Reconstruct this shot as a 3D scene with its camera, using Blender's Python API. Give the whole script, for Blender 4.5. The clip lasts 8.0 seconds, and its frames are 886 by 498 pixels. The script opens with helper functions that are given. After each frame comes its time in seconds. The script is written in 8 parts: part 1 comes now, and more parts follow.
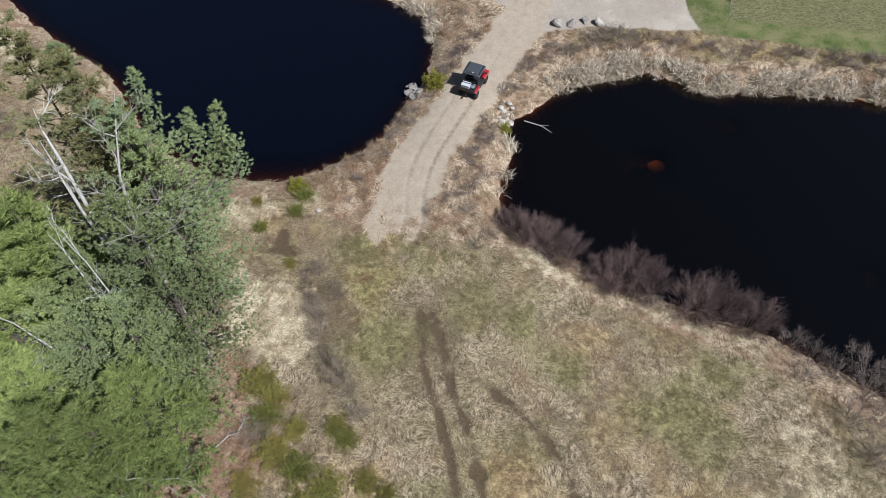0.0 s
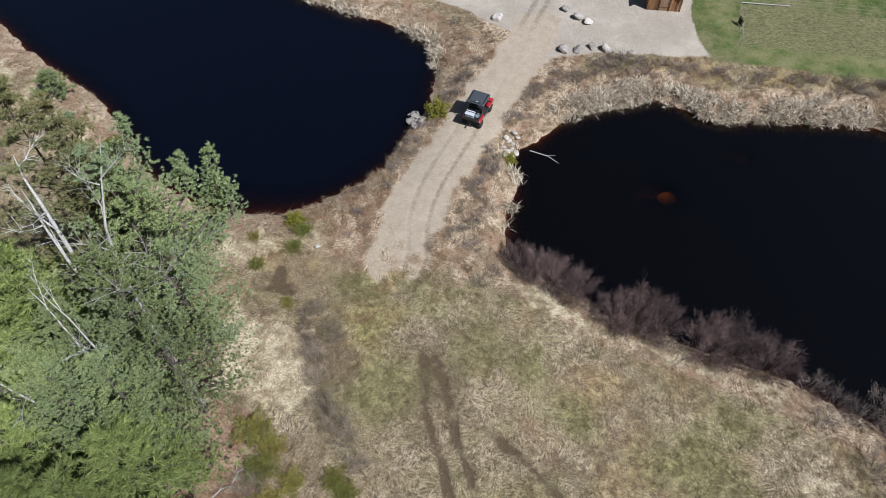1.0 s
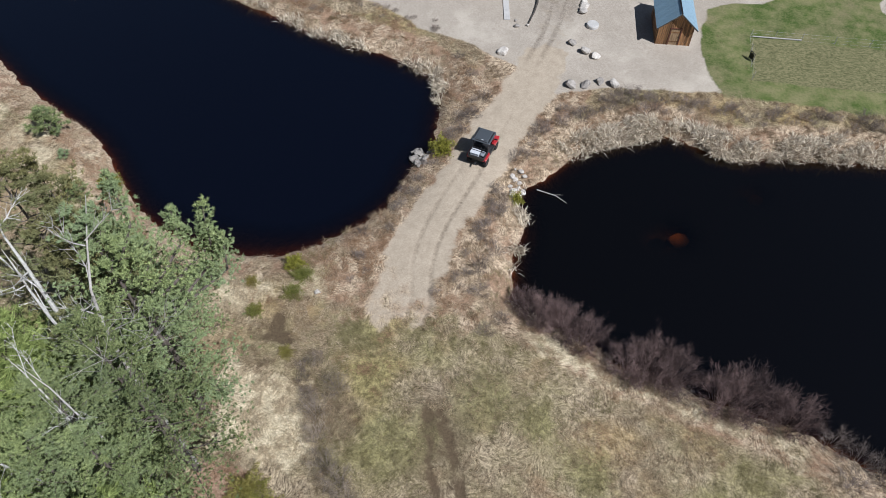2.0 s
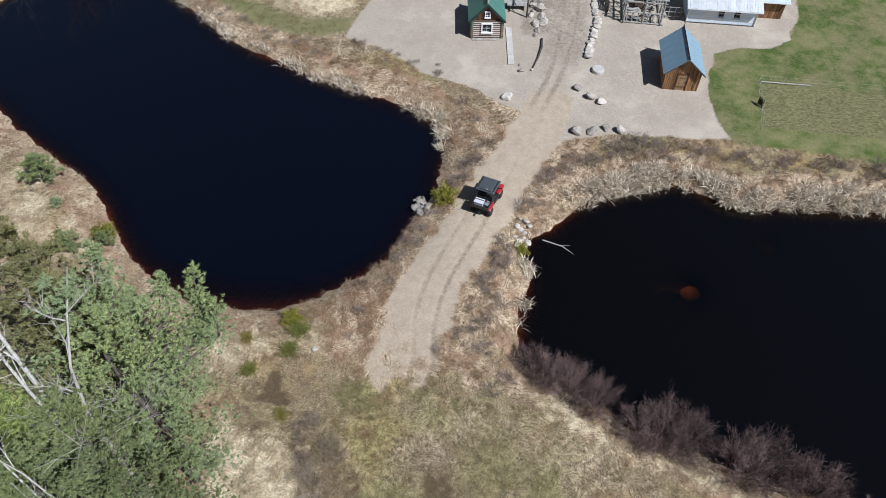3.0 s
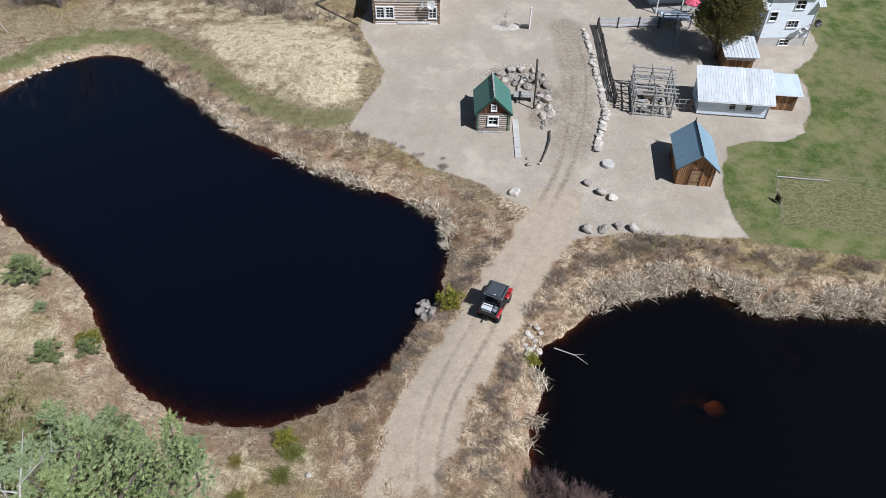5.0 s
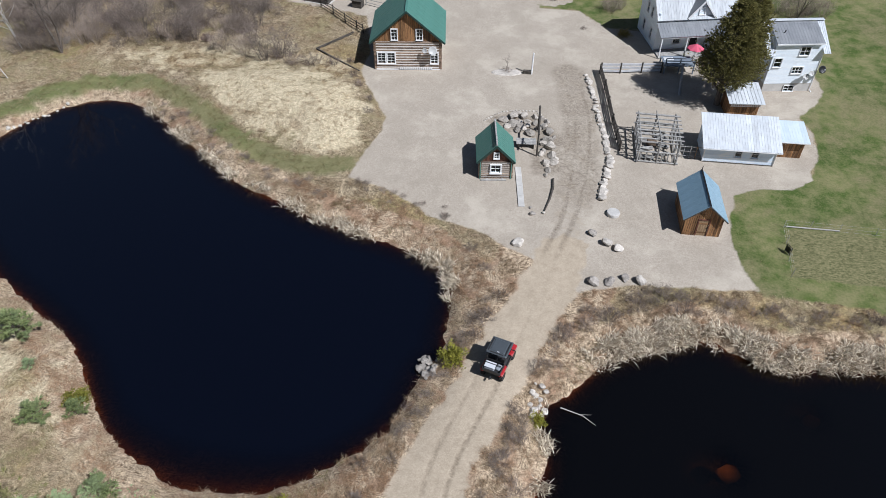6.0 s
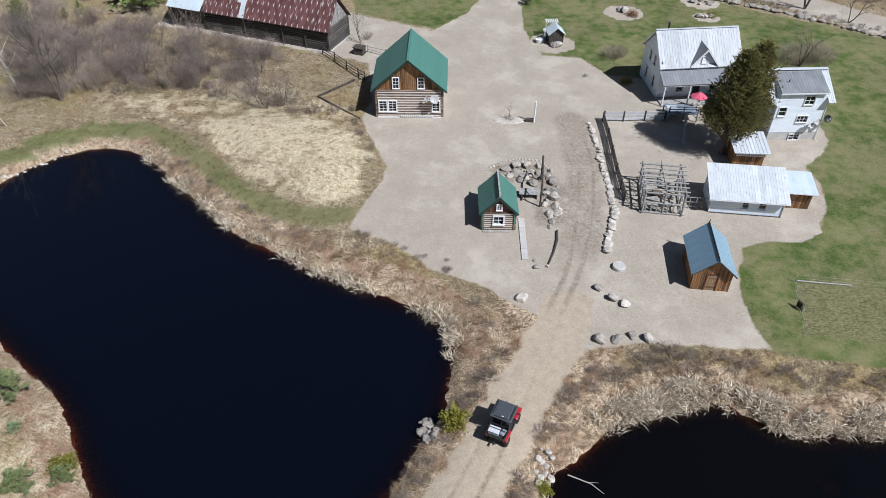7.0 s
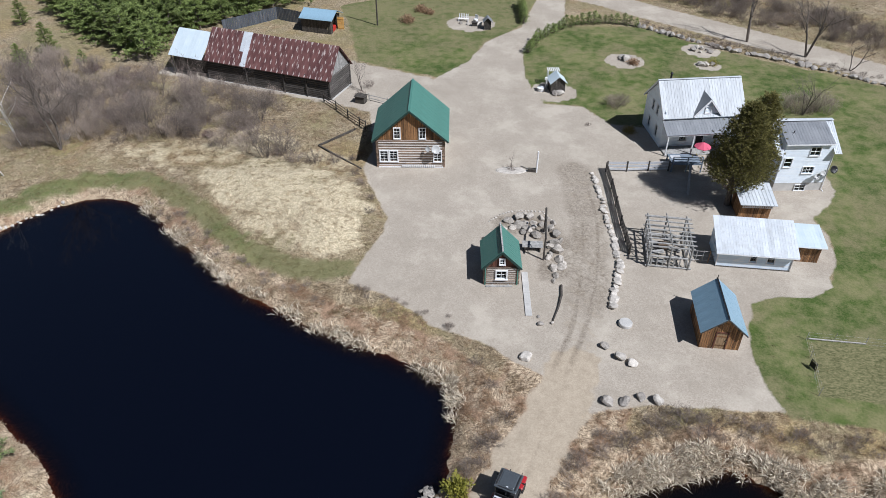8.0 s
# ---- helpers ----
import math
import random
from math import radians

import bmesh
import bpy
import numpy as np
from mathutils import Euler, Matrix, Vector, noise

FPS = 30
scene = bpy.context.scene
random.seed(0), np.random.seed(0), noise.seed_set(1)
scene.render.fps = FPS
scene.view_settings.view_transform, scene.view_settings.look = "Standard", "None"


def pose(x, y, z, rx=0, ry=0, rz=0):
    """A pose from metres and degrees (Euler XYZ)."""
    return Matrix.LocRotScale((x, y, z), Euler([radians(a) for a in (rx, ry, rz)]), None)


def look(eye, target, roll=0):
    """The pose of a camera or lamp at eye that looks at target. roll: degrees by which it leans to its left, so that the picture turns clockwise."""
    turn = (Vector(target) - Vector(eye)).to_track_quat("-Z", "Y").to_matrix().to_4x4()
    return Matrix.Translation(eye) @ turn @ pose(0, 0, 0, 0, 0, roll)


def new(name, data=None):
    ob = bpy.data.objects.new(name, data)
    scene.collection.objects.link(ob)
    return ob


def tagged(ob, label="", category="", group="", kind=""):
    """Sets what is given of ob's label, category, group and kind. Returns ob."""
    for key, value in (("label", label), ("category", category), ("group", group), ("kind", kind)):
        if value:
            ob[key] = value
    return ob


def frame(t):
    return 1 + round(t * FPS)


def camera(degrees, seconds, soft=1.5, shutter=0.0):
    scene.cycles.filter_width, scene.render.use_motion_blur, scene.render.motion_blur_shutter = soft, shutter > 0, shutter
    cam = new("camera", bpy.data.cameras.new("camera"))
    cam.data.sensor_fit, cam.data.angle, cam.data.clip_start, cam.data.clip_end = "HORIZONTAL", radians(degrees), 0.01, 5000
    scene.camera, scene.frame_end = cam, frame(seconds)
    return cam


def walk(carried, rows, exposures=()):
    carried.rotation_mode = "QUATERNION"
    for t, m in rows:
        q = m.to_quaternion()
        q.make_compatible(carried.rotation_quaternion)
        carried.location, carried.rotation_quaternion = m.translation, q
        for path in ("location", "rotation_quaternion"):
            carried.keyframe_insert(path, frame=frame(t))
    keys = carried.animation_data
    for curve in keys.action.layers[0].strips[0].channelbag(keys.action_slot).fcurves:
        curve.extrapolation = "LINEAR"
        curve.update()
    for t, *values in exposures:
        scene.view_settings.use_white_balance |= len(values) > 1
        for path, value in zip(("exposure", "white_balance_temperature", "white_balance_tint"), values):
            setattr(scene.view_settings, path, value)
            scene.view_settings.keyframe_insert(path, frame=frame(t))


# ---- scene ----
cam = camera(64.3, 8.0, soft=0.6)
METRES, EYE, TILT, LEAN, TURN = 18.4, 41.1, 0.0, 0.0, 8.8
ROWS = [
    (0.0, 0.0, 0.0, 0.0, 0.27, -55.65, -0.18),
    (0.5, -0.0035, 0.0735, -0.0131, 0.28, -55.28, -0.19),
    (1.0, -0.0118, 0.1449, -0.0252, 0.33, -54.85, -0.17),
    (1.5, -0.0199, 0.2162, -0.0367, 0.39, -54.25, -0.15),
    (3.0, -0.0332, 0.4173, -0.0675, 0.63, -50.99, -0.14),
    (3.5, -0.0357, 0.4766, -0.0727, 0.71, -49.65, -0.11),
    (4.0, -0.0378, 0.5342, -0.0751, 0.78, -48.35, -0.08),
    (4.5, -0.0403, 0.5904, -0.0774, 0.85, -47.06, -0.03),
    (6.0, -0.0477, 0.7614, -0.0728, 1.01, -43.11, 0.03),
    (6.5, -0.0497, 0.8216, -0.068, 1.06, -41.69, 0.05),
    (7.0, -0.0541, 0.8778, -0.0599, 1.09, -40.27, 0.05),
    (7.5, -0.0572, 0.9331, -0.0484, 1.14, -38.74, 0.06),
    (8.0, -0.0587, 0.9895, -0.0412, 1.18, -37.26, 0.08),
]
walk(cam, [(t, pose(0, 0, EYE, TILT, LEAN, TURN) @ pose(METRES * x, METRES * y, METRES * z, 90 + pitch, roll, yaw)) for t, x, y, z, yaw, pitch, roll in ROWS],
     exposures=[(0.0, 0.0, 5880, 11), (8.0, 0.0, 5880, 11)])

# ---- light ----
SUN = Vector((0.70, -0.38, 1.0)).normalized()
sky_world = bpy.data.worlds.new("sky")
scene.world = sky_world
sky_world.use_nodes = True
sky = sky_world.node_tree.nodes.new("ShaderNodeTexSky")
sky.sky_type, sky.sun_disc = "NISHITA", False
sky.sun_elevation, sky.sun_rotation = math.asin(SUN.z), math.atan2(SUN.x, SUN.y)
background = sky_world.node_tree.nodes["Background"]
background.inputs["Strength"].default_value = 0.036
sky_world.node_tree.links.new(sky.outputs[0], background.inputs["Color"])
sun_data = bpy.data.lights.new("sun", "SUN")
sun_data.energy, sun_data.angle, sun_data.color = 5.4, radians(0.53), (1.0, 0.975, 0.945)
sun = new("sun", sun_data)
sun.matrix_world = look(SUN * 60, (0, 0, 0))

# ---- plan helpers ----
rng = np.random.default_rng(7)


TABLES = {}


def vnoise(x, y, size, seed):
    """Smooth value noise, 0 to 1, with cells of that size in metres."""
    if seed not in TABLES:
        TABLES[seed] = np.random.default_rng(seed).random((257, 257))
    table = TABLES[seed]
    u, v = np.asarray(x, float) / size + 500.3, np.asarray(y, float) / size + 500.7
    i, j = np.floor(u).astype(int), np.floor(v).astype(int)
    a, b = u - i, v - j
    a, b = a * a * (3 - 2 * a), b * b * (3 - 2 * b)
    i, j = i % 256, j % 256
    return (table[i, j] * (1 - a) + table[i + 1, j] * a) * (1 - b) + (table[i, j + 1] * (1 - a) + table[i + 1, j + 1] * a) * b


def line_distance(x, y, pts, closed=False):
    d = np.full(np.shape(x), 1e9)
    pts = list(pts) + ([pts[0]] if closed else [])
    for (ax, ay), (bx, by) in zip(pts, pts[1:]):
        ux, uy = bx - ax, by - ay
        s = np.clip(((x - ax) * ux + (y - ay) * uy) / (ux * ux + uy * uy), 0, 1)
        d = np.minimum(d, np.hypot(x - ax - s * ux, y - ay - s * uy))
    return d


def inside_distance(x, y, pts):
    """Distance to a closed outline, positive inside."""
    odd = np.zeros(np.shape(x), bool)
    for (ax, ay), (bx, by) in zip(pts, pts[1:] + pts[:1]):
        if ay != by:
            odd ^= ((ay > y) != (by > y)) & (x < (bx - ax) * (y - ay) / (by - ay) + ax)
    d = line_distance(x, y, pts, True)
    return np.where(odd, d, -d)


def step(d, a, b):
    s = np.clip((d - a) / (b - a), 0, 1)
    return s * s * (3 - 2 * s)


# ---- plan ----
WEST_POND = [(-58.5, 66.5), (-57.2, 69.8), (-55.6, 72.1), (-53.2, 74.0), (-50.5, 74.9), (-47.3, 74.4), (-44.2, 72.8), (-41.3, 70.2),
             (-38.8, 68.5), (-36.0, 66.5), (-33.0, 64.0), (-29.2, 61.9), (-25.9, 60.6), (-22.3, 59.1), (-18.9, 58.0), (-15.5, 57.2),
             (-12.6, 56.2), (-9.7, 54.4), (-8.9, 52.5), (-8.7, 50.0), (-8.7, 48.0), (-8.5, 46.0), (-9.4, 44.8), (-9.9, 42.7), (-10.5, 40.3),
             (-11.2, 38.9), (-12.4, 37.4), (-14.0, 35.7), (-15.5, 34.5), (-17.4, 33.5), (-19.0, 32.9), (-21.0, 32.7), (-24.0, 32.7),
             (-27.1, 34.0), (-30.2, 35.9), (-32.7, 38.6), (-34.3, 40.4), (-36.5, 42.3), (-40.2, 44.5), (-43.0, 46.0), (-46.0, 47.6),
             (-50.4, 50.8), (-57.0, 55.0), (-61.0, 60.0)]
EAST_POND = [(-0.7, 32.2), (-0.8, 33.8), (-1.0, 35.4), (-0.8, 36.8), (-0.6, 38.2), (-0.8, 39.9), (-1.4, 40.9), (-0.9, 43.0), (0.6, 43.9),
             (1.3, 44.9), (2.5, 46.5), (3.8, 47.8), (5.3, 48.6), (7.5, 49.5), (9.7, 50.6), (11.4, 50.5), (13.1, 49.6), (14.7, 49.1),
             (17.0, 48.9), (19.0, 49.5), (22.0, 49.8), (27.0, 50.1), (31.0, 49.8), (38.0, 48.0), (42.0, 42.0), (42.0, 32.0), (36.0, 24.0),
             (30.0, 20.5), (25.6, 21.8), (22.5, 23.4), (19.6, 24.9), (17.0, 25.6), (13.4, 26.4), (10.0, 27.5), (7.0, 28.2), (5.0, 29.2),
             (2.6, 30.5), (0.5, 31.2)]
DAM_ROAD = [(-8.1, 29.6), (-8.0, 33.0), (-6.9, 37.5), (-5.2, 42.5), (-3.4, 48.0), (-1.6, 53.0), (-0.5, 57.0)]
DRIVE = [(-0.5, 57.0), (0.0, 62.0), (0.4, 66.0), (0.5, 71.0), (0.4, 77.0), (-0.4, 83.0), (-1.4, 87.0)]
YARD = [(-20.8, 64.1), (-20.4, 67.5), (-19.4, 72.3), (-19.6, 74.7), (-22.3, 79.1), (-24.7, 83.4), (-24.6, 88.0), (-27.3, 97.1), (-33.0, 98.8),
        (-60.0, 103.8), (-60.0, 106.0), (-34.0, 112.8), (-25.4, 110.1), (-21.1, 108.9), (-17.3, 115.6), (-15.8, 123.7), (-11.0, 131.0), (-9.2, 147.0),
        (-4.5, 147.0), (-4.0, 134.7), (-8.0, 125.1), (-9.8, 120.1), (-8.6, 111.0), (-5.8, 103.6), (-0.7, 103.4), (2.8, 99.2), (7.0, 99.0),
        (9.0, 95.0), (20.0, 92.0), (26.0, 90.5), (26.3, 87.5), (25.0, 85.0), (22.7, 81.5), (23.6, 78.8), (23.2, 75.1), (21.7, 70.7), (19.8, 68.9),
        (17.0, 68.7), (14.4, 67.2), (13.5, 62.8)]
YARD += [(13.5, 60.3), (14.0, 57.4), (14.8, 55.5), (12.4, 55.0), (9.0, 54.8), (5.0, 54.2), (0.8, 52.8), (-3.7, 56.3), (-5.3, 57.0), (-7.1, 58.2),
         (-9.5, 59.1), (-12.5, 60.0), (-14.8, 61.7), (-17.0, 62.8)]
FAR_ROAD = [(-30.0, 166.0), (-6.0, 152.0), (4.0, 146.5), (10.0, 141.8), (22.0, 134.3), (30.0, 129.2), (41.0, 121.0), (75.0, 96.0)]
EAST_LAWN = [(15.4, 55.6), (14.2, 57.5), (13.7, 63.0), (14.6, 67.5), (20.0, 69.2), (22.2, 71.0), (23.6, 75.0), (23.9, 79.0), (23.0, 82.0),
             (26.0, 86.0), (26.5, 91.0), (20.0, 93.0), (12.0, 100.0), (3.0, 99.5), (-0.5, 104.0), (-5.5, 104.0), (-8.3, 111.0), (-9.5, 120.0),
             (-7.8, 125.0), (-3.5, 132.0), (7.8, 133.6), (20.0, 125.0), (40.0, 116.0), (70.0, 95.0), (70.0, 54.0), (30.0, 55.0)]
NORTH_LAWN = [(-20.9, 109.8), (-17.7, 116.0), (-16.4, 124.0), (-11.8, 131.0), (-10.0, 146.0), (-26.0, 150.0), (-42.0, 136.0), (-36.0, 122.0), (-33.0, 113.5)]
GREEN_PATH = [(-63.0, 66.0), (-59.3, 70.3), (-57.3, 73.6), (-54.0, 76.4), (-50.0, 77.4), (-46.5, 77.3), (-41.2, 74.3), (-35.2, 69.6), (-30.0, 66.3), (-25.0, 65.2),
              (-21.6, 65.6)]
GARDEN_PLOT = [(18.0, 63.3), (17.7, 57.4), (34.0, 57.4), (34.0, 63.5)]
STRAW_MOUND = [(-43.0, 79.6), (-38.0, 81.4), (-30.1, 83.4), (-24.4, 79.8), (-21.5, 72.9), (-21.5, 68.3), (-24.8, 67.4), (-30.0, 69.3), (-34.0, 71.8), (-38.5, 75.8)]
STRAW_SLOPE = [(-57.0, 80.0), (-47.0, 79.2), (-41.0, 81.0), (-31.0, 83.4), (-25.0, 81.6), (-28.0, 86.0), (-36.0, 89.5), (-40.0, 91.0), (-45.0, 86.4), (-53.0, 83.6)]
STRAW_SHORE = [(-52.0, 47.5), (-46.0, 45.6), (-40.0, 42.6), (-34.6, 38.8), (-31.0, 34.6), (-27.0, 32.2), (-20.0, 31.2), (-14.0, 32.6), (-13.0, 29.6), (-20.0, 27.4), (-28.0, 29.4), (-33.0, 33.0), (-40.0, 37.0), (-52.0, 43.0)]
STRAW_PATCH = [(-18.6, 21.5), (-18.3, 24.0), (-15.0, 23.4), (-12.2, 22.4), (-11.0, 18.9), (-12.8, 17.0), (-17.6, 18.3)]
LITTER = [(-17.4, 17.2), (-15.0, 17.4), (-14.4, 14.0), (-12.8, 11.5), (-12.6, 3.0), (-30.0, 0.0), (-34.0, 14.0), (-20.0, 12.0)]
STRAW_BANK = [(1.5, 28.9), (4.5, 27.4), (8.0, 26.2), (12.5, 25.0), (17.5, 23.8)]
RUTS = [[(-5.3, 23.2), (-4.6, 20.8), (-3.9, 18.2), (-2.9, 16.2), (-2.0, 14.4), (-1.0, 11.6), (0.6, 7.0)], [(-4.6, 23.8), (-3.5, 21.2), (-2.7, 19.1), (-1.7, 16.9), (-0.5, 14.4), (0.4, 11.8), (2.0, 7.0)],
        [(-2.7, 20.3), (-1.4, 19.1), (0.6, 17.7), (2.4, 16.6), (4.0, 15.3), (5.1, 14.0), (6.0, 12.3), (7.0, 9.0)], [(0.2, 20.8), (2.2, 18.7), (4.8, 16.5), (6.3, 14.8), (7.4, 12.7), (8.4, 9.0)]]
WHEEL_TRACKS = [[(-6.4, 27.6), (-6.1, 30.0), (-6.5, 32.7), (-6.5, 34.8), (-6.1, 37.1), (-5.4, 39.5), (-4.5, 42.4), (-3.8, 45.0), (-2.7, 49.4), (-2.0, 52.8), (-1.0, 56.4), (0.1, 60.6), (0.5, 62.6), (1.1, 66.9), (1.4, 74.1), (1.2, 78.2), (0.4, 83.0)],
                [(-7.6, 28.0), (-7.4, 30.2), (-7.9, 33.2), (-7.9, 35.1), (-7.6, 37.2), (-7.1, 39.1), (-6.3, 41.7), (-5.4, 45.2), (-4.3, 49.4), (-3.5, 52.7), (-2.2, 56.3), (-1.0, 60.4), (-0.6, 62.8), (-0.3, 66.0), (0.0, 71.0), (-0.2, 78.0), (-1.2, 83.0)]]
OLIVE_SPOTS = [(-8.6, 24.0, 2.2), (-5.4, 26.4, 1.6), (-7.0, 20.2, 2.6), (-2.0, 23.8, 1.9), (12.2, 18.0, 3.0), (4.6, 20.2, 1.7), (-9.6, 27.4, 1.4), (2.0, 23.4, 1.6), (15.0, 21.0, 1.5)]
OCHRE_SPOTS = [(10.0, 52.6, 1.5), (15.0, 53.2, 1.4), (20.5, 53.3, 1.4), (25.5, 53.4, 1.2), (-9.0, 24.2, 1.9), (2.4, 12.4, 2.0), (-8.6, 27.6, 1.3), (13.0, 12.0, 2.0), (-17.0, 28.8, 1.6), (6.0, 22.4, 1.2), (-7.6, 53.6, 1.8), (-14.6, 60.4, 2.0)]
BROWN_SPOTS = [(-4.6, 22.6, 2.4), (-10.6, 21.4, 1.5), (22.2, 18.6, 3.0), (20.0, 23.4, 1.5), (-3.4, 35.2, 1.4), (6.5, 53.0, 1.4), (12.0, 53.0, 1.2), (-4.8, 50.6, 1.3)]
BEDS = [(-9.6, 73.6, 3.0), (5.1, 119.6, 2.9), (16.6, 125.6, 2.8), (16.9, 119.8, 1.9), (-19.2, 131.2, 4.0), (-4.6, 107.2, 3.2), (33.2, 70.4, 2.4)]
SCRUB = [(-78.0, 96.0), (-66.0, 80.0), (-58.0, 82.0), (-50.0, 85.5), (-44.0, 84.0), (-36.0, 85.0), (-32.0, 84.2), (-33.0, 90.0), (-38.0, 98.0), (-48.0, 100.5), (-60.0, 103.0), (-72.0, 107.0), (-84.0, 106.0)]
WEST_LEVEL, EAST_LEVEL = -1.55, -1.7


def zones(x, y):
    """The masks of the ground, 0 to 1, at plan points."""
    x, y = np.asarray(x, float), np.asarray(y, float)
    ragged = (vnoise(x, y, 1.1, 3) - 0.5) * 0.9 + (vnoise(x, y, 0.45, 4) - 0.5) * 0.5
    z = {}
    z["west"], z["east"] = -inside_distance(x, y, WEST_POND) + ragged * 0.5, -inside_distance(x, y, EAST_POND) + ragged * 0.5
    dam = line_distance(x, y, DAM_ROAD)
    z["track"] = step(2.2 - dam + ragged * 0.9, -0.45, 0.5) * step(y + ragged * 4.5, 24.0, 35.5)
    z["drive"] = step(1.95 - line_distance(x, y, DRIVE) + ragged * 0.4, -0.6, 0.6)
    z["far_road"] = step(3.5 - line_distance(x, y, FAR_ROAD), -0.3, 0.4)
    z["yard"] = step(inside_distance(x, y, YARD) + ragged * 0.4, -0.3, 0.35)
    bed = np.zeros(x.shape)
    for cx, cy, r in BEDS[1:]:
        bed = np.maximum(bed, step(r - np.hypot(x - cx, (y - cy) * 1.1) + ragged * 0.4, -0.2, 0.2))
    z["gravel"] = np.maximum(np.maximum(z["yard"], bed), z["far_road"])
    z["lawn"] = np.maximum(step(inside_distance(x, y, EAST_LAWN) + ragged * 0.6, -1.2, 0.1), step(inside_distance(x, y, NORTH_LAWN) + ragged * 0.6, -1.2, 0.1))
    z["path"] = step(1.6 - line_distance(x, y, GREEN_PATH) + ragged * 1.2, -0.9, 0.9) * 0.66
    z["plot"] = step(inside_distance(x, y, GARDEN_PLOT) + ragged * 0.2, -0.2, 0.25)
    z["straw"] = np.maximum(step(inside_distance(x, y, STRAW_MOUND) + ragged * 1.4 + 1.6 * (vnoise(x, y, 3.0, 12) - 0.5), -2.4, 1.6), step(inside_distance(x, y, STRAW_PATCH) + ragged * 1.2, -1.0, 0.9))
    z["straw"] = np.maximum(z["straw"], 0.62 * step(inside_distance(x, y, STRAW_SLOPE) + ragged * 2.0 + 2.4 * (vnoise(x, y, 3.2, 14) - 0.5), -1.6, 1.6))
    z["straw"] = np.maximum(z["straw"], 0.6 * step(inside_distance(x, y, STRAW_SHORE) + ragged * 1.6 + 2.0 * (vnoise(x, y, 2.6, 16) - 0.5), -1.0, 1.2))
    z["straw"] = z["straw"] * (0.55 + 0.45 * step(vnoise(x, y, 1.6, 15) + 0.4 * ragged, 0.2, 0.55))
    z["straw"] = np.maximum(z["straw"], 0.7 * step(0.6 - line_distance(x, y, STRAW_BANK) + ragged * 2.2, -0.8, 0.8))
    z["straw"] = np.maximum(z["straw"], 0.6 * step(inside_distance(x, y, [(18.5, 20.5), (20.5, 19.5), (22.0, 14.0), (21.0, 9.0), (17.0, 14.0)]) + ragged * 2.5, -1.5, 1.0))
    z["litter"] = step(inside_distance(x, y, LITTER) + ragged * 0.8, -0.6, 0.6)
    mud_and_dark = np.zeros(x.shape)
    for k, line in enumerate(RUTS):
        d = line_distance(x, y, line)
        mud_and_dark = np.maximum(mud_and_dark, 1.35 * step(0.26 - d + ragged * 0.5, -0.28, 0.28) * (0.3 + 1.2 * vnoise(x, y, 1.1, 30 + k)) * step(25.5 - y + 5.0 * ragged, 0, 7.5) * (1.0, 1.05, 0.9, 0.4)[k] * (1.0 if k < 2 else step(19.5 - y, -2.0, 3.0)))
    mud_and_dark = np.maximum(mud_and_dark, 0.62 * step(1.9 - np.hypot((x + 3.7) * 0.8, (y - 20.0) * 0.45) + ragged * 2.4, -0.9, 1.8) * (0.5 + 0.8 * vnoise(x, y, 0.9, 49)))
    # dark cross-shaped spot in the grass, carried by the same mask as the ruts
    mud_and_dark = np.maximum(mud_and_dark, 1.3 * step(0.55 - np.minimum(np.hypot((x + 15.6) * 0.5, (y - 26.0) * 1.7), np.hypot((x + 15.9) * 1.3, (y - 26.9) * 0.7)) + ragged * 0.7, -0.5, 0.3))
    mud_and_dark = np.maximum(mud_and_dark, 0.32 * step(1.0 - np.abs(z["east"] - 0.1), 0, 1.0) * step(y, 44, 47))
    mud_and_dark = np.maximum(mud_and_dark, 0.45 * step(1.8 - line_distance(x, y, [(-7.5, 75.5), (-4.5, 75.8), (-2.9, 73.5), (-2.4, 69.0)]) + ragged, -0.4, 0.8))
    for line in WHEEL_TRACKS:
        mud_and_dark = np.maximum(mud_and_dark, 0.5 * step(0.24 - line_distance(x, y, line) + ragged * 0.04, -0.22, 0.18) * (0.7 + 0.4 * vnoise(x, y, 2.3, 46)) * step(y, 54, 60))
        mud_and_dark = np.maximum(mud_and_dark, (0.44 if line is WHEEL_TRACKS[0] else 0.32) * step(0.16 - line_distance(x, y, line) + ragged * 0.04, -0.14, 0.12) * (0.6 + 0.4 * vnoise(x, y, 2.3, 44)) * step(52.0 - y, -6, 12))
    z["mud_and_dark"] = np.maximum(mud_and_dark, 0.4 * z["drive"] * (0.7 + 0.3 * vnoise(x, y, 3.0, 47)) * step(y, 56, 68))
    scrubby = step(inside_distance(x, y, SCRUB) + ragged * 2, -1.5, 1.5)
    z["bank"] = step(3.2 - np.minimum(z["west"], z["east"]) + ragged, -0.6, 1.6)
    z["bank"] = np.maximum(z["bank"], step(5.2 - dam + ragged * 1.5, -1.0, 1.0) * step(y + ragged * 3, 27.0, 31.0))
    for key, spots, seed in (("olive", OLIVE_SPOTS, 61), ("ochre", OCHRE_SPOTS, 62), ("brown", BROWN_SPOTS, 63)):
        near = np.zeros(x.shape)
        for cx, cy, r in spots:
            near = np.maximum(near, step(r - np.hypot(x - cx, y - cy) + ragged * 1.6 + 1.8 * (vnoise(x, y, 2.2, seed) - 0.5), -1.4, 1.4))
        z[key] = np.maximum(0.85 * near, 0.5 * step(vnoise(x, y, 4.5, seed + 3) + 0.3 * ragged, 0.62, 0.85))
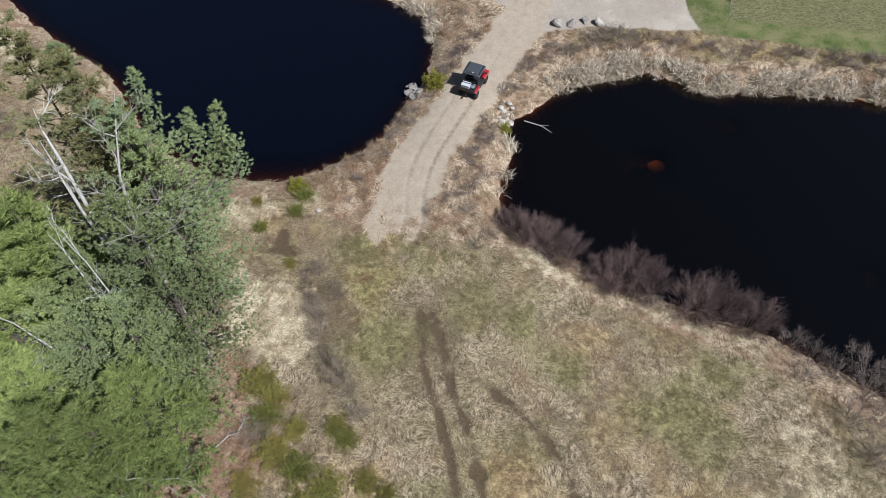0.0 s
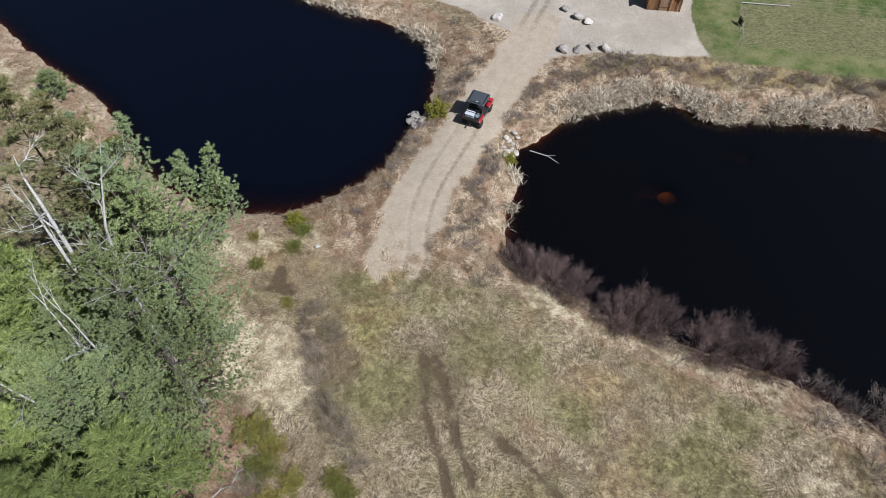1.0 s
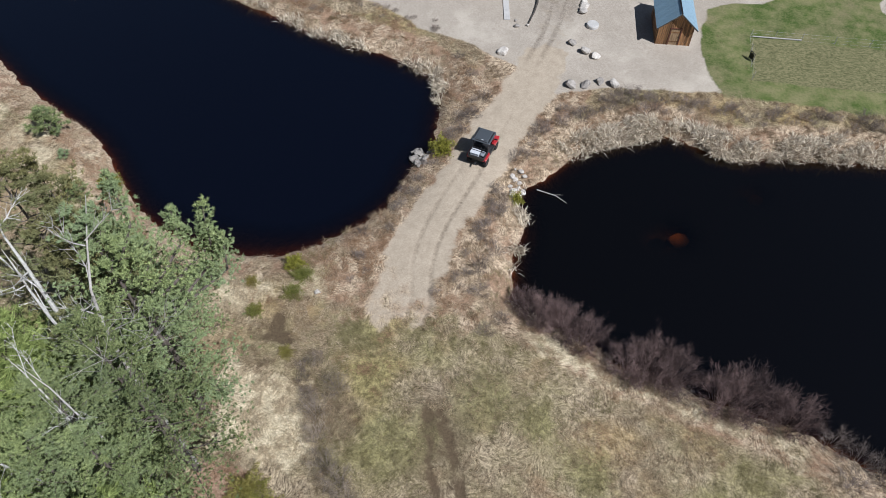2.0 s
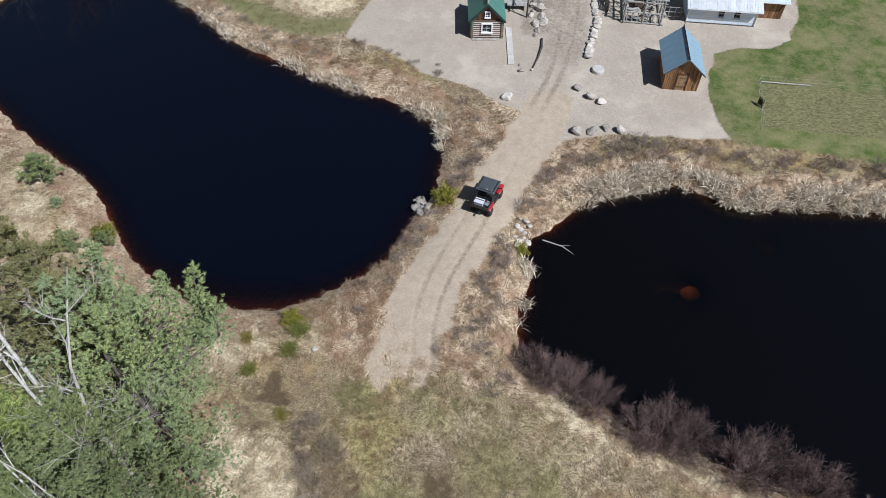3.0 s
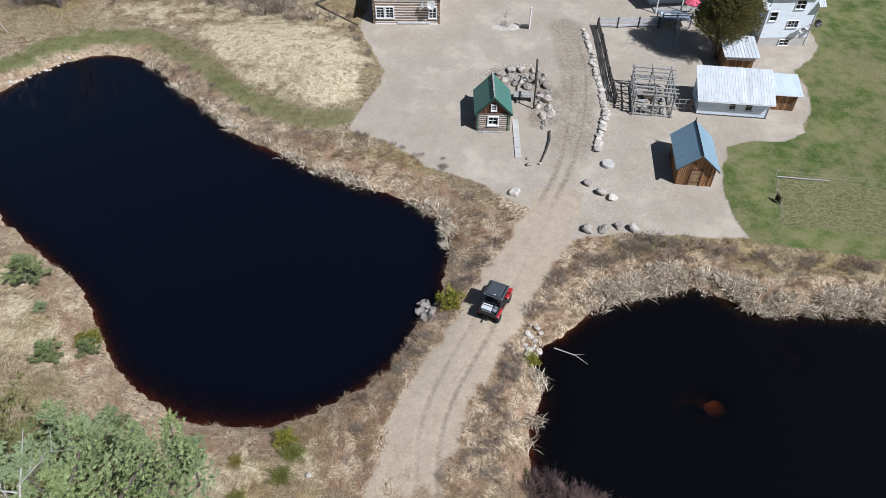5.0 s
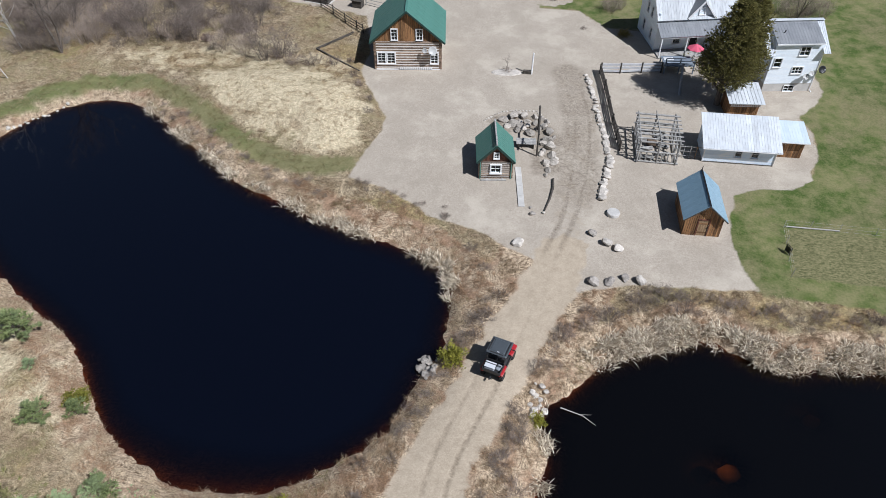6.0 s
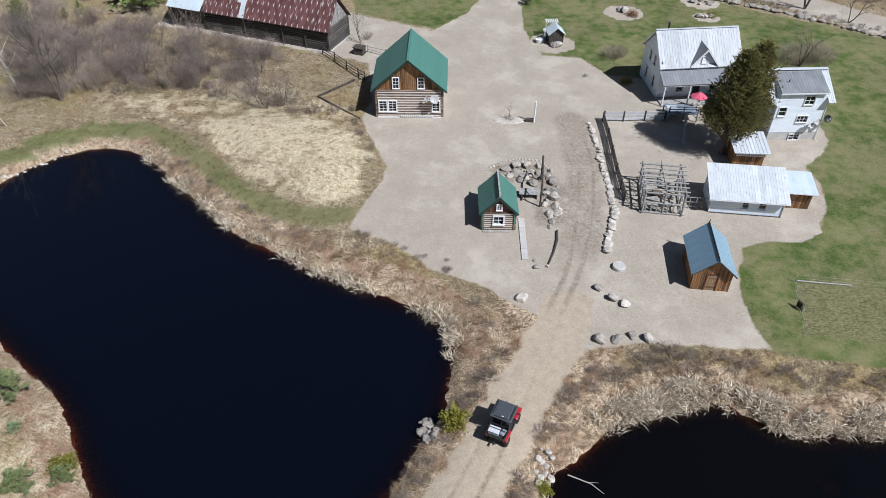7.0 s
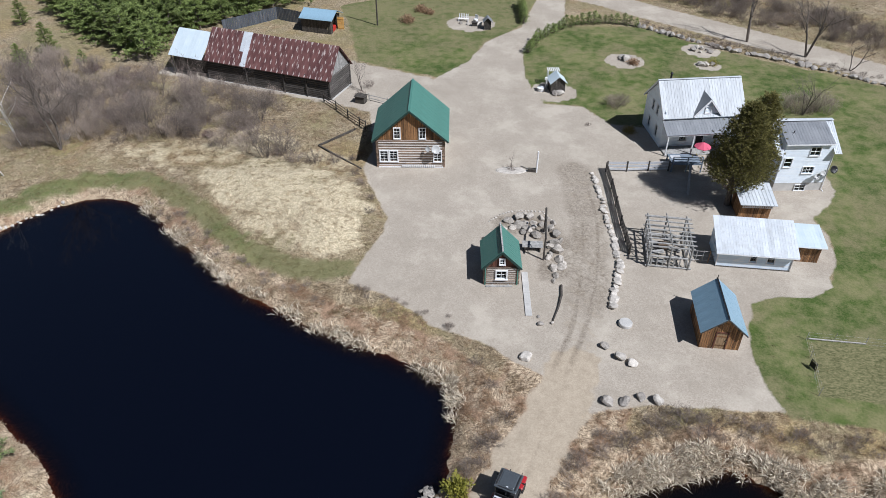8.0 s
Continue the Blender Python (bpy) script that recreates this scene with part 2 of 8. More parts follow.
    z["brown"] = np.maximum(z["brown"], 0.8 * step(0.9 - np.abs(dam - 3.1 + ragged * 0.8), -0.5, 0.6) * step(y, 30, 36) * step(vnoise(x, y, 2.4, 68), 0.25, 0.5))
    z["dry"] = step(0.6 * vnoise(x, y, 5.5, 66) + 0.4 * vnoise(x, y, 2.1, 67) + 0.25 * ragged, 0.42, 0.68)
    z["dry"] = np.maximum(z["dry"], step(inside_distance(x, y, NORTH_LAWN), -1, 0.5) * step(np.hypot((x + 20.0) * 0.8, (y - 117.5) * 0.9) + ragged * 3, 6.0, 11.0))
    z["mud_and_dark"] = np.maximum(z["mud_and_dark"], 0.22 * scrubby * vnoise(x, y, 2.5, 48))
    return z


def ground_height(x, y):
    x, y = np.asarray(x, float), np.asarray(y, float)
    z = zones(x, y)
    rough = 1 - np.maximum(np.maximum(z["gravel"], z["track"]), z["drive"])
    land = -0.24 - 0.35 * step(x, -6, 10) * step(y, 62, 44) + 0.10 * rough * (vnoise(x, y, 4.0, 5) - 0.3) + 0.07 * rough * (vnoise(x, y, 0.9, 6) - 0.5)
    land = land + 0.9 * step(inside_distance(x, y, STRAW_MOUND), -1.5, 4.5) - 0.07 * z["mud_and_dark"] * (1 - z["yard"])
    for d, level in ((z["west"], WEST_LEVEL), (z["east"], EAST_LEVEL)):
        out = level + (land - level) * (1 - np.exp(-np.clip(d, 0, None) / 1.5))
        land = np.where(d > 0, out, level - np.minimum(2.2, 0.42 * -d))
    return land


def gz(x, y):
    return float(ground_height(np.array([x]), np.array([y]))[0])


# ---- materials ----
def nd(nt, kind, ins=(), data_type="", blend_type="", operation="", use_clamp=False, attribute_name=""):
    node = nt.nodes.new(kind)
    if data_type:
        node.data_type, node.blend_type = data_type, blend_type
    if operation:
        node.operation = operation
    if use_clamp:
        node.use_clamp = True
    if attribute_name:
        node.attribute_name = attribute_name
    for key, value in dict(ins).items():
        if isinstance(value, bpy.types.NodeSocket):
            nt.links.new(value, node.inputs[key])
        else:
            node.inputs[key].default_value = value
    return node


def rgb(c):
    return (c[0], c[1], c[2], 1.0)


def blend(nt, fac, a, b, mode="MIX"):
    return nd(nt, "ShaderNodeMix", {0: fac, 6: a, 7: b}, data_type="RGBA", blend_type=mode).outputs[2]


def calc(nt, op, a, b=0.0, c=0.0, clamp=False):
    return nd(nt, "ShaderNodeMath", {0: a, 1: b, 2: c}, operation=op, use_clamp=clamp).outputs[0]


def grain(nt, where, scale, detail=3.0, rough=0.6):
    return nd(nt, "ShaderNodeTexNoise", {"Vector": where, "Scale": scale, "Detail": detail, "Roughness": rough}).outputs[0]


def spread(nt, value, low, high, a=0.0, b=1.0):
    return nd(nt, "ShaderNodeMapRange", {0: value, 1: low, 2: high, 3: a, 4: b}).outputs[0]


def stretched(nt, where, sx, sy, sz, turn=0.0):
    return nd(nt, "ShaderNodeMapping", {"Vector": where, "Scale": (sx, sy, sz), "Rotation": (0, 0, turn)}).outputs[0]


def start(name):
    m = bpy.data.materials.new(name)
    m.use_nodes = True
    return m, m.node_tree, m.node_tree.nodes["Principled BSDF"]


def finish(nt, bsdf, colour, rough, height=None, bump=0.3, distance=0.02, metal=0.0, gloss=0.5):
    if isinstance(colour, tuple):
        bsdf.inputs["Base Color"].default_value = colour
    else:
        nt.links.new(colour, bsdf.inputs["Base Color"])
    if isinstance(rough, float):
        bsdf.inputs["Roughness"].default_value = rough
    else:
        nt.links.new(rough, bsdf.inputs["Roughness"])
    bsdf.inputs["Metallic"].default_value = metal
    bsdf.inputs["Specular IOR Level"].default_value = gloss
    if height is not None:
        b = nd(nt, "ShaderNodeBump", {"Height": height, "Strength": bump, "Distance": distance})
        nt.links.new(b.outputs[0], bsdf.inputs["Normal"])


def worn(name, a, b, rough=0.8, coarse=1.2, fine=14.0, stretch=(1, 1, 1), dirt=None, dirt_amount=0.35, each=0.0, metal=0.0, bump=0.25, gloss=0.4, island=False):
    """A weathered surface: two tones at two scales, dirt, and a value of its own for each piece."""
    m, nt, bsdf = start(name)
    where = nd(nt, "ShaderNodeTexCoord").outputs["Object"]
    if each:
        lot = nd(nt, "ShaderNodeObjectInfo").outputs["Random"] if not island else nd(nt, "ShaderNodeNewGeometry").outputs["Random Per Island"]
        where = nd(nt, "ShaderNodeVectorMath", {0: where, 1: nd(nt, "ShaderNodeCombineXYZ", {0: calc(nt, "MULTIPLY", lot, 37.0), 1: lot}).outputs[0]}, operation="ADD").outputs[0]
    where = stretched(nt, where, *stretch)
    big, small = grain(nt, where, coarse), grain(nt, where, fine, 4.0)
    tone = calc(nt, "ADD", calc(nt, "MULTIPLY", big, 0.6), calc(nt, "MULTIPLY", small, 0.4))
    colour = blend(nt, spread(nt, tone, 0.36, 0.64), rgb(a), rgb(b))
    if dirt:
        colour = blend(nt, calc(nt, "MULTIPLY", spread(nt, grain(nt, where, coarse * 2.3, 5.0), 0.5, 0.68), dirt_amount), colour, rgb(dirt))
    if each:
        colour = blend(nt, 1.0, colour, nd(nt, "ShaderNodeCombineColor", {0: spread(nt, lot, 0, 1, 1 - each, 1 + each), 1: spread(nt, lot, 0, 1, 1 - each, 1 + each),
                                                                        2: spread(nt, lot, 0, 1, 1 - each, 1 + each)}).outputs[0], "MULTIPLY")
    finish(nt, bsdf, colour, spread(nt, small, 0.3, 0.7, max(rough - 0.12, 0.05), min(rough + 0.1, 1.0)), small, bump, 0.01, metal, gloss)
    return m


def ground_material():
    m, nt, bsdf = start("ground")
    where = nd(nt, "ShaderNodeNewGeometry").outputs["Position"]
    za = nd(nt, "ShaderNodeAttribute", attribute_name="zone_a")
    zb = nd(nt, "ShaderNodeAttribute", attribute_name="zone_b")
    zc = nd(nt, "ShaderNodeAttribute", attribute_name="zone_c")
    sc = nd(nt, "ShaderNodeSeparateColor", {0: zc.outputs["Color"]}).outputs
    sa, sb = nd(nt, "ShaderNodeSeparateColor", {0: za.outputs["Color"]}).outputs, nd(nt, "ShaderNodeSeparateColor", {0: zb.outputs["Color"]}).outputs
    broad, mid, fine = grain(nt, where, 0.13, 3.0), grain(nt, where, 0.75, 4.0), grain(nt, where, 5.5, 5.0, 0.65)
    drift = nd(nt, "ShaderNodeTexNoise", {"Vector": where, "Scale": 0.45, "Detail": 2.0}).outputs["Color"]
    warp = nd(nt, "ShaderNodeVectorMath", {0: drift, 1: (2.2, 2.2, 2.2), 2: where}, operation="MULTIPLY_ADD")
    strand_a = grain(nt, stretched(nt, warp.outputs[0], 5, 1.6, 2, 0.5), 1.7, 4.0, 0.7)
    strand_b = grain(nt, stretched(nt, warp.outputs[0], 1.5, 5, 2, 0.2), 1.7, 4.0, 0.7)
    strand = blend(nt, spread(nt, mid, 0.42, 0.58), strand_a, strand_b)
    # dry meadow: matted straw, browner and greener in places
    colour = blend(nt, spread(nt, strand, 0.38, 0.62), rgb((0.095, 0.07, 0.045)), rgb((0.46, 0.375, 0.25)))
    colour = blend(nt, calc(nt, "MULTIPLY", spread(nt, calc(nt, "ADD", broad, calc(nt, "MULTIPLY", mid, 0.4)), 0.6, 0.82), 0.6), colour, blend(nt, fine, rgb((0.09, 0.078, 0.032)), rgb((0.31, 0.263, 0.13))))
    colour = blend(nt, calc(nt, "MULTIPLY", spread(nt, grain(nt, where, 0.3, 4.0), 0.55, 0.68), 0.45), colour, rgb((0.28, 0.175, 0.10)))

    def lay(under, mask, over, noise_part=0.5):
        wobble = calc(nt, "MULTIPLY_ADD", calc(nt, "SUBTRACT", calc(nt, "ADD", mid, fine), 1.0), noise_part, mask)
        gated = calc(nt, "MULTIPLY", spread(nt, wobble, 0.3, 0.7), spread(nt, mask, 0.02, 0.2))
        return blend(nt, gated, under, over)

    tuft = grain(nt, warp.outputs[0], 3.2, 3.0, 0.6)
    colour = blend(nt, calc(nt, "MULTIPLY", sc[2], 0.5), colour, blend(nt, spread(nt, tuft, 0.35, 0.65), rgb((0.075, 0.055, 0.042)), rgb((0.27, 0.205, 0.15))))
    colour = blend(nt, calc(nt, "MULTIPLY", sc[1], 0.7), colour, blend(nt, spread(nt, tuft, 0.35, 0.65), rgb((0.17, 0.11, 0.045)), rgb((0.44, 0.32, 0.15))))
    colour = blend(nt, calc(nt, "MULTIPLY", sc[0], 0.75), colour, blend(nt, spread(nt, tuft, 0.35, 0.65), rgb((0.085, 0.082, 0.03)), rgb((0.27, 0.25, 0.105))))
    bank = blend(nt, spread(nt, strand, 0.38, 0.6), rgb((0.14, 0.097, 0.063)), rgb((0.54, 0.43, 0.30)))
    bank = blend(nt, spread(nt, grain(nt, where, 0.5, 3.0), 0.48, 0.62), bank, blend(nt, fine, rgb((0.17, 0.108, 0.07)), rgb((0.37, 0.255, 0.168))))
    colour = lay(colour, sb[2], bank)
    straw = blend(nt, spread(nt, strand, 0.36, 0.6), rgb((0.31, 0.258, 0.16)), rgb((0.60, 0.515, 0.36)))
    colour = lay(colour, sa[2], straw)
    litter = blend(nt, spread(nt, fine, 0.3, 0.7), rgb((0.15, 0.088, 0.056)), rgb((0.40, 0.285, 0.20)))
    colour = lay(colour, za.outputs["Alpha"], litter)
    speck = spread(nt, calc(nt, "ADD", grain(nt, where, 9.0, 2.0), calc(nt, "MULTIPLY", grain(nt, where, 2.6, 2.0), 0.5)), 0.55, 0.95, 0.66, 1.32)
    colour = blend(nt, 1.0, colour, nd(nt, "ShaderNodeCombineColor", {0: speck, 1: speck, 2: speck}).outputs[0], "MULTIPLY")
    lawn = blend(nt, spread(nt, calc(nt, "ADD", broad, calc(nt, "MULTIPLY", fine, 0.5)), 0.55, 0.95), rgb((0.042, 0.076, 0.015)), rgb((0.106, 0.14, 0.038)))
    lawn = blend(nt, calc(nt, "MULTIPLY", spread(nt, calc(nt, "ADD", mid, calc(nt, "MULTIPLY", fine, 0.6)), 0.66, 0.98), 0.55), lawn, rgb((0.25, 0.225, 0.115)))
    lawn = blend(nt, calc(nt, "MULTIPLY", spread(nt, calc(nt, "ADD", broad, calc(nt, "MULTIPLY", mid, 0.5)), 0.7, 0.92), 0.5), lawn, rgb((0.25, 0.22, 0.115)))
    lawn = blend(nt, calc(nt, "MULTIPLY", zc.outputs["Alpha"], spread(nt, calc(nt, "ADD", mid, calc(nt, "MULTIPLY", fine, 0.7)), 0.5, 1.0, 0.05, 0.95)), lawn, blend(nt, tuft, rgb((0.115, 0.103, 0.048)), rgb((0.275, 0.248, 0.135))))
    lawn = blend(nt, spread(nt, grain(nt, where, 6.0, 3.0, 0.7), 0.45, 0.75, 0.0, 0.5), lawn, rgb((0.035, 0.06, 0.014)))
    colour = lay(colour, sa[1], lawn)
    colour = lay(colour, zb.outputs["Alpha"], blend(nt, spread(nt, grain(nt, stretched(nt, where, 1.6, 3.4, 1.0, 0.1), 2.4, 4.0, 0.7), 0.32, 0.7), rgb((0.062, 0.072, 0.028)), rgb((0.25, 0.225, 0.118))))
    pebble = nd(nt, "ShaderNodeTexVoronoi", {"Vector": where, "Scale": 13.0}).outputs["Color"]
    pebble = nd(nt, "ShaderNodeSeparateColor", {0: pebble}).outputs[0]
    gravel = blend(nt, calc(nt, "ADD", calc(nt, "MULTIPLY", pebble, 0.5), calc(nt, "MULTIPLY", fine, 0.5)), rgb((0.272, 0.235, 0.188)), rgb((0.492, 0.433, 0.362)))
    trodden = grain(nt, warp.outputs[0], 0.22, 5.0, 0.6)
    gravel = blend(nt, calc(nt, "MULTIPLY", spread(nt, trodden, 0.5, 0.64), 0.5), gravel, rgb((0.53, 0.475, 0.395)))
    gravel = blend(nt, calc(nt, "MULTIPLY", spread(nt, trodden, 0.48, 0.34), 0.22), gravel, rgb((0.26, 0.222, 0.175)))
    gravel = blend(nt, calc(nt, "MULTIPLY", spread(nt, mid, 0.45, 0.7), 0.35), gravel, rgb((0.30, 0.265, 0.215)))
    colour = lay(colour, sa[0], gravel, 0.3)
    dirt_road = blend(nt, calc(nt, "ADD", calc(nt, "MULTIPLY", pebble, 0.3), calc(nt, "MULTIPLY", grain(nt, where, 1.6, 5.0), 0.7)), rgb((0.26, 0.212, 0.154)), rgb((0.522, 0.44, 0.338)))
    colour = lay(colour, sb[1], dirt_road, 0.75)
    colour = blend(nt, calc(nt, "MULTIPLY", spread(nt, calc(nt, "MULTIPLY_ADD", calc(nt, "ADD", calc(nt, "MULTIPLY", calc(nt, "SUBTRACT", fine, 0.5), 0.7), calc(nt, "MULTIPLY", calc(nt, "SUBTRACT", tuft, 0.5), 1.1)), spread(nt, sb[0], 0.05, 0.35), sb[0]), 0.08, 0.95), 0.9), colour, blend(nt, grain(nt, where, 7.0, 4.0), rgb((0.034, 0.023, 0.014)), rgb((0.135, 0.096, 0.06))))
    height = calc(nt, "ADD", calc(nt, "MULTIPLY", strand, 0.6), calc(nt, "MULTIPLY", fine, 0.5))
    finish(nt, bsdf, colour, 0.95, height, 0.55, 0.05, gloss=0.15)
    return m


def water_material(name, tint):
    """Dark peaty water: clear and brown where it is shallow, of the dark tint where it is deep, with the sky's mirror
    image on top.
    """
    m, nt, bsdf = start(name)
    depth = nd(nt, "ShaderNodeAttribute", attribute_name="depth").outputs["Fac"]
    where = nd(nt, "ShaderNodeNewGeometry").outputs["Position"]
    wave = calc(nt, "ADD", grain(nt, where, 1.1, 3.0), grain(nt, stretched(nt, where, 1, 2.2, 1, 0.4), 3.5, 2.0))
    clear = nd(nt, "ShaderNodeBsdfTransparent", {"Color": blend(nt, spread(nt, depth, 0.0, 0.5), rgb((0.56, 0.29, 0.16)), rgb((0.19, 0.12, 0.065)))})
    deep = nd(nt, "ShaderNodeBsdfDiffuse", {"Color": rgb(tint)})
    body = nd(nt, "ShaderNodeMixShader", {0: spread(nt, depth, 0.12, 1.0), 1: clear.outputs[0], 2: deep.outputs[0]})
    ripple = nd(nt, "ShaderNodeBump", {"Height": wave, "Strength": 0.06, "Distance": 0.02}).outputs[0]
    shine = nd(nt, "ShaderNodeBsdfGlossy", {"Color": rgb((1, 1, 1)), "Roughness": 0.05, "Normal": ripple})
    total = nd(nt, "ShaderNodeMixShader", {0: nd(nt, "ShaderNodeFresnel", {"IOR": 1.5, "Normal": ripple}).outputs[0], 1: body.outputs[0], 2: shine.outputs[0]})
    nt.nodes.remove(bsdf)
    nt.links.new(total.outputs[0], nt.nodes["Material Output"].inputs["Surface"])
    return m


def leafy(name, a, b, c=None, rough=0.6, through_light=0.2, vary=True):
    """Blades, needles and leaves: a tone for each one and a slower drift through the crown."""
    m, nt, bsdf = start(name)
    geo = nd(nt, "ShaderNodeNewGeometry")
    lot = nd(nt, "ShaderNodeObjectInfo").outputs["Random"]
    drift = grain(nt, geo.outputs["Position"], 0.9, 3.0)
    knots = grain(nt, geo.outputs["Position"], 3.4, 2.0)
    tone = calc(nt, "ADD", calc(nt, "MULTIPLY", geo.outputs["Random Per Island"], 0.38), calc(nt, "ADD", calc(nt, "MULTIPLY", drift, 0.3), calc(nt, "MULTIPLY", knots, 0.32)))
    colour = blend(nt, spread(nt, tone, 0.25, 0.72), rgb(a), rgb(b))
    if c:
        colour = blend(nt, spread(nt, calc(nt, "ADD", grain(nt, geo.outputs["Position"], 0.22, 2.0), calc(nt, "MULTIPLY", lot, 0.3)), 0.55, 0.85), colour, rgb(c))
    own = spread(nt, lot, 0.0, 1.0, 0.72, 1.25)
    colour = blend(nt, 1.0, colour, nd(nt, "ShaderNodeCombineColor", {0: own, 1: own, 2: own}).outputs[0], "MULTIPLY") if vary else colour
    finish(nt, bsdf, colour, rough, gloss=0.25)
    glow = nd(nt, "ShaderNodeBsdfTranslucent", {"Color": colour})
    both = nd(nt, "ShaderNodeMixShader", {0: through_light, 1: bsdf.outputs[0], 2: glow.outputs[0]})
    nt.links.new(both.outputs[0], nt.nodes["Material Output"].inputs["Surface"])
    return m


def plain(name, colour, rough=0.5, metal=0.0, gloss=0.5):
    return worn(name, tuple(v * 0.88 for v in colour), tuple(min(v * 1.1, 0.95) for v in colour), rough, 0.8, 9.0, metal=metal, gloss=gloss, bump=0.08)


def glass_material():
    m, nt, bsdf = start("window_glass")
    bsdf.inputs["Base Color"].default_value = (0.42, 0.49, 0.54, 1)
    bsdf.inputs["Roughness"].default_value = 0.04
    bsdf.inputs["Transmission Weight"].default_value = 1.0
    bsdf.inputs["IOR"].default_value = 1.45
    return m


def rusty_roof():
    """Old red sheet metal: rows of pale peeled streaks that run down the slope."""
    m, nt, bsdf = start("rusty_red_roof")
    where = nd(nt, "ShaderNodeTexCoord").outputs["Object"]
    fine = grain(nt, where, 9.0, 4.0)
    red = blend(nt, spread(nt, grain(nt, stretched(nt, where, 1.5, 0.5, 0.5), 1.0, 4.0), 0.35, 0.65), rgb((0.085, 0.036, 0.035)), rgb((0.165, 0.075, 0.068)))
    axes = nd(nt, "ShaderNodeSeparateXYZ", {0: where}).outputs
    tall = calc(nt, "MULTIPLY", axes[2], 1.17)
    shift = calc(nt, "MULTIPLY", calc(nt, "MODULO", calc(nt, "FLOOR", tall), 2.0), 0.5)
    across = calc(nt, "ADD", calc(nt, "MULTIPLY", axes[0], 1.2), shift)
    wobble = grain(nt, where, 1.3, 3.0)
    du = calc(nt, "ABSOLUTE", calc(nt, "SUBTRACT", calc(nt, "FRACT", calc(nt, "MULTIPLY_ADD", wobble, 0.25, across)), 0.5))
    dv = calc(nt, "ABSOLUTE", calc(nt, "SUBTRACT", calc(nt, "FRACT", tall), 0.5))
    spot = spread(nt, calc(nt, "ADD", calc(nt, "ADD", calc(nt, "MULTIPLY", du, 4.2), calc(nt, "MULTIPLY", dv, 1.5)), calc(nt, "MULTIPLY", fine, 0.7)), 0.72, 0.9, 1.0, 0.0)
    torn = spread(nt, grain(nt, stretched(nt, where, 3.0, 0.7, 0.7), 1.0, 3.0), 0.6, 0.68)
    colour = blend(nt, calc(nt, "MAXIMUM", calc(nt, "MULTIPLY", spot, 0.85), calc(nt, "MULTIPLY", torn, 0.5)), red, rgb((0.55, 0.48, 0.45)))
    finish(nt, bsdf, colour, 0.55, fine, 0.2, 0.01, 0.0, 0.4)
    return m


GROUND = ground_material()
# the west tint's blue is reflected sky put into the body colour
WATER_WEST, WATER_EAST = water_material("pond_water_west", (0.0017, 0.0024, 0.0062)), water_material("pond_water_east", (0.0017, 0.0014, 0.0013))
GREEN_METAL = plain("green_metal", (0.08, 0.205, 0.168), 0.42)
BLUE_METAL = plain("blue_metal", (0.24, 0.365, 0.455), 0.35)
WHITE_METAL = worn("white_metal", (0.50, 0.53, 0.56), (0.63, 0.66, 0.69), 0.4, 0.6, 8.0, dirt=(0.36, 0.36, 0.35), dirt_amount=0.35, each=0.06)
GALVANISED = worn("dull_white_metal", (0.30, 0.325, 0.35), (0.42, 0.445, 0.47), 0.5, 0.8, 8.0, (3, 0.5, 0.5), dirt=(0.22, 0.225, 0.23), dirt_amount=0.55, each=0.12)
PALE_BOARD = worn("pale_board", (0.42, 0.43, 0.45), (0.60, 0.61, 0.63), 0.8, 1.0, 9.0, (1, 1, 3))
DARK_GREEN = plain("dark_green_trim", (0.012, 0.04, 0.033), 0.5)
GREY_METAL = worn("grey_metal", (0.19, 0.20, 0.215), (0.27, 0.28, 0.295), 0.4, 0.6, 8.0, each=0.04)
PALE_METAL = worn("pale_metal", (0.52, 0.61, 0.66), (0.62, 0.69, 0.73), 0.4, 0.6, 8.0, each=0.04)
RUSTY = rusty_roof()
LOG_PALE = worn("log_weathered_tan", (0.07, 0.046, 0.034), (0.36, 0.26, 0.185), 0.8, 1.0, 10.0, (0.5, 6, 6), dirt=(0.045, 0.026, 0.018), dirt_amount=0.9, each=0.5)
DOOR_TAN = worn("tan_door_plank", (0.22, 0.14, 0.075), (0.42, 0.29, 0.17), 0.8, 1.0, 9.0, (4, 4, 0.6), dirt=(0.09, 0.05, 0.03), dirt_amount=0.5)
LOG_GREY = worn("log_weathered_grey", (0.035, 0.031, 0.028), (0.135, 0.122, 0.11), 0.85, 1.0, 10.0, (0.5, 6, 6), dirt=(0.03, 0.026, 0.022), dirt_amount=0.5, each=0.25)
CHINK = worn("mortar_chinking", (0.66, 0.64, 0.59), (0.78, 0.76, 0.71), 0.9)
BOARD_BROWN = worn("board_brown", (0.11, 0.052, 0.023), (0.38, 0.205, 0.088), 0.75, 0.8, 9.0, (6, 6, 0.5), dirt=(0.04, 0.02, 0.012), dirt_amount=0.7, each=0.5)
BOARD_DARK = worn("board_dark_red", (0.07, 0.025, 0.017), (0.16, 0.065, 0.04), 0.75, 0.8, 9.0, (6, 6, 0.5), each=0.3)
TIMBER_GREY = worn("timber_silver_grey", (0.20, 0.195, 0.185), (0.42, 0.41, 0.39), 0.85, 1.0, 12.0, (3, 3, 3), dirt=(0.08, 0.07, 0.06), dirt_amount=0.4, each=0.15)
TIMBER_DARK = worn("timber_dark", (0.028, 0.024, 0.021), (0.10, 0.088, 0.075), 0.85, 1.0, 12.0, (3, 3, 3), each=0.25)
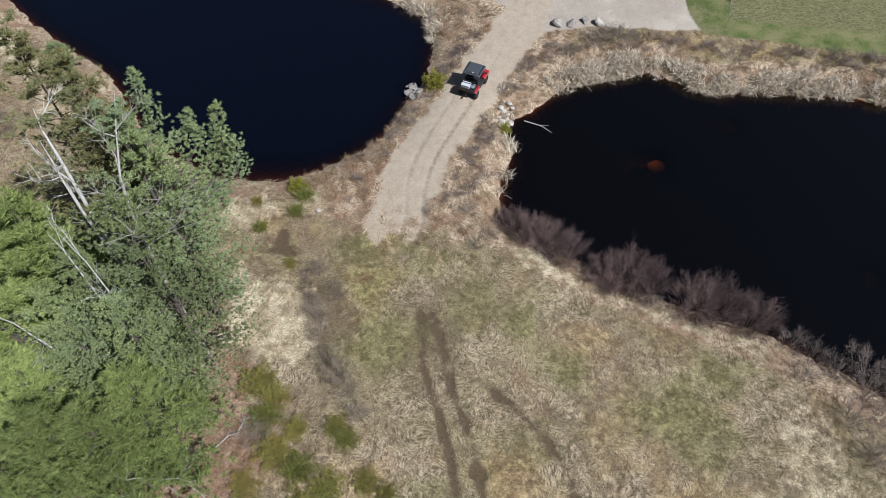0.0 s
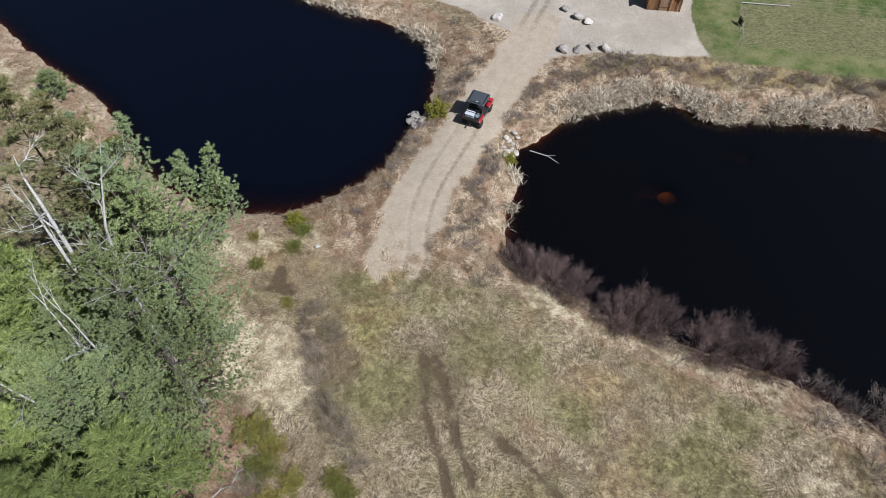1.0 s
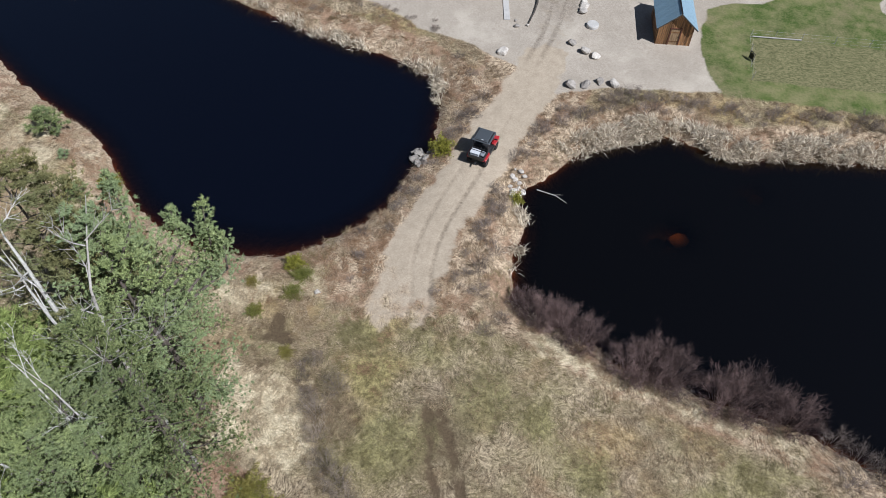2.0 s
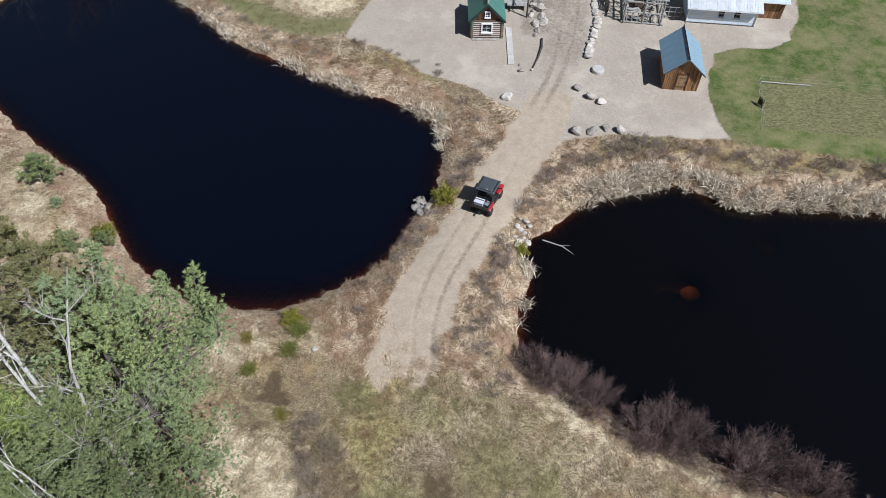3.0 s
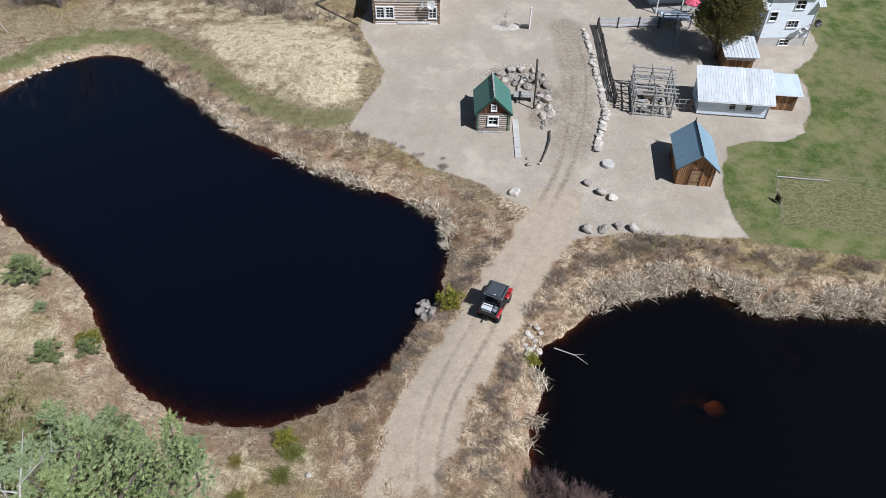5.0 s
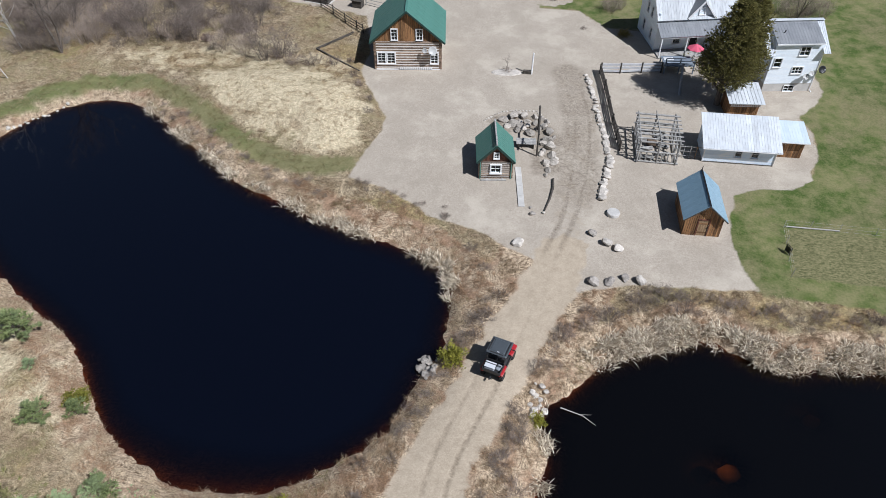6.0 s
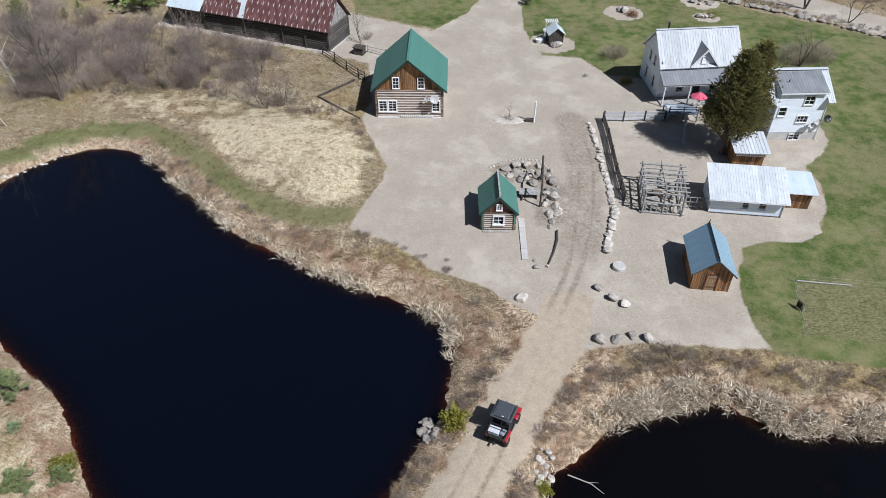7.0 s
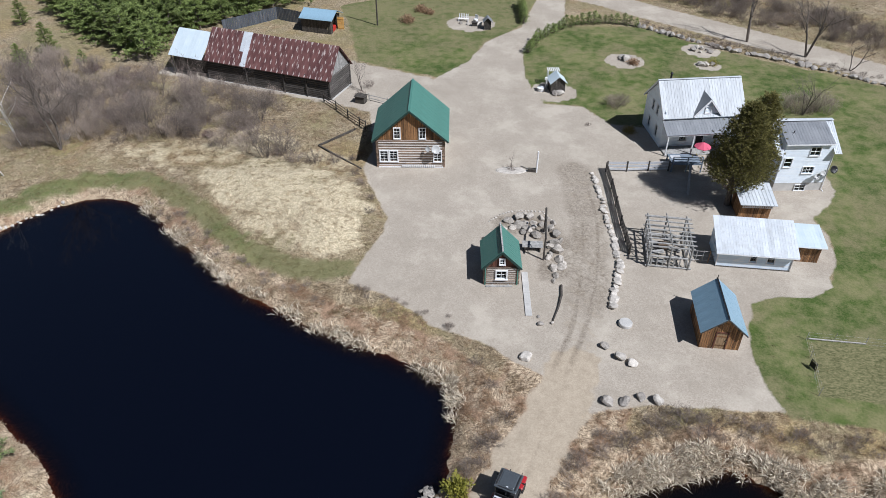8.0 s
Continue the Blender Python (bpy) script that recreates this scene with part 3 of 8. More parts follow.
WHITE_PAINT = worn("white_paint", (0.72, 0.73, 0.74), (0.82, 0.82, 0.82), 0.6, 0.8, 10.0, dirt=(0.5, 0.49, 0.47), dirt_amount=0.2)
# white boards; the blue tint puts sky fill on the shaded gable into the colour
WHITE_SIDING = worn("white_siding", (0.72, 0.80, 0.88), (0.83, 0.88, 0.92), 0.55, 0.5, 8.0, dirt=(0.48, 0.48, 0.47), dirt_amount=0.25, each=0.03)
BLUE_SIDING = worn("pale_blue_siding", (0.54, 0.66, 0.78), (0.72, 0.80, 0.87), 0.65, 0.7, 9.0, (0.6, 1, 2), dirt=(0.80, 0.81, 0.81), dirt_amount=0.8, each=0.05)
FENCE_BLUE = worn("dark_blue_grey_fence", (0.045, 0.052, 0.064), (0.11, 0.122, 0.14), 0.7, 0.8, 9.0, (3, 3, 1), each=0.2)
CONCRETE = worn("concrete", (0.40, 0.39, 0.37), (0.55, 0.53, 0.50), 0.9)
GLASS = glass_material()
DARK_IRON = plain("dark_metal", (0.03, 0.03, 0.032), 0.5, 0.6)
DISH_GREY = plain("dish_grey", (0.45, 0.45, 0.44), 0.5)
STONE = worn("field_stone", (0.20, 0.18, 0.16), (0.40, 0.365, 0.325), 0.9, 1.6, 12.0, dirt=(0.10, 0.09, 0.08), dirt_amount=0.5, each=0.22, bump=0.6)
STONE_PALE = worn("pale_stone", (0.37, 0.335, 0.295), (0.62, 0.575, 0.515), 0.9, 1.6, 12.0, dirt=(0.20, 0.18, 0.155), dirt_amount=0.4, each=0.16, bump=0.6)
BARK = worn("bark", (0.07, 0.056, 0.046), (0.18, 0.152, 0.13), 0.95, 2.0, 14.0, (4, 4, 1), bump=0.7)
BIRCH = worn("birch_bark", (0.55, 0.53, 0.50), (0.75, 0.73, 0.69), 0.75, 1.5, 8.0, (1, 1, 5), dirt=(0.06, 0.05, 0.045), dirt_amount=0.6)
TWIG_GREY = worn("twigs_grey_brown", (0.10, 0.078, 0.066), (0.28, 0.225, 0.192), 0.9, 0.6, 6.0, each=0.25)
TWIG_PALE = worn("twigs_pale_grey_brown", (0.16, 0.127, 0.104), (0.42, 0.345, 0.288), 0.9, 0.6, 6.0, each=0.3)
TWIG_RED = worn("twigs_reddish", (0.056, 0.037, 0.034), (0.225, 0.152, 0.137), 0.9, 0.6, 6.0, each=0.25)
DEADWOOD = worn("bleached_wood", (0.30, 0.28, 0.255), (0.50, 0.475, 0.44), 0.85, 1.0, 10.0, (4, 4, 1))
PINE_GREEN = leafy("white_pine_needles", (0.09, 0.13, 0.052), (0.43, 0.49, 0.205), (0.25, 0.31, 0.165))
PINE_LIME = leafy("bright_conifer_needles", (0.11, 0.155, 0.042), (0.37, 0.43, 0.145))
PINE_DARK = leafy("young_pine_needles", (0.085, 0.125, 0.04), (0.31, 0.37, 0.12))
CEDAR_GREEN = leafy("cedar_foliage", (0.058, 0.062, 0.02), (0.32, 0.285, 0.098), vary=False)
BUSH_GREEN = leafy("low_bush_leaves", (0.10, 0.115, 0.028), (0.33, 0.34, 0.085), (0.26, 0.20, 0.06))
BUSH_YELLOW = leafy("yellow_green_leaves", (0.13, 0.13, 0.02), (0.30, 0.28, 0.05))
GRASS_STRAW = leafy("straw_blades", (0.25, 0.19, 0.116), (0.66, 0.545, 0.385), None, 0.85, 0.2, vary=False)
GRASS_BROWN = leafy("brown_grass_blades", (0.12, 0.082, 0.05), (0.50, 0.385, 0.25), None, 0.85, 0.2, vary=False)
GRASS_RUST = leafy("rusty_grass_blades", (0.20, 0.124, 0.075), (0.47, 0.318, 0.198), None, 0.85, 0.2, vary=False)
GRASS_GREEN = leafy("green_grass_blades", (0.13, 0.115, 0.05), (0.33, 0.285, 0.145), None, 0.8, 0.25, vary=False)
REED = leafy("bleached_reeds", (0.24, 0.185, 0.125), (0.88, 0.78, 0.62), None, 0.8, 0.2, vary=False)


# ---- mesh helpers ----
class Geo:
    """Collects boxes, tubes and prisms, and makes one mesh of them."""

    def __init__(self):
        self.v, self.f = [], []

    def add(self, verts, faces, m=None):
        k = len(self.v)
        self.v += [tuple(m @ Vector(p)) if m else tuple(p) for p in verts]
        self.f += [tuple(i + k for i in q) for q in faces]
        return self

    def box(self, c, s, m=None, chamfer=0.0):
        hx, hy, hz = s[0] / 2, s[1] / 2, s[2] / 2
        e = min(chamfer, hx * 0.9, hy * 0.9, hz * 0.9)
        if e <= 0:
            pts = [(c[0] + a * hx, c[1] + b * hy, c[2] + d * hz) for d in (-1, 1) for a, b in ((-1, -1), (1, -1), (1, 1), (-1, 1))]
            return self.add(pts, [(3, 2, 1, 0), (4, 5, 6, 7), (0, 1, 5, 4), (1, 2, 6, 5), (2, 3, 7, 6), (3, 0, 4, 7)], m)
        ring = [(-hx + e, -hy), (hx - e, -hy), (hx, -hy + e), (hx, hy - e), (hx - e, hy), (-hx + e, hy), (-hx, hy - e), (-hx, -hy + e)]
        small = [(x * (1 - e / hx), y * (1 - e / hy)) for x, y in ring]
        pts = [(c[0] + x, c[1] + y, c[2] + z) for z, r in ((-hz, small), (-hz + e, ring), (hz - e, ring), (hz, small)) for x, y in r]
        faces = [tuple(range(7, -1, -1)), tuple(range(24, 32))]
        faces += [(k * 8 + i, k * 8 + (i + 1) % 8, k * 8 + 8 + (i + 1) % 8, k * 8 + 8 + i) for k in range(3) for i in range(8)]
        return self.add(pts, faces, m)

    def tube(self, p, q, r0, r1=None, n=8, caps=True):
        p, q = Vector(p), Vector(q)
        r1 = r0 if r1 is None else r1
        axis = (q - p).normalized()
        side = axis.orthogonal().normalized()
        up = axis.cross(side)
        ring = [side * math.cos(2 * math.pi * i / n) + up * math.sin(2 * math.pi * i / n) for i in range(n)]
        pts = [p + d * r0 for d in ring] + [q + d * r1 for d in ring]
        faces = [(i, (i + 1) % n, n + (i + 1) % n, n + i) for i in range(n)]
        if caps:
            faces += [tuple(range(n - 1, -1, -1)), tuple(range(n, 2 * n))]
        return self.add(pts, faces)

    def prism(self, pts, off):
        pts, off = [Vector(p) for p in pts], Vector(off)
        n = len(pts)
        normal = sum(((pts[i] - pts[0]).cross(pts[i + 1] - pts[0]) for i in range(1, n - 1)), Vector())
        if normal.dot(off) > 0:
            pts = pts[::-1]
        faces = [tuple(range(n)), tuple(range(2 * n - 1, n - 1, -1))] + [(i, n + i, n + (i + 1) % n, (i + 1) % n) for i in range(n)]
        return self.add(pts + [p + off for p in pts], faces)

    def mesh(self, name, mat, smooth=False):
        me = bpy.data.meshes.new(name)
        me.from_pydata(self.v, [], self.f)
        me.materials.append(mat)
        if smooth:
            me.polygons.foreach_set("use_smooth", [True] * len(me.polygons))
        me.update()
        return me


def part(name, geo, mat, parent, label="", smooth=False, at=None):
    """One mesh object under a thing or a part."""
    ob = new(name, geo.mesh(name, mat, smooth) if isinstance(geo, Geo) else geo)
    ob.parent = parent
    if at is not None:
        ob.location = at
    return tagged(ob, label)


def thing(name, m, label, category, group="", kind=""):
    ob = new(name)
    ob.empty_display_size = 0.3
    ob.matrix_world = m
    return tagged(ob, label, category, group, kind)


def single(name, geo, mat, m, label, category, group="", kind="", smooth=False):
    ob = new(name, geo.mesh(name, mat, smooth) if isinstance(geo, Geo) else geo)
    ob.matrix_world = m
    return tagged(ob, label, category, group, kind)


def array_mesh(name, verts, faces, mat, smooth=False):
    verts, faces = np.asarray(verts, np.float32), np.asarray(faces, np.int32)
    me = bpy.data.meshes.new(name)
    me.vertices.add(len(verts))
    me.vertices.foreach_set("co", verts.ravel())
    n = faces.shape[1]
    me.loops.add(faces.size)
    me.loops.foreach_set("vertex_index", faces.ravel())
    me.polygons.add(len(faces))
    me.polygons.foreach_set("loop_start", np.arange(0, faces.size, n, dtype=np.int32))
    if smooth:
        me.polygons.foreach_set("use_smooth", np.ones(len(faces), bool))
    me.materials.append(mat)
    me.update(calc_edges=True)
    me.validate()
    return me


def blades(p, d, length, width, droop=0.15, gen=rng):
    """Folded lance-shaped blades from the roots p along the unit ways d."""
    n = len(p)
    length, width = np.broadcast_to(length, n)[:, None], np.broadcast_to(width, n)[:, None]
    side = np.cross(d, gen.normal(size=(n, 3)) * 0.35 + (0, 0, 1))
    side /= np.linalg.norm(side, axis=1)[:, None] + 1e-9
    mid = p + d * length * 0.45
    tip = p + d * length - np.array((0, 0, 1.0)) * length * droop
    fold = np.array((0, 0, 1.0)) * width * 0.3
    v = np.stack([p, mid + side * width / 2 - fold, tip, mid - side * width / 2 - fold], 1).reshape(-1, 3)
    return v, np.arange(4 * n).reshape(n, 4)


def needles(p, d, length, width, gen=rng):
    """Fine tapered needles and grass stems, one triangle each."""
    n = len(p)
    length, width = np.broadcast_to(length, n)[:, None], np.broadcast_to(width, n)[:, None]
    side = np.cross(d, gen.normal(size=(n, 3)))
    side /= np.linalg.norm(side, axis=1)[:, None] + 1e-9
    v = np.stack([p - side * width / 2, p + side * width / 2, p + d * length], 1).reshape(-1, 3)
    return v, np.arange(3 * n).reshape(n, 3)


def unit(v):
    return v / (np.linalg.norm(v, axis=1)[:, None] + 1e-9)


# ---- ground, road and yards: one sheet ----
def stretch_axis(lo, a, b, hi, fine, middle, dense=None):
    far = np.array([0, 3, 8, 16, 30, 60, 120, 260, 600, 1400.0])
    core = np.arange(a, b, fine)
    if dense:
        core = np.concatenate([core[core < dense[0] - 0.05], np.arange(*dense), core[core > dense[1] + 0.05]])
    more = np.arange(core[-1] + middle, hi, middle)
    less = np.arange(core[0] - middle, lo, -middle)[::-1]
    inner = np.concatenate([less, core, more])
    return np.concatenate([inner[0] - far[:0:-1], inner, inner[-1] + far[1:]])


gx, gy = stretch_axis(-95, -50, 34, 62, 0.3, 0.75, (-10.0, 8.5, 0.11)), stretch_axis(-4, 5, 92, 162, 0.3, 0.75)
GX, GY = np.meshgrid(gx, gy, indexing="ij")
GZ = ground_height(GX, GY)
ZN = zones(GX, GY)
nx, ny = GX.shape
index = np.arange(nx * ny).reshape(nx, ny)
quads = np.stack([index[:-1, :-1], index[1:, :-1], index[1:, 1:], index[:-1, 1:]], -1).reshape(-1, 4)
sheet = np.stack([GX, GY, GZ], -1).reshape(-1, 3)
land = 1 - np.maximum(ZN["gravel"], ZN["track"])
zone_a = np.stack([np.maximum(ZN["gravel"], 0), np.maximum(ZN["lawn"], ZN["path"]), ZN["straw"], ZN["litter"]], -1).reshape(-1, 4)
zone_b = np.stack([ZN["mud_and_dark"], np.maximum(ZN["track"], 0.3 * ZN["drive"]), ZN["bank"], ZN["plot"]], -1).reshape(-1, 4)

zone_c = np.stack([ZN["olive"], ZN["ochre"], ZN["brown"], ZN["dry"]], -1).reshape(-1, 4)


def quad_mean(name):
    return ZN[name].reshape(-1)[quads].mean(1)


sort = np.zeros(len(quads), int)
sort[np.maximum(quad_mean("lawn"), 0) > 0.5] = 1
sort[quad_mean("gravel") > 0.5] = 2
sort[np.maximum(quad_mean("track"), quad_mean("drive")) > 0.5] = 3
sort[quad_mean("far_road") > 0.5] = 3
for k, (name, label, category) in enumerate((("ground", "dry matted straw-coloured meadow and pond banks in early spring", "ground"), ("lawn", "patchy green spring lawn with dry spots", "lawn"),
                                             ("gravel_yard", "pale grey-beige gravel yard round the cabins", "gravel yard"), ("road", "beige dirt road with wheel tracks between the ponds", "road"))):
    used, inverse = np.unique(quads[sort == k], return_inverse=True)
    me = array_mesh(name, sheet[used], inverse.reshape(-1, 4), GROUND, True)
    for attr, values in (("zone_a", zone_a), ("zone_b", zone_b), ("zone_c", zone_c)):
        me.color_attributes.new(attr, "FLOAT_COLOR", "POINT").data.foreach_set("color", values[used].astype(np.float32).ravel())
    tagged(new(name, me), label, category, kind="structure")


# ---- the two ponds ----
SUNKEN = [(11.0, 40.0, 0.95, 0.9), (17.3, 45.2, 0.8, 0.5), (26.5, 31.4, 1.1, 0.4)]


def pond(name, outline, level, mat, label, box):
    xs, ys = np.arange(box[0], box[1], 0.5), np.arange(box[2], box[3], 0.5)
    X, Y = np.meshgrid(xs, ys, indexing="ij")
    d = inside_distance(X, Y, outline)
    ids = np.arange(X.size).reshape(X.shape)
    q = np.stack([ids[:-1, :-1], ids[1:, :-1], ids[1:, 1:], ids[:-1, 1:]], -1).reshape(-1, 4)
    q = q[d.reshape(-1)[q].max(1) > -1.2]
    used, inverse = np.unique(q, return_inverse=True)
    me = array_mesh(name, np.stack([X, Y, np.full(X.shape, level)], -1).reshape(-1, 3)[used], inverse.reshape(-1, 4), mat, True)
    shelf = 2.5 + 3.2 * np.exp(-((X + 22.0) ** 2 / 40 + (Y - 33.5) ** 2 / 9))
    depth = np.clip(0.12 + d / shelf, 0, 1) ** 0.7
    for x, y, r, clear in SUNKEN:
        depth *= 1 - clear * np.exp(-((X - x) ** 2 + (Y - y) ** 2) / (r * r * 2.2))
    me.attributes.new("depth", "FLOAT", "POINT").data.foreach_set("value", depth.reshape(-1)[used].astype(np.float32))
    return tagged(new(name, me), label, "pond", kind="structure")


pond("water", WEST_POND, WEST_LEVEL, WATER_WEST, "still dark blue-black pond with brown shallows", (-62, -7, 31, 77))
pond("water", EAST_POND, EAST_LEVEL, WATER_EAST, "still black pond fringed with bleached reeds", (-3, 44, 18, 53))


# ---- stones ----
def stone_mesh(name, mat, seed, flat=0.7, cuts=9):
    r = random.Random(seed)
    bm = bmesh.new()
    bmesh.ops.create_icosphere(bm, subdivisions=2, radius=1.0)
    planes = [(Vector((r.gauss(0, 1), r.gauss(0, 1), r.gauss(0, 1))).normalized(), r.uniform(0.45, 0.8)) for _ in range(cuts)]
    for v in bm.verts:
        for n, h in planes:
            over = v.co.dot(n) - h
            if over > 0:
                v.co -= n * over
        v.co *= 1 + 0.16 * noise.noise(v.co * 1.7 + Vector((seed, 0, 0))) + 0.05 * noise.noise(v.co * 5 + Vector((0, seed, 0)))
        v.co.z *= flat
    me = bpy.data.meshes.new(name)
    bm.to_mesh(me)
    bm.free()
    me.materials.append(mat)
    return me


STONES = [stone_mesh("stone", STONE, 20 + k) for k in range(6)]
PALES = [stone_mesh("pale_stone", STONE_PALE, 40 + k) for k in range(4)]
GARDEN_STONES = [stone_mesh("garden_stone", worn("tan_grey_stone", (0.24, 0.215, 0.185), (0.50, 0.455, 0.40), 0.9, 1.6, 12.0, dirt=(0.12, 0.105, 0.09), dirt_amount=0.5, each=0.25, bump=0.6), 50 + k) for k in range(5)]
dice = random.Random(11)


def put_stone(x, y, size, label, group="", meshes=STONES, flat=1.0, sink=0.25, name="boulder", z=None):
    me = dice.choice(meshes)
    m = Matrix.Translation((x, y, (gz(x, y) if z is None else z) + size * flat * (0.7 - sink * 1.4))) @ Euler((dice.uniform(-0.2, 0.2), dice.uniform(-0.2, 0.2), dice.uniform(0, 6.28))).to_matrix().to_4x4()
    ob = single(name, me, None, m @ Matrix.Diagonal((size * dice.uniform(0.85, 1.2), size * dice.uniform(0.8, 1.05), size * flat, 1)), label, "boulder", group)
    return ob


# ---- bare shrubs and trees ----
def twig_geo(seed, height, stems, levels, lean=0.55, thick=0.03, fork=3, sides=3, shrink=0.62, trunk=False, up=0.25, wiggle=0.35, foot=0.12):
    r = random.Random(seed)
    g = Geo()

    def grow(p, d, length, radius, level):
        bits = 3 if level == 1 else 1 if level == levels else 2
        for b in range(bits):
            d = (d + Vector((r.gauss(0, 1), r.gauss(0, 1), r.gauss(0, 0.6))) * wiggle * 0.35 + Vector((0, 0, up * 0.25))).normalized()
            q = p + d * length / bits
            if level >= 3:
                w = d.orthogonal().normalized() * max(radius, 0.0055)
                g.add([p - w, p + w, q + w * 0.5, q - w * 0.5], [(0, 1, 2, 3)])
            else:
                g.tube(p, q, radius * (1 - 0.3 * b / bits), radius * (1 - 0.3 * (b + 1) / bits), sides if level > 1 else sides + 2, False)
            p = q
            if level < levels:
                for _ in range(fork if b == bits - 1 else max(1, fork - 1)):
                    if b == 0 and trunk and level == 1:
                        continue
                    s = Vector((r.gauss(0, 1), r.gauss(0, 1), r.gauss(0.1, 0.7))).normalized()
                    grow(p, (d * 0.75 + s * 0.75).normalized(), length * shrink * r.uniform(0.7, 1.15), radius * 0.5, level + 1)

    for s in range(stems):
        a = 2 * math.pi * (s + r.random()) / stems
        tilt = lean * r.uniform(0.35, 1.0)
        d = Vector((math.cos(a) * tilt, math.sin(a) * tilt, 1)).normalized()
        spread_at = 0.0 if trunk else foot * height
        grow(Vector((math.cos(a) * spread_at * r.random(), math.sin(a) * spread_at * r.random(), -0.1)), d, height * r.uniform(0.45, 0.7), thick * r.uniform(0.7, 1.1), 1)
    return g


def brush_mesh(seed, height, radius, stems, count, length, width, upright, mat, stray=0.38):
    """A many-stemmed leafless shrub: bent stems from the root, and a haze of fine upright twigs."""
    r, g = random.Random(seed), np.random.default_rng(seed)
    wood = Geo()
    tips = []
    for s in range(stems):
        a, far = 2.399 * s + r.gauss(0, 0.3), radius * math.sqrt((s + 0.5) / stems)
        foot = Vector((math.cos(a) * far * 0.35, math.sin(a) * far * 0.35, -0.1))
        top = height * (1 - 0.4 * (far / radius) ** 2) * r.uniform(0.75, 1.0)
        mid = foot + Vector((math.cos(a) * far * 0.25, math.sin(a) * far * 0.25, top * 0.5))
        end = Vector((math.cos(a) * far, math.sin(a) * far, top * 0.92)) + Vector((r.gauss(0, 0.08), r.gauss(0, 0.08), 0)) * height
        wood.tube(foot, mid, 0.016, 0.011, 4, False).tube(mid, end, 0.011, 0.004, 3, False)
        tips.append((mid, end))
    quad = np.array(wood.f)
    tri = np.concatenate([quad[:, [0, 1, 2]], quad[:, [0, 2, 3]]])
    pick = g.integers(0, stems, count)
    along = g.random(count) ** 0.7
    mids, ends = np.array([tuple(t[0]) for t in tips]), np.array([tuple(t[1]) for t in tips])
    p = mids[pick] * (1 - along)[:, None] + ends[pick] * along[:, None] + g.normal(size=(count, 3)) * (0.06 * height, 0.06 * height, 0.05 * height)
    d = unit(np.stack([p[:, 0] / radius * 0.55, p[:, 1] / radius * 0.55, np.full(count, upright)], 1) + g.normal(size=(count, 3)) * stray)
    v, f = needles(p, d, length * g.uniform(0.5, 1.2, count), width * g.uniform(0.6, 1.3, count), g)
    return array_mesh("bare_shrub", np.concatenate([np.array(wood.v), v]), np.concatenate([tri, f + len(wood.v)]), mat)


SHRUBS_GREY = [brush_mesh(60 + k, 1.5, 1.15, 22, 800, 0.36, 0.015, 0.7, TWIG_GREY, 0.55) for k in range(3)]
SHRUBS_RED = [brush_mesh(70 + k, 1.7, 1.25, 42, 3900, 0.27, 0.0125, 0.55, TWIG_RED, 0.6) for k in range(3)]
SHRUB_TALL = [brush_mesh(80 + k, 3.0, 1.7, 40, 1300, 0.55, 0.016, 1.1, TWIG_PALE, 0.42) for k in range(3)]


def put_shrub(x, y, size, meshes, label, group, name="bare_shrub", tall=1.0):
    me = dice.choice(meshes)
    m = Matrix.Translation((x, y, gz(x, y) - 0.05)) @ pose(0, 0, 0, 0, 0, dice.uniform(0, 360)) @ Matrix.Diagonal((size * dice.uniform(0.9, 1.2), size * dice.uniform(0.9, 1.2), size * tall, 1))
    return single(name, me, None, m, label, "shrub", group)


def brush_stuff(name, spots, label):
    """Many shrubs that nobody could count, as one mesh."""
    verts, faces, base = [], [], 0
    for x, y, size, meshes in spots:
        me = dice.choice(meshes)
        v, f = np.empty(len(me.vertices) * 3, np.float32), np.empty(len(me.loops), np.int32)
        me.vertices.foreach_get("co", v)
        me.loops.foreach_get("vertex_index", f)
        a = dice.uniform(0, 6.28)
        v = v.reshape(-1, 3) * size @ np.array([[math.cos(a), math.sin(a), 0], [-math.sin(a), math.cos(a), 0], [0, 0, 1]]) + (x, y, gz(x, y) - 0.05)
        verts.append(v)
        faces.append(f.reshape(-1, 3) + base)
        base += len(v)
    return tagged(new(name, array_mesh(name, np.concatenate(verts), np.concatenate(faces), TWIG_PALE)), label, "thicket", kind="stuff")


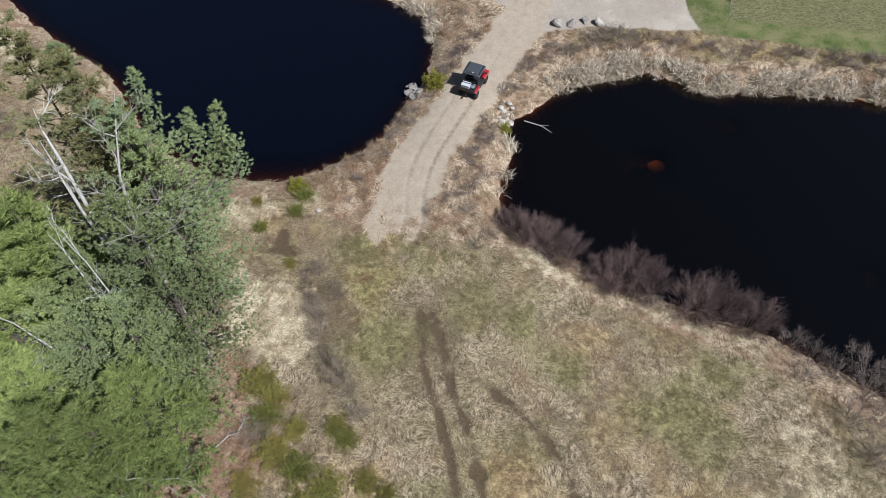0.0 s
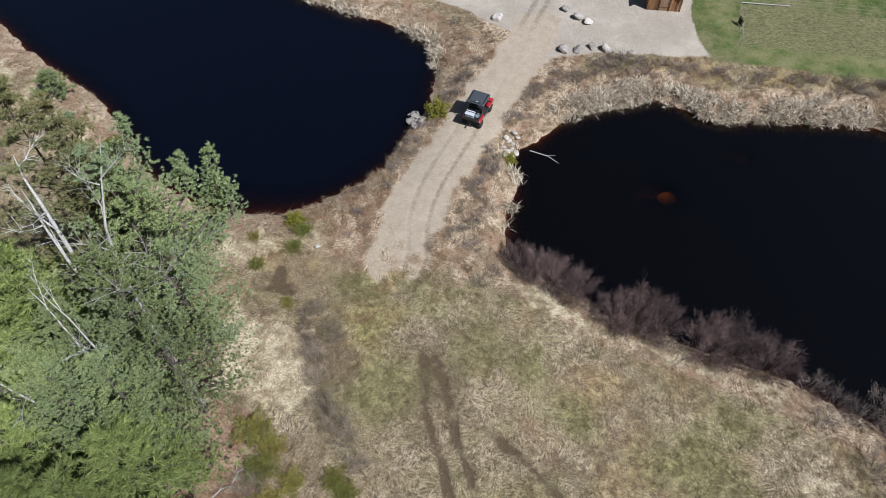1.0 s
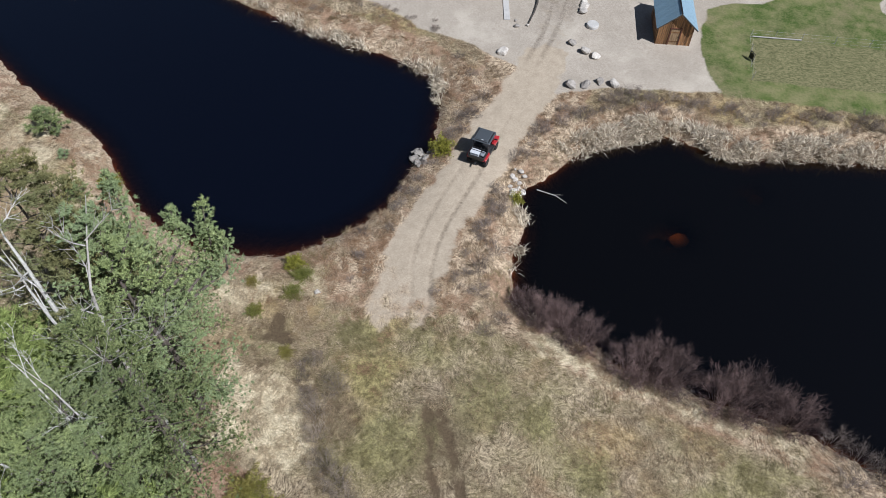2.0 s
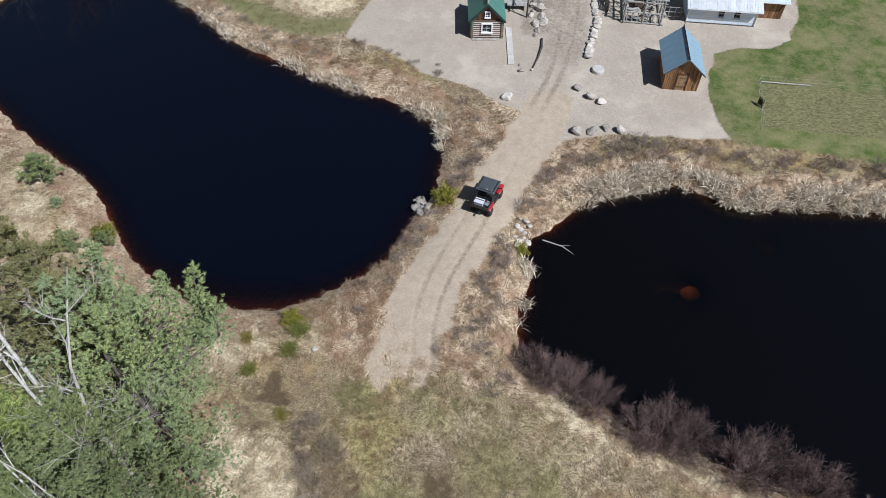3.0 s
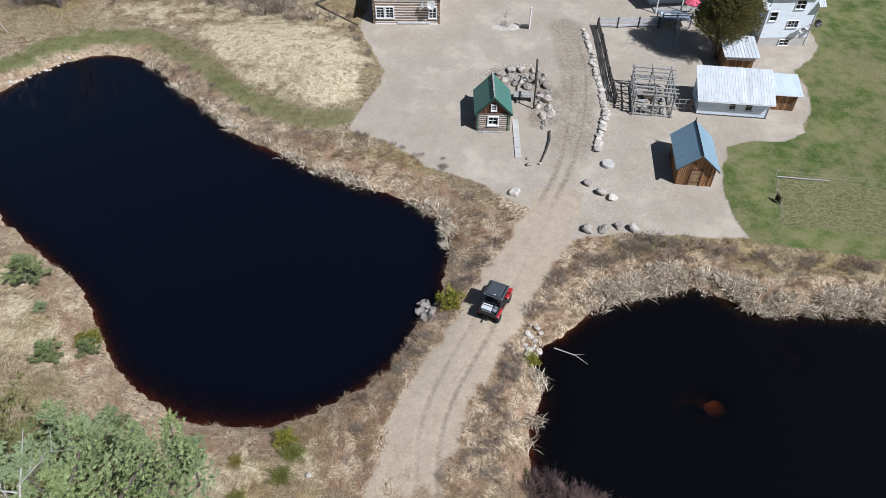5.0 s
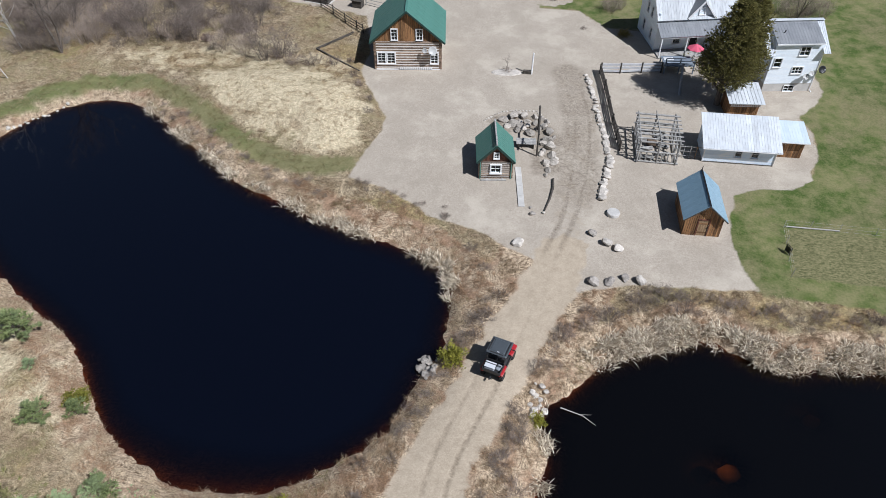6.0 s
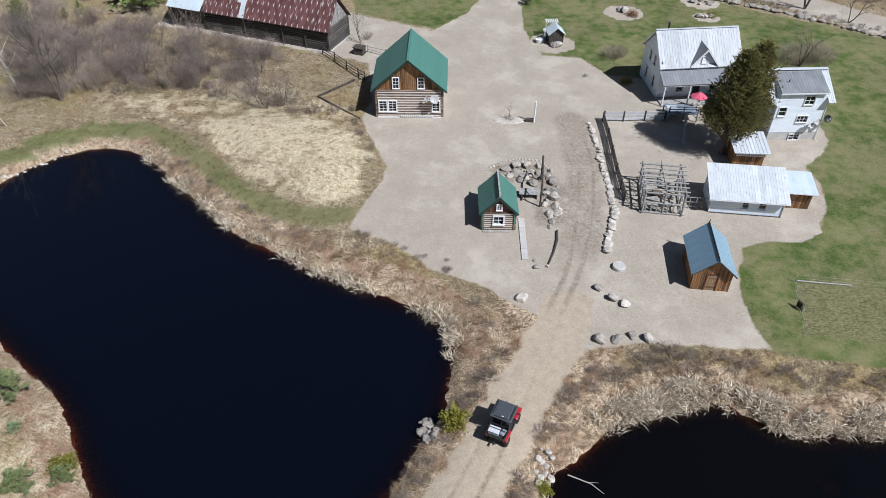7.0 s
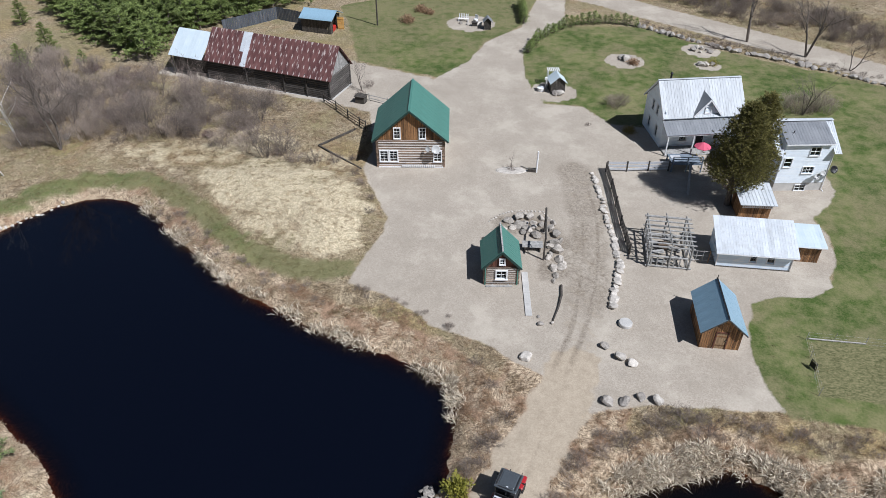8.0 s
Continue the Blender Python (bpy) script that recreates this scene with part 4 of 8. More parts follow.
# ---- conifers ----
def conifer_parts(seed, height, radius, clumps, mat, needle, per=14, base=0.15, power=0.8, droop=0.1, ragged=0.35, width=0.05, trunk_r=0.16, rise=0.35, tuft=None, fine=False, share=19, leaders=()):
    """Trunk and limbs as one mesh, the crown of needle brushes as another; leaders are upturned side tops."""
    g = np.random.default_rng(seed)
    wood, limb = Geo(), Geo()
    bends = [Vector((0, 0, -0.3))] + [Vector((g.normal() * 0.12, g.normal() * 0.12, height * k / 5)) for k in range(1, 6)]
    for k in range(5):
        wood.tube(bends[k], bends[k + 1], trunk_r * (1 - k / 5.2), trunk_r * (1 - (k + 1) / 5.2), 7, k == 0)
    roots, ways = [], []
    limbs = max(24, int(clumps / (share if fine else 11)))
    for k in range(limbs):
        f = base + (1 - base) * (k + g.random()) / limbs
        z = height * f
        reach = radius * ((1 - f) ** power * 0.95 + 0.05) * (1 + ragged * g.normal() * 0.6)
        reach = max(reach, 0.15)
        a = k * 2.399 + g.normal() * 0.3
        out = np.array((math.cos(a), math.sin(a), rise + g.normal() * 0.08))
        tip = np.array((0, 0, z)) + out * reach
        limb.tube((0, 0, z), tuple(tip), max(0.012, 0.05 * (1 - f) + 0.012), 0.008, 4, False)
        count = max(4, int(clumps / limbs * (0.35 + 1.3 * (1 - f) ** 0.6)))
        s = 0.25 + 0.78 * g.random(count) ** 0.6
        c = np.array((0, 0, z)) + out * reach * s[:, None] + g.normal(size=(count, 3)) * (0.11 * reach * s[:, None] + 0.07) * (1, 1, 0.4 if share < 25 else 0.22)
        roots.append(c)
        ways.append(np.broadcast_to(unit(np.array([[out[0], out[1], 0.6]])), (count, 3)) + g.normal(size=(count, 3)) * 0.3)
    for lx, ly, top, length in leaders:
        foot, tip = np.array((lx * 0.25, ly * 0.25, top - length * 1.5)), np.array((lx, ly, top))
        knee = np.array((lx * 0.92, ly * 0.92, top - length))
        limb.tube(tuple(foot), tuple(knee), 0.09, 0.06, 5, False).tube(tuple(knee), tuple(tip), 0.06, 0.015, 5, False)
        for low, high, n in ((foot, knee, 70), (knee, tip, 150)):
            f = g.random(n)[:, None]
            swell = 0.22 + 0.75 * (1 - f) * (0 if low is foot else 1) + (0.55 if low is foot else 0)
            roots.append(low * (1 - f) + high * f + g.normal(size=(n, 3)) * swell * (0.5, 0.5, 0.3))
            ways.append(np.broadcast_to(np.array((0.0, 0.0, 0.8)), (n, 3)) + g.normal(size=(n, 3)) * 0.5)
    roots, ways = np.concatenate(roots), unit(np.concatenate(ways))
    n = len(roots)
    p = np.repeat(roots, per, 0) + g.normal(size=(n * per, 3)) * needle * 0.12
    d = unit(np.repeat(ways, per, 0) + g.normal(size=(n * per, 3)) * (0.55 if tuft is None else tuft))
    if fine:
        d[:, 2] = np.abs(d[:, 2]) * 0.8 + 0.2 * d[:, 2]
        v, f = needles(p, d, needle * g.uniform(0.7, 1.15, n * per), width * g.uniform(0.7, 1.3, n * per), g)
    else:
        v, f = blades(p, d, needle * g.uniform(0.6, 1.15, n * per), width * g.uniform(0.7, 1.3, n * per), droop, g)
    return wood.mesh("trunk", BARK), array_mesh("crown", v, f, mat), limb.mesh("branch_frame", BARK)


def put_tree(name, meshes, x, y, size, label, category, group="", sink=0.0, lean=0.0, wide=1.0):
    top = thing(name, Matrix.Translation((x, y, gz(x, y) - sink)) @ pose(0, 0, 0, lean * dice.uniform(-1, 1), lean * dice.uniform(-1, 1), dice.uniform(0, 360)) @ Matrix.Diagonal((size * wide, size * wide, size, 1)), label, category, group)
    part("trunk", meshes[0], None, top)
    part("crown", meshes[1], None, top)
    tagged(part("branch_frame", meshes[2], None, top), kind="stuff")
    return top


# ---- parts of buildings ----
DARK_ROOM = plain("dark_room", (0.02, 0.022, 0.025), 0.9, 0.0, 0.1)


def wall_with_holes(g, x0, x1, z0, z1, y, thick, holes, m=None):
    """A wall along x with rectangular openings (x0, x1, z0, z1)."""
    xs = sorted({x0, x1, *[min(max(h[k], x0), x1) for h in holes for k in (0, 1)]})
    zs = sorted({z0, z1, *[min(max(h[k], z0), z1) for h in holes for k in (2, 3)]})
    for a, b in zip(xs, xs[1:]):
        for c, d in zip(zs, zs[1:]):
            if any(h[0] < (a + b) / 2 < h[1] and h[2] < (c + d) / 2 < h[3] for h in holes):
                continue
            g.box(((a + b) / 2, y, (c + d) / 2), (b - a, thick, d - c), m)
    return g


def put_window(parent, x0, x1, z0, z1, y, face=-1, m=None, cols=2, rows=2, trim=0.07, proud=0.07, casing=None, name="window"):
    """A window in a wall along x that faces -y (face -1) or, by m, any way: casing, sill, glazing bars, panes and a
    dark panel for the unlit room.
    """
    m = m or Matrix()
    g = Geo()
    w, h, cx, cz = x1 - x0, z1 - z0, (x0 + x1) / 2, (z0 + z1) / 2
    yy = y + face * proud / 2
    for c, s in (((cx, yy, z1 + trim / 2), (w + 2 * trim, proud, trim)), ((x0 - trim / 2, yy, cz), (trim, proud, h)), ((x1 + trim / 2, yy, cz), (trim, proud, h))):
        g.box(c, s, m, 0.008)
    top = part(name, g, casing or WHITE_PAINT, parent)
    part("window_sill", Geo().box((cx, yy + face * 0.02, z0 - trim / 2), (w + 2.4 * trim, proud + 0.05, trim), m, 0.008), casing or WHITE_PAINT, top)
    g = Geo()
    for k in range(1, cols):
        g.box((x0 + w * k / cols, y, cz), (0.032, 0.04, h), m)
    for k in range(1, rows):
        g.box((cx, y - face * 0.002, z0 + h * k / rows), (w, 0.036, 0.032), m)
    part("glazing_bars", g, casing or WHITE_PAINT, top)
    pane = part("pane", Geo().box((cx, y - face * 0.03, cz), (w, 0.012, h), m), GLASS, top)
    pane.visible_shadow = False
    # added near-black sheet: the shade of the room is put into its colour
    part("blind", Geo().box((cx, y - face * 0.2, cz), (w * 1.05, 0.02, h * 1.05), m), DARK_ROOM, top, "dark panel standing for the unlit room behind the glass")
    return top


def sheet_roof(parent, eave0, eave1, ridge0, ridge1, mat, n, rib=0.035, thick=0.05, name="roof_sheet", label=""):
    """A slope of n ribbed metal sheets between an eave and a ridge of equal length."""
    e0, e1, r0, r1 = (Vector(p) for p in (eave0, eave1, ridge0, ridge1))
    along, slope = (e1 - e0) / n, r0 - e0
    up = along.cross(slope).normalized()
    if up.z < 0:
        up = -up
    w = along.normalized()
    g = Geo().prism([(0, 0, 0), along, along + slope, slope], up * thick)
    for s in (0.0, 0.5):
        g.prism([along * s + up * thick, along * s + w * rib * 1.2 + up * thick, along * s + w * rib * 1.2 + slope + up * thick, along * s + slope + up * thick], up * rib)
    me = g.mesh(name, mat)
    out = []
    for k in range(n):
        out.append(part(name, me, None, parent, label, at=e0 + along * k))
    return out


def strip(parent, name, p, q, mat, w=0.12, h=0.05, label=""):
    """A thin bar from p to q: ridge caps, fascias, rails."""
    p, q = Vector(p), Vector(q)
    d = q - p
    m = Matrix.Translation((p + q) / 2) @ d.to_track_quat("X", "Z").to_matrix().to_4x4()
    return part(name, Geo().box((0, 0, 0), (d.length, w, h), m, 0.006), mat, parent, label)


def log_wall(parent, x0, x1, z0, rows, d, y, holes, mat, m=None, over=0.18):
    """Stacked logs along x, cut at the openings."""
    m = m or Matrix()
    made = {}
    for k in range(rows):
        z = z0 + d * (k + 0.5)
        cuts = [(x0 - over, x1 + over)]
        for h in holes:
            if h[2] - 0.03 < z < h[3] + 0.03:
                cuts = [c for a, b in cuts for c in ((a, min(b, h[0] - 0.08)), (max(a, h[1] + 0.08), b)) if c[1] - c[0] > 0.05]
        for a, b in cuts:
            key = (round(b - a, 2))
            if key not in made:
                n, r, g = 8, d * (0.41 if mat is LOG_PALE else 0.49), Geo()
                ring = [(0.13 * math.copysign(abs(math.cos(t)) ** 0.5, math.cos(t)), r * 0.92 * math.copysign(abs(math.sin(t)) ** 0.6, math.sin(t))) for t in [2 * math.pi * (i + 0.5) / n for i in range(n)]]
                pts = [(x, u, v) for x in (-(b - a) / 2, (b - a) / 2) for u, v in ring]
                g.add(pts, [(i, n + i, n + (i + 1) % n, (i + 1) % n) for i in range(n)] + [tuple(range(n)), tuple(range(2 * n - 1, n - 1, -1))])
                made[key] = g.mesh("log", mat)
            ob = part("log", made[key], None, parent)
            ob.matrix_basis = m @ Matrix.Translation(((a + b) / 2, y, z))


def board_wall(parent, x0, x1, zlow, ztop, y, mat, w=0.2, m=None, holes=(), thick=0.03, name="board"):
    """Upright boards along x, each up to ztop(x)."""
    m = m or Matrix()
    n = max(1, round((x1 - x0) / w))
    w = (x1 - x0) / n
    r = random.Random(int(abs(x0 * 100) + abs(y * 37) + n))
    for k in range(n):
        a, b = x0 + w * k + 0.013, x0 + w * (k + 1) - 0.013
        spans = [(zlow + r.uniform(-0.03, 0.02), None)]
        for h in holes:
            if a < h[1] and b > h[0]:
                spans = [(zlow, h[2]), (h[3], None)]
        for lo, hi in spans:
            za, zb = (ztop(a), ztop(b)) if hi is None else (hi, hi)
            if max(za, zb) - lo < 0.04:
                continue
            yy = y + r.uniform(-0.008, 0.008)
            pts = [m @ Vector(p) for p in ((a, yy, lo), (b, yy, lo), (b, yy, max(zb, lo + 0.01)), (a, yy, max(za, lo + 0.01)))]
            part(name, Geo().prism(pts, m.to_3x3() @ Vector((0, thick, 0))), mat, parent)


def turn_z(deg, x=0.0, y=0.0, z=0.0):
    return pose(x, y, z, 0, 0, deg)


# ---- large log cabin with a green roof ----
def gable_cabin(name, x, y, z, turn, w, depth, wall_h, ridge_h, over, over_front, rows, roof_mat, label, windows, attic, attic_mat, sheets, finials=0.0):
    """A log cabin whose gable faces -y; the origin is the middle of the front at the ground."""
    top = thing(name, turn_z(turn, x, y, z), label, "log cabin")
    d = wall_h / rows
    inner = Geo()
    wall_with_holes(inner, -w / 2 + 0.05, w / 2 - 0.05, 0, wall_h - 0.03, -0.05, 0.16, windows)
    wall_with_holes(inner, -w / 2 + 0.05, w / 2 - 0.05, 0, wall_h - 0.03, depth, 0.12, [])
    for sx in (-1, 1):
        inner.box((sx * (w / 2 + 0.02), depth / 2, wall_h / 2), (0.16, depth - 0.14, wall_h - 0.04))
    part("chinked_wall", inner, CHINK, top, "pale mortar between the logs")
    log_wall(top, -w / 2, w / 2, 0.02, rows, d, -0.03, windows, LOG_PALE)
    side = turn_z(90)
    for sx in (-1, 1):
        log_wall(top, 0, depth, 0.02 + d * 0.5, rows - 1, d, -sx * w / 2, [], LOG_PALE, side)
    log_wall(top, -w / 2, w / 2, 0.02, rows, d, depth + 0.03, [], LOG_GREY)

    def roof_line(px):
        return wall_h + (ridge_h - wall_h) * (1 - abs(px) / (w / 2 + over)) - 0.14

    for yy, holes in ((-0.05, attic), (depth + 0.02, [])):
        board_wall(top, -w / 2, 0.0, wall_h, roof_line, yy, attic_mat, 0.21, holes=holes)
        board_wall(top, 0.0, w / 2, wall_h, roof_line, yy, attic_mat, 0.21, holes=holes)
    backing = Geo().prism([(-w / 2, 0.12, wall_h), (w / 2, 0.12, wall_h), (0, 0.12, ridge_h - 0.35)], (0, 0.05, 0))
    part("gable_lining", backing, TIMBER_DARK, top)
    y0, y1 = -over_front, depth + over_front
    for sx in (-1, 1):
        e0, e1 = (sx * (w / 2 + over), y0, wall_h - 0.08), (sx * (w / 2 + over), y1, wall_h - 0.08)
        sheet_roof(top, e0, e1, (0, y0, ridge_h), (0, y1, ridge_h), roof_mat, sheets, 0.009, 0.07)
        strip(top, "fascia", (sx * (w / 2 + over), y0 - 0.02, wall_h - 0.13), (0, y0 - 0.02, ridge_h - 0.05), DARK_GREEN, 0.05, 0.2)
        strip(top, "eave_board", (sx * (w / 2 + over - 0.03), y0, wall_h - 0.12), (sx * (w / 2 + over - 0.03), y1, wall_h - 0.12), TIMBER_DARK, 0.05, 0.12)
    strip(top, "ridge_cap", (0, y0, ridge_h + 0.07), (0, y1, ridge_h + 0.07), roof_mat, 0.26, 0.05)
    for h in windows:
        put_window(top, *h[:4], -0.135, cols=h[4], rows=h[5], proud=0.12, trim=0.12)
    for h in attic:
        put_window(top, *h[:4], -0.06, cols=2, rows=3, proud=0.1, trim=0.1)
    return top


cabin = gable_cabin("log_cabin", -19.35, 84.85, -0.3, 9.0, 7.3, 7.3, 3.45, 7.05, 0.55, 0.45, 11, GREEN_METAL, "two-storey weathered log cabin with a green metal roof", [(-3.35, -2.55, 0.85, 2.1, 2, 4), (-2.28, -1.48, 0.85, 2.1, 2, 4), (2.62, 3.35, 0.85, 2.1, 2, 4)],
                    [(-1.72, -1.12, 3.65, 4.85), (1.05, 1.65, 3.65, 4.85)], BOARD_BROWN, 6)
g = Geo()
for k in range(17):
    g.box((-0.9 + k * 0.22, -0.34, 0.32), (0.11, 0.03, 0.34), None, 0.005)
part("white_lattice", g.box((0.86, -0.31, 0.32), (3.7, 0.03, 0.06)), WHITE_PAINT, cabin, "white picket strip at the foot of the wall")
strip(cabin, "sill_board", (-3.6, -0.22, 0.12), (3.6, -0.22, 0.12), WHITE_PAINT, 0.06, 0.12)


def satellite_dish(x, y, z, turn, tilt, size, mat, label, stand=0.6, up=(0, 0, -1)):
    top = thing("satellite_dish", turn_z(turn, x, y, z), label, "satellite dish")
    g, n, rings = Geo(), 20, 5
    pts = [(0, 0.0, 0)]
    for k in range(1, rings + 1):
        r = size * k / rings
        pts += [(r * math.cos(2 * math.pi * i / n), -0.28 * r * r / size, r * math.sin(2 * math.pi * i / n)) for i in range(n)]
    pts += [(p[0], p[1] + 0.03, p[2]) for p in pts]
    half = 1 + n * rings
    faces = [(0, 1 + (i + 1) % n, 1 + i) for i in range(n)]
    faces += [(1 + n * (k - 1) + i, 1 + n * (k - 1) + (i + 1) % n, 1 + n * k + (i + 1) % n, 1 + n * k + i) for k in range(1, rings) for i in range(n)]
    faces += [tuple(half + i for i in reversed(q)) for q in faces]
    faces += [(1 + n * (rings - 1) + i, 1 + n * (rings - 1) + (i + 1) % n, half + 1 + n * (rings - 1) + (i + 1) % n, half + 1 + n * (rings - 1) + i) for i in range(n)]
    m = pose(0, -0.12, 0, tilt, 0, 0)
    bowl = Geo().add(pts, faces, m)
    part("dish", bowl, mat, top, smooth=True)
    part("arm", Geo().tube(m @ Vector((0, -0.02, -size * 0.9)), m @ Vector((0, -size * 1.1, -size * 0.15)), 0.02, 0.02, 6).box(m @ Vector((0, -size * 1.15, -size * 0.1)), (0.1, 0.14, 0.1), None, 0.02), DISH_GREY, top)
    part("mast", Geo().tube((0, -0.08, 0), (0, 0.2 * stand, -0.45), 0.03, 0.03, 8), DARK_IRON, top)
    return top


def on(top, x, y, z):
    """A point of a building's own frame, in the world."""
    return top.matrix_world @ Vector((x, y, z))


bpy.context.view_layer.update()
p = on(cabin, 2.78, -0.62, 2.65)
satellite_dish(p.x, p.y, p.z, 20, -25, 0.5, DISH_GREY, "round grey satellite dish on the log wall")
p = on(cabin, 2.0, -0.5, 2.6)
satellite_dish(p.x, p.y, p.z, -15, -25, 0.3, DISH_GREY, "small grey satellite dish on the log wall")

# ---- small log cabin ----
small = gable_cabin("log_cabin", -7.2, 66.25, -0.3, 9.5, 2.85, 3.5, 2.0, 3.75, 0.32, 0.3, 9, GREEN_METAL, "tiny log cabin with a green metal roof on the gravel", [(-0.42, 0.42, 0.75, 1.6, 2, 2)], [(-0.16, 0.2, 2.3, 2.85)], BOARD_DARK, 6)
strip(small, "ridge_pole", (0, -0.32, 3.9), (0, 3.9, 3.9), TIMBER_GREY, 0.14, 0.14, "grey pole along the ridge")
g = Geo().tube((-1.35, -0.45, 0.1), (1.0, -0.45, 0.12), 0.1, 0.08, 8)
for xx in (-0.75, 0.65):
    g.tube((xx, -0.45, -0.1), (xx, -0.1, 0.02), 0.12, 0.12, 8)
part("step_log", g, TIMBER_GREY, small, "grey log lying at the foot of the wall")
for xx in (-1.42, 1.42):
    part("corner_post", Geo().box((xx, -0.2, 0.95), (0.1, 0.06, 1.9), None, 0.01), GREEN_METAL, small, "green corner board")

# ---- shed with a blue roof ----
shed = thing("shed", turn_z(3.0, 10.85, 61.15, -0.28), "rough brown board shed with a blue metal roof", "shed")
SW, SD, SH, SR = 3.1, 4.3, 2.0, 3.5


def shed_line(px):
    return SH + (SR - SH) * (1 - abs(px) / (SW / 2 + 0.25)) - 0.08


door = (-0.42, 0.42, 0.02, 1.72)
board_wall(shed, -SW / 2, 0, 0.0, shed_line, 0.0, BOARD_BROWN, 0.17, holes=[door])
board_wall(shed, 0, SW / 2, 0.0, shed_line, 0.0, BOARD_BROWN, 0.17, holes=[door])
board_wall(shed, -SW / 2, 0, 0.0, shed_line, SD, BOARD_BROWN, 0.2)
board_wall(shed, 0, SW / 2, 0.0, shed_line, SD, BOARD_BROWN, 0.2)
for sx in (-1, 1):
    board_wall(shed, 0.03, SD, 0.0, lambda q: SH - 0.02, -sx * SW / 2, BOARD_BROWN, 0.2, turn_z(90))
    sheet_roof(shed, (sx * (SW / 2 + 0.25), -0.35, SH - 0.12), (sx * (SW / 2 + 0.25), SD + 0.35, SH - 0.12), (0, -0.35, SR), (0, SD + 0.35, SR), BLUE_METAL, 5, 0.008, 0.05)
    strip(shed, "fascia", (sx * (SW / 2 + 0.25), -0.37, SH - 0.15), (0, -0.37, SR - 0.04), TIMBER_DARK, 0.04, 0.1)
strip(shed, "ridge_cap", (0, -0.38, SR + 0.06), (0, SD + 0.38, SR + 0.06), DARK_IRON, 0.14, 0.04, "dark ridge cap")
part("finial", Geo().tube((0, SD + 0.3, SR), (0, SD + 0.3, SR + 0.45), 0.05, 0.03, 6), TIMBER_DARK, shed)
g = Geo()
for k in range(4):
    g.box((-0.3 + 0.2 * k, 0.03, 0.86), (0.19, 0.03, 1.66), None, 0.006)
leaf = part("door", g, DOOR_TAN, shed, "plank door of lighter wood")
for zz in (0.4, 1.35):
    part("door_brace", Geo().box((0, 0.008, zz), (0.8, 0.02, 0.12)), BOARD_BROWN, leaf)
part("handle", Geo().box((0.32, -0.01, 0.9), (0.04, 0.05, 0.16), None, 0.01), DARK_IRON, leaf)
part("door_frame", Geo().box((-0.47, -0.02, 0.88), (0.08, 0.05, 1.76)).box((0.47, -0.02, 0.88), (0.08, 0.05, 1.76)).box((0, -0.02, 1.8), (1.04, 0.05, 0.1)), BOARD_DARK, shed)
part("floor", Geo().box((0, SD / 2, 0.0), (SW - 0.05, SD - 0.05, 0.06)), TIMBER_DARK, shed)

# ---- white cabin with a lean-to ----
white = thing("small_house", turn_z(2.5, 12.0, 72.2, -0.28), "low pale blue-white board cabin with a white metal roof", "cabin")
WW, WD, WF, WB = 6.5, 3.35, 2.05, 3.25
holes = [(2.85, 3.4, 0.75, 1.75), (4.35, 4.95, 0.75, 1.75)]


def siding(parent, x0, x1, z0, z1, y, mat, pitch=0.17, holes=(), m=None, top_at=None):
    """Lapped boards along x, cut at openings; with top_at they follow a sloping top."""
    m = m or Matrix()
    n = int(math.ceil((z1 - z0) / pitch))
    cache = {}
    for k in range(n):
        lo, hi = z0 + pitch * k, min(z0 + pitch * (k + 1), z1)
        spans = [(x0, x1)]
        if top_at:
            spans = [(max(x0, a), min(x1, b)) for a, b in [top_at((lo + hi) / 2)] if b - a > 0.1]
        for h in holes:
            if h[2] < (lo + hi) / 2 < h[3]:
                spans = [c for a, b in spans for c in ((a, min(b, h[0])), (max(a, h[1]), b)) if c[1] - c[0] > 0.03]
        for a, b in spans:
            key = (round(b - a, 2), round(hi - lo, 3))
            if key not in cache:
                cache[key] = Geo().prism([(-(b - a) / 2, 0.0, 0), (-(b - a) / 2, -0.026, 0), (-(b - a) / 2, -0.018, hi - lo + 0.01), (-(b - a) / 2, 0.0, hi - lo + 0.01)], (b - a, 0, 0)).mesh("siding_board", mat)
            ob = part("siding_board", cache[key], None, parent)
            ob.matrix_basis = m @ Matrix.Translation(((a + b) / 2, y, lo))


core = wall_with_holes(Geo(), 0, WW, 0, WF, 0.06, 0.1, holes)
core.prism([(0.05, 0.0, 0), (0.05, WD, 0), (0.05, WD, WB - 0.1), (0.05, 0.0, WF - 0.06)], (0.08, 0, 0))
core.prism([(WW - 0.13, 0.0, 0), (WW - 0.13, WD, 0), (WW - 0.13, WD, WB - 0.1), (WW - 0.13, 0.0, WF - 0.06)], (0.08, 0, 0))
core.box((WW / 2, WD, WB / 2 - 0.08), (WW, 0.1, WB - 0.16))
part("wall", core, BLUE_SIDING, white)
siding(white, 0, WW, 0.12, WF - 0.08, 0.0, BLUE_SIDING, 0.24, holes)
siding(white, -WD, 0, 0.12, WB, 0.02, BLUE_SIDING, 0.24, m=turn_z(-90), top_at=lambda z: (-WD, min(0, -(z - WF + 0.16) / (WB - WF) * WD)))
for h in holes:
    put_window(white, *h, -0.02, cols=1, rows=2, trim=0.07, proud=0.07)
put_window(white, -1.9, -1.2, 1.3, 2.3, 0.0, m=turn_z(-90), cols=1, rows=2, trim=0.07, proud=0.07)
strip(white, "sill_beam", (-0.03, -0.05, 0.06), (WW + 0.03, -0.05, 0.06), TIMBER_DARK, 0.12, 0.12)
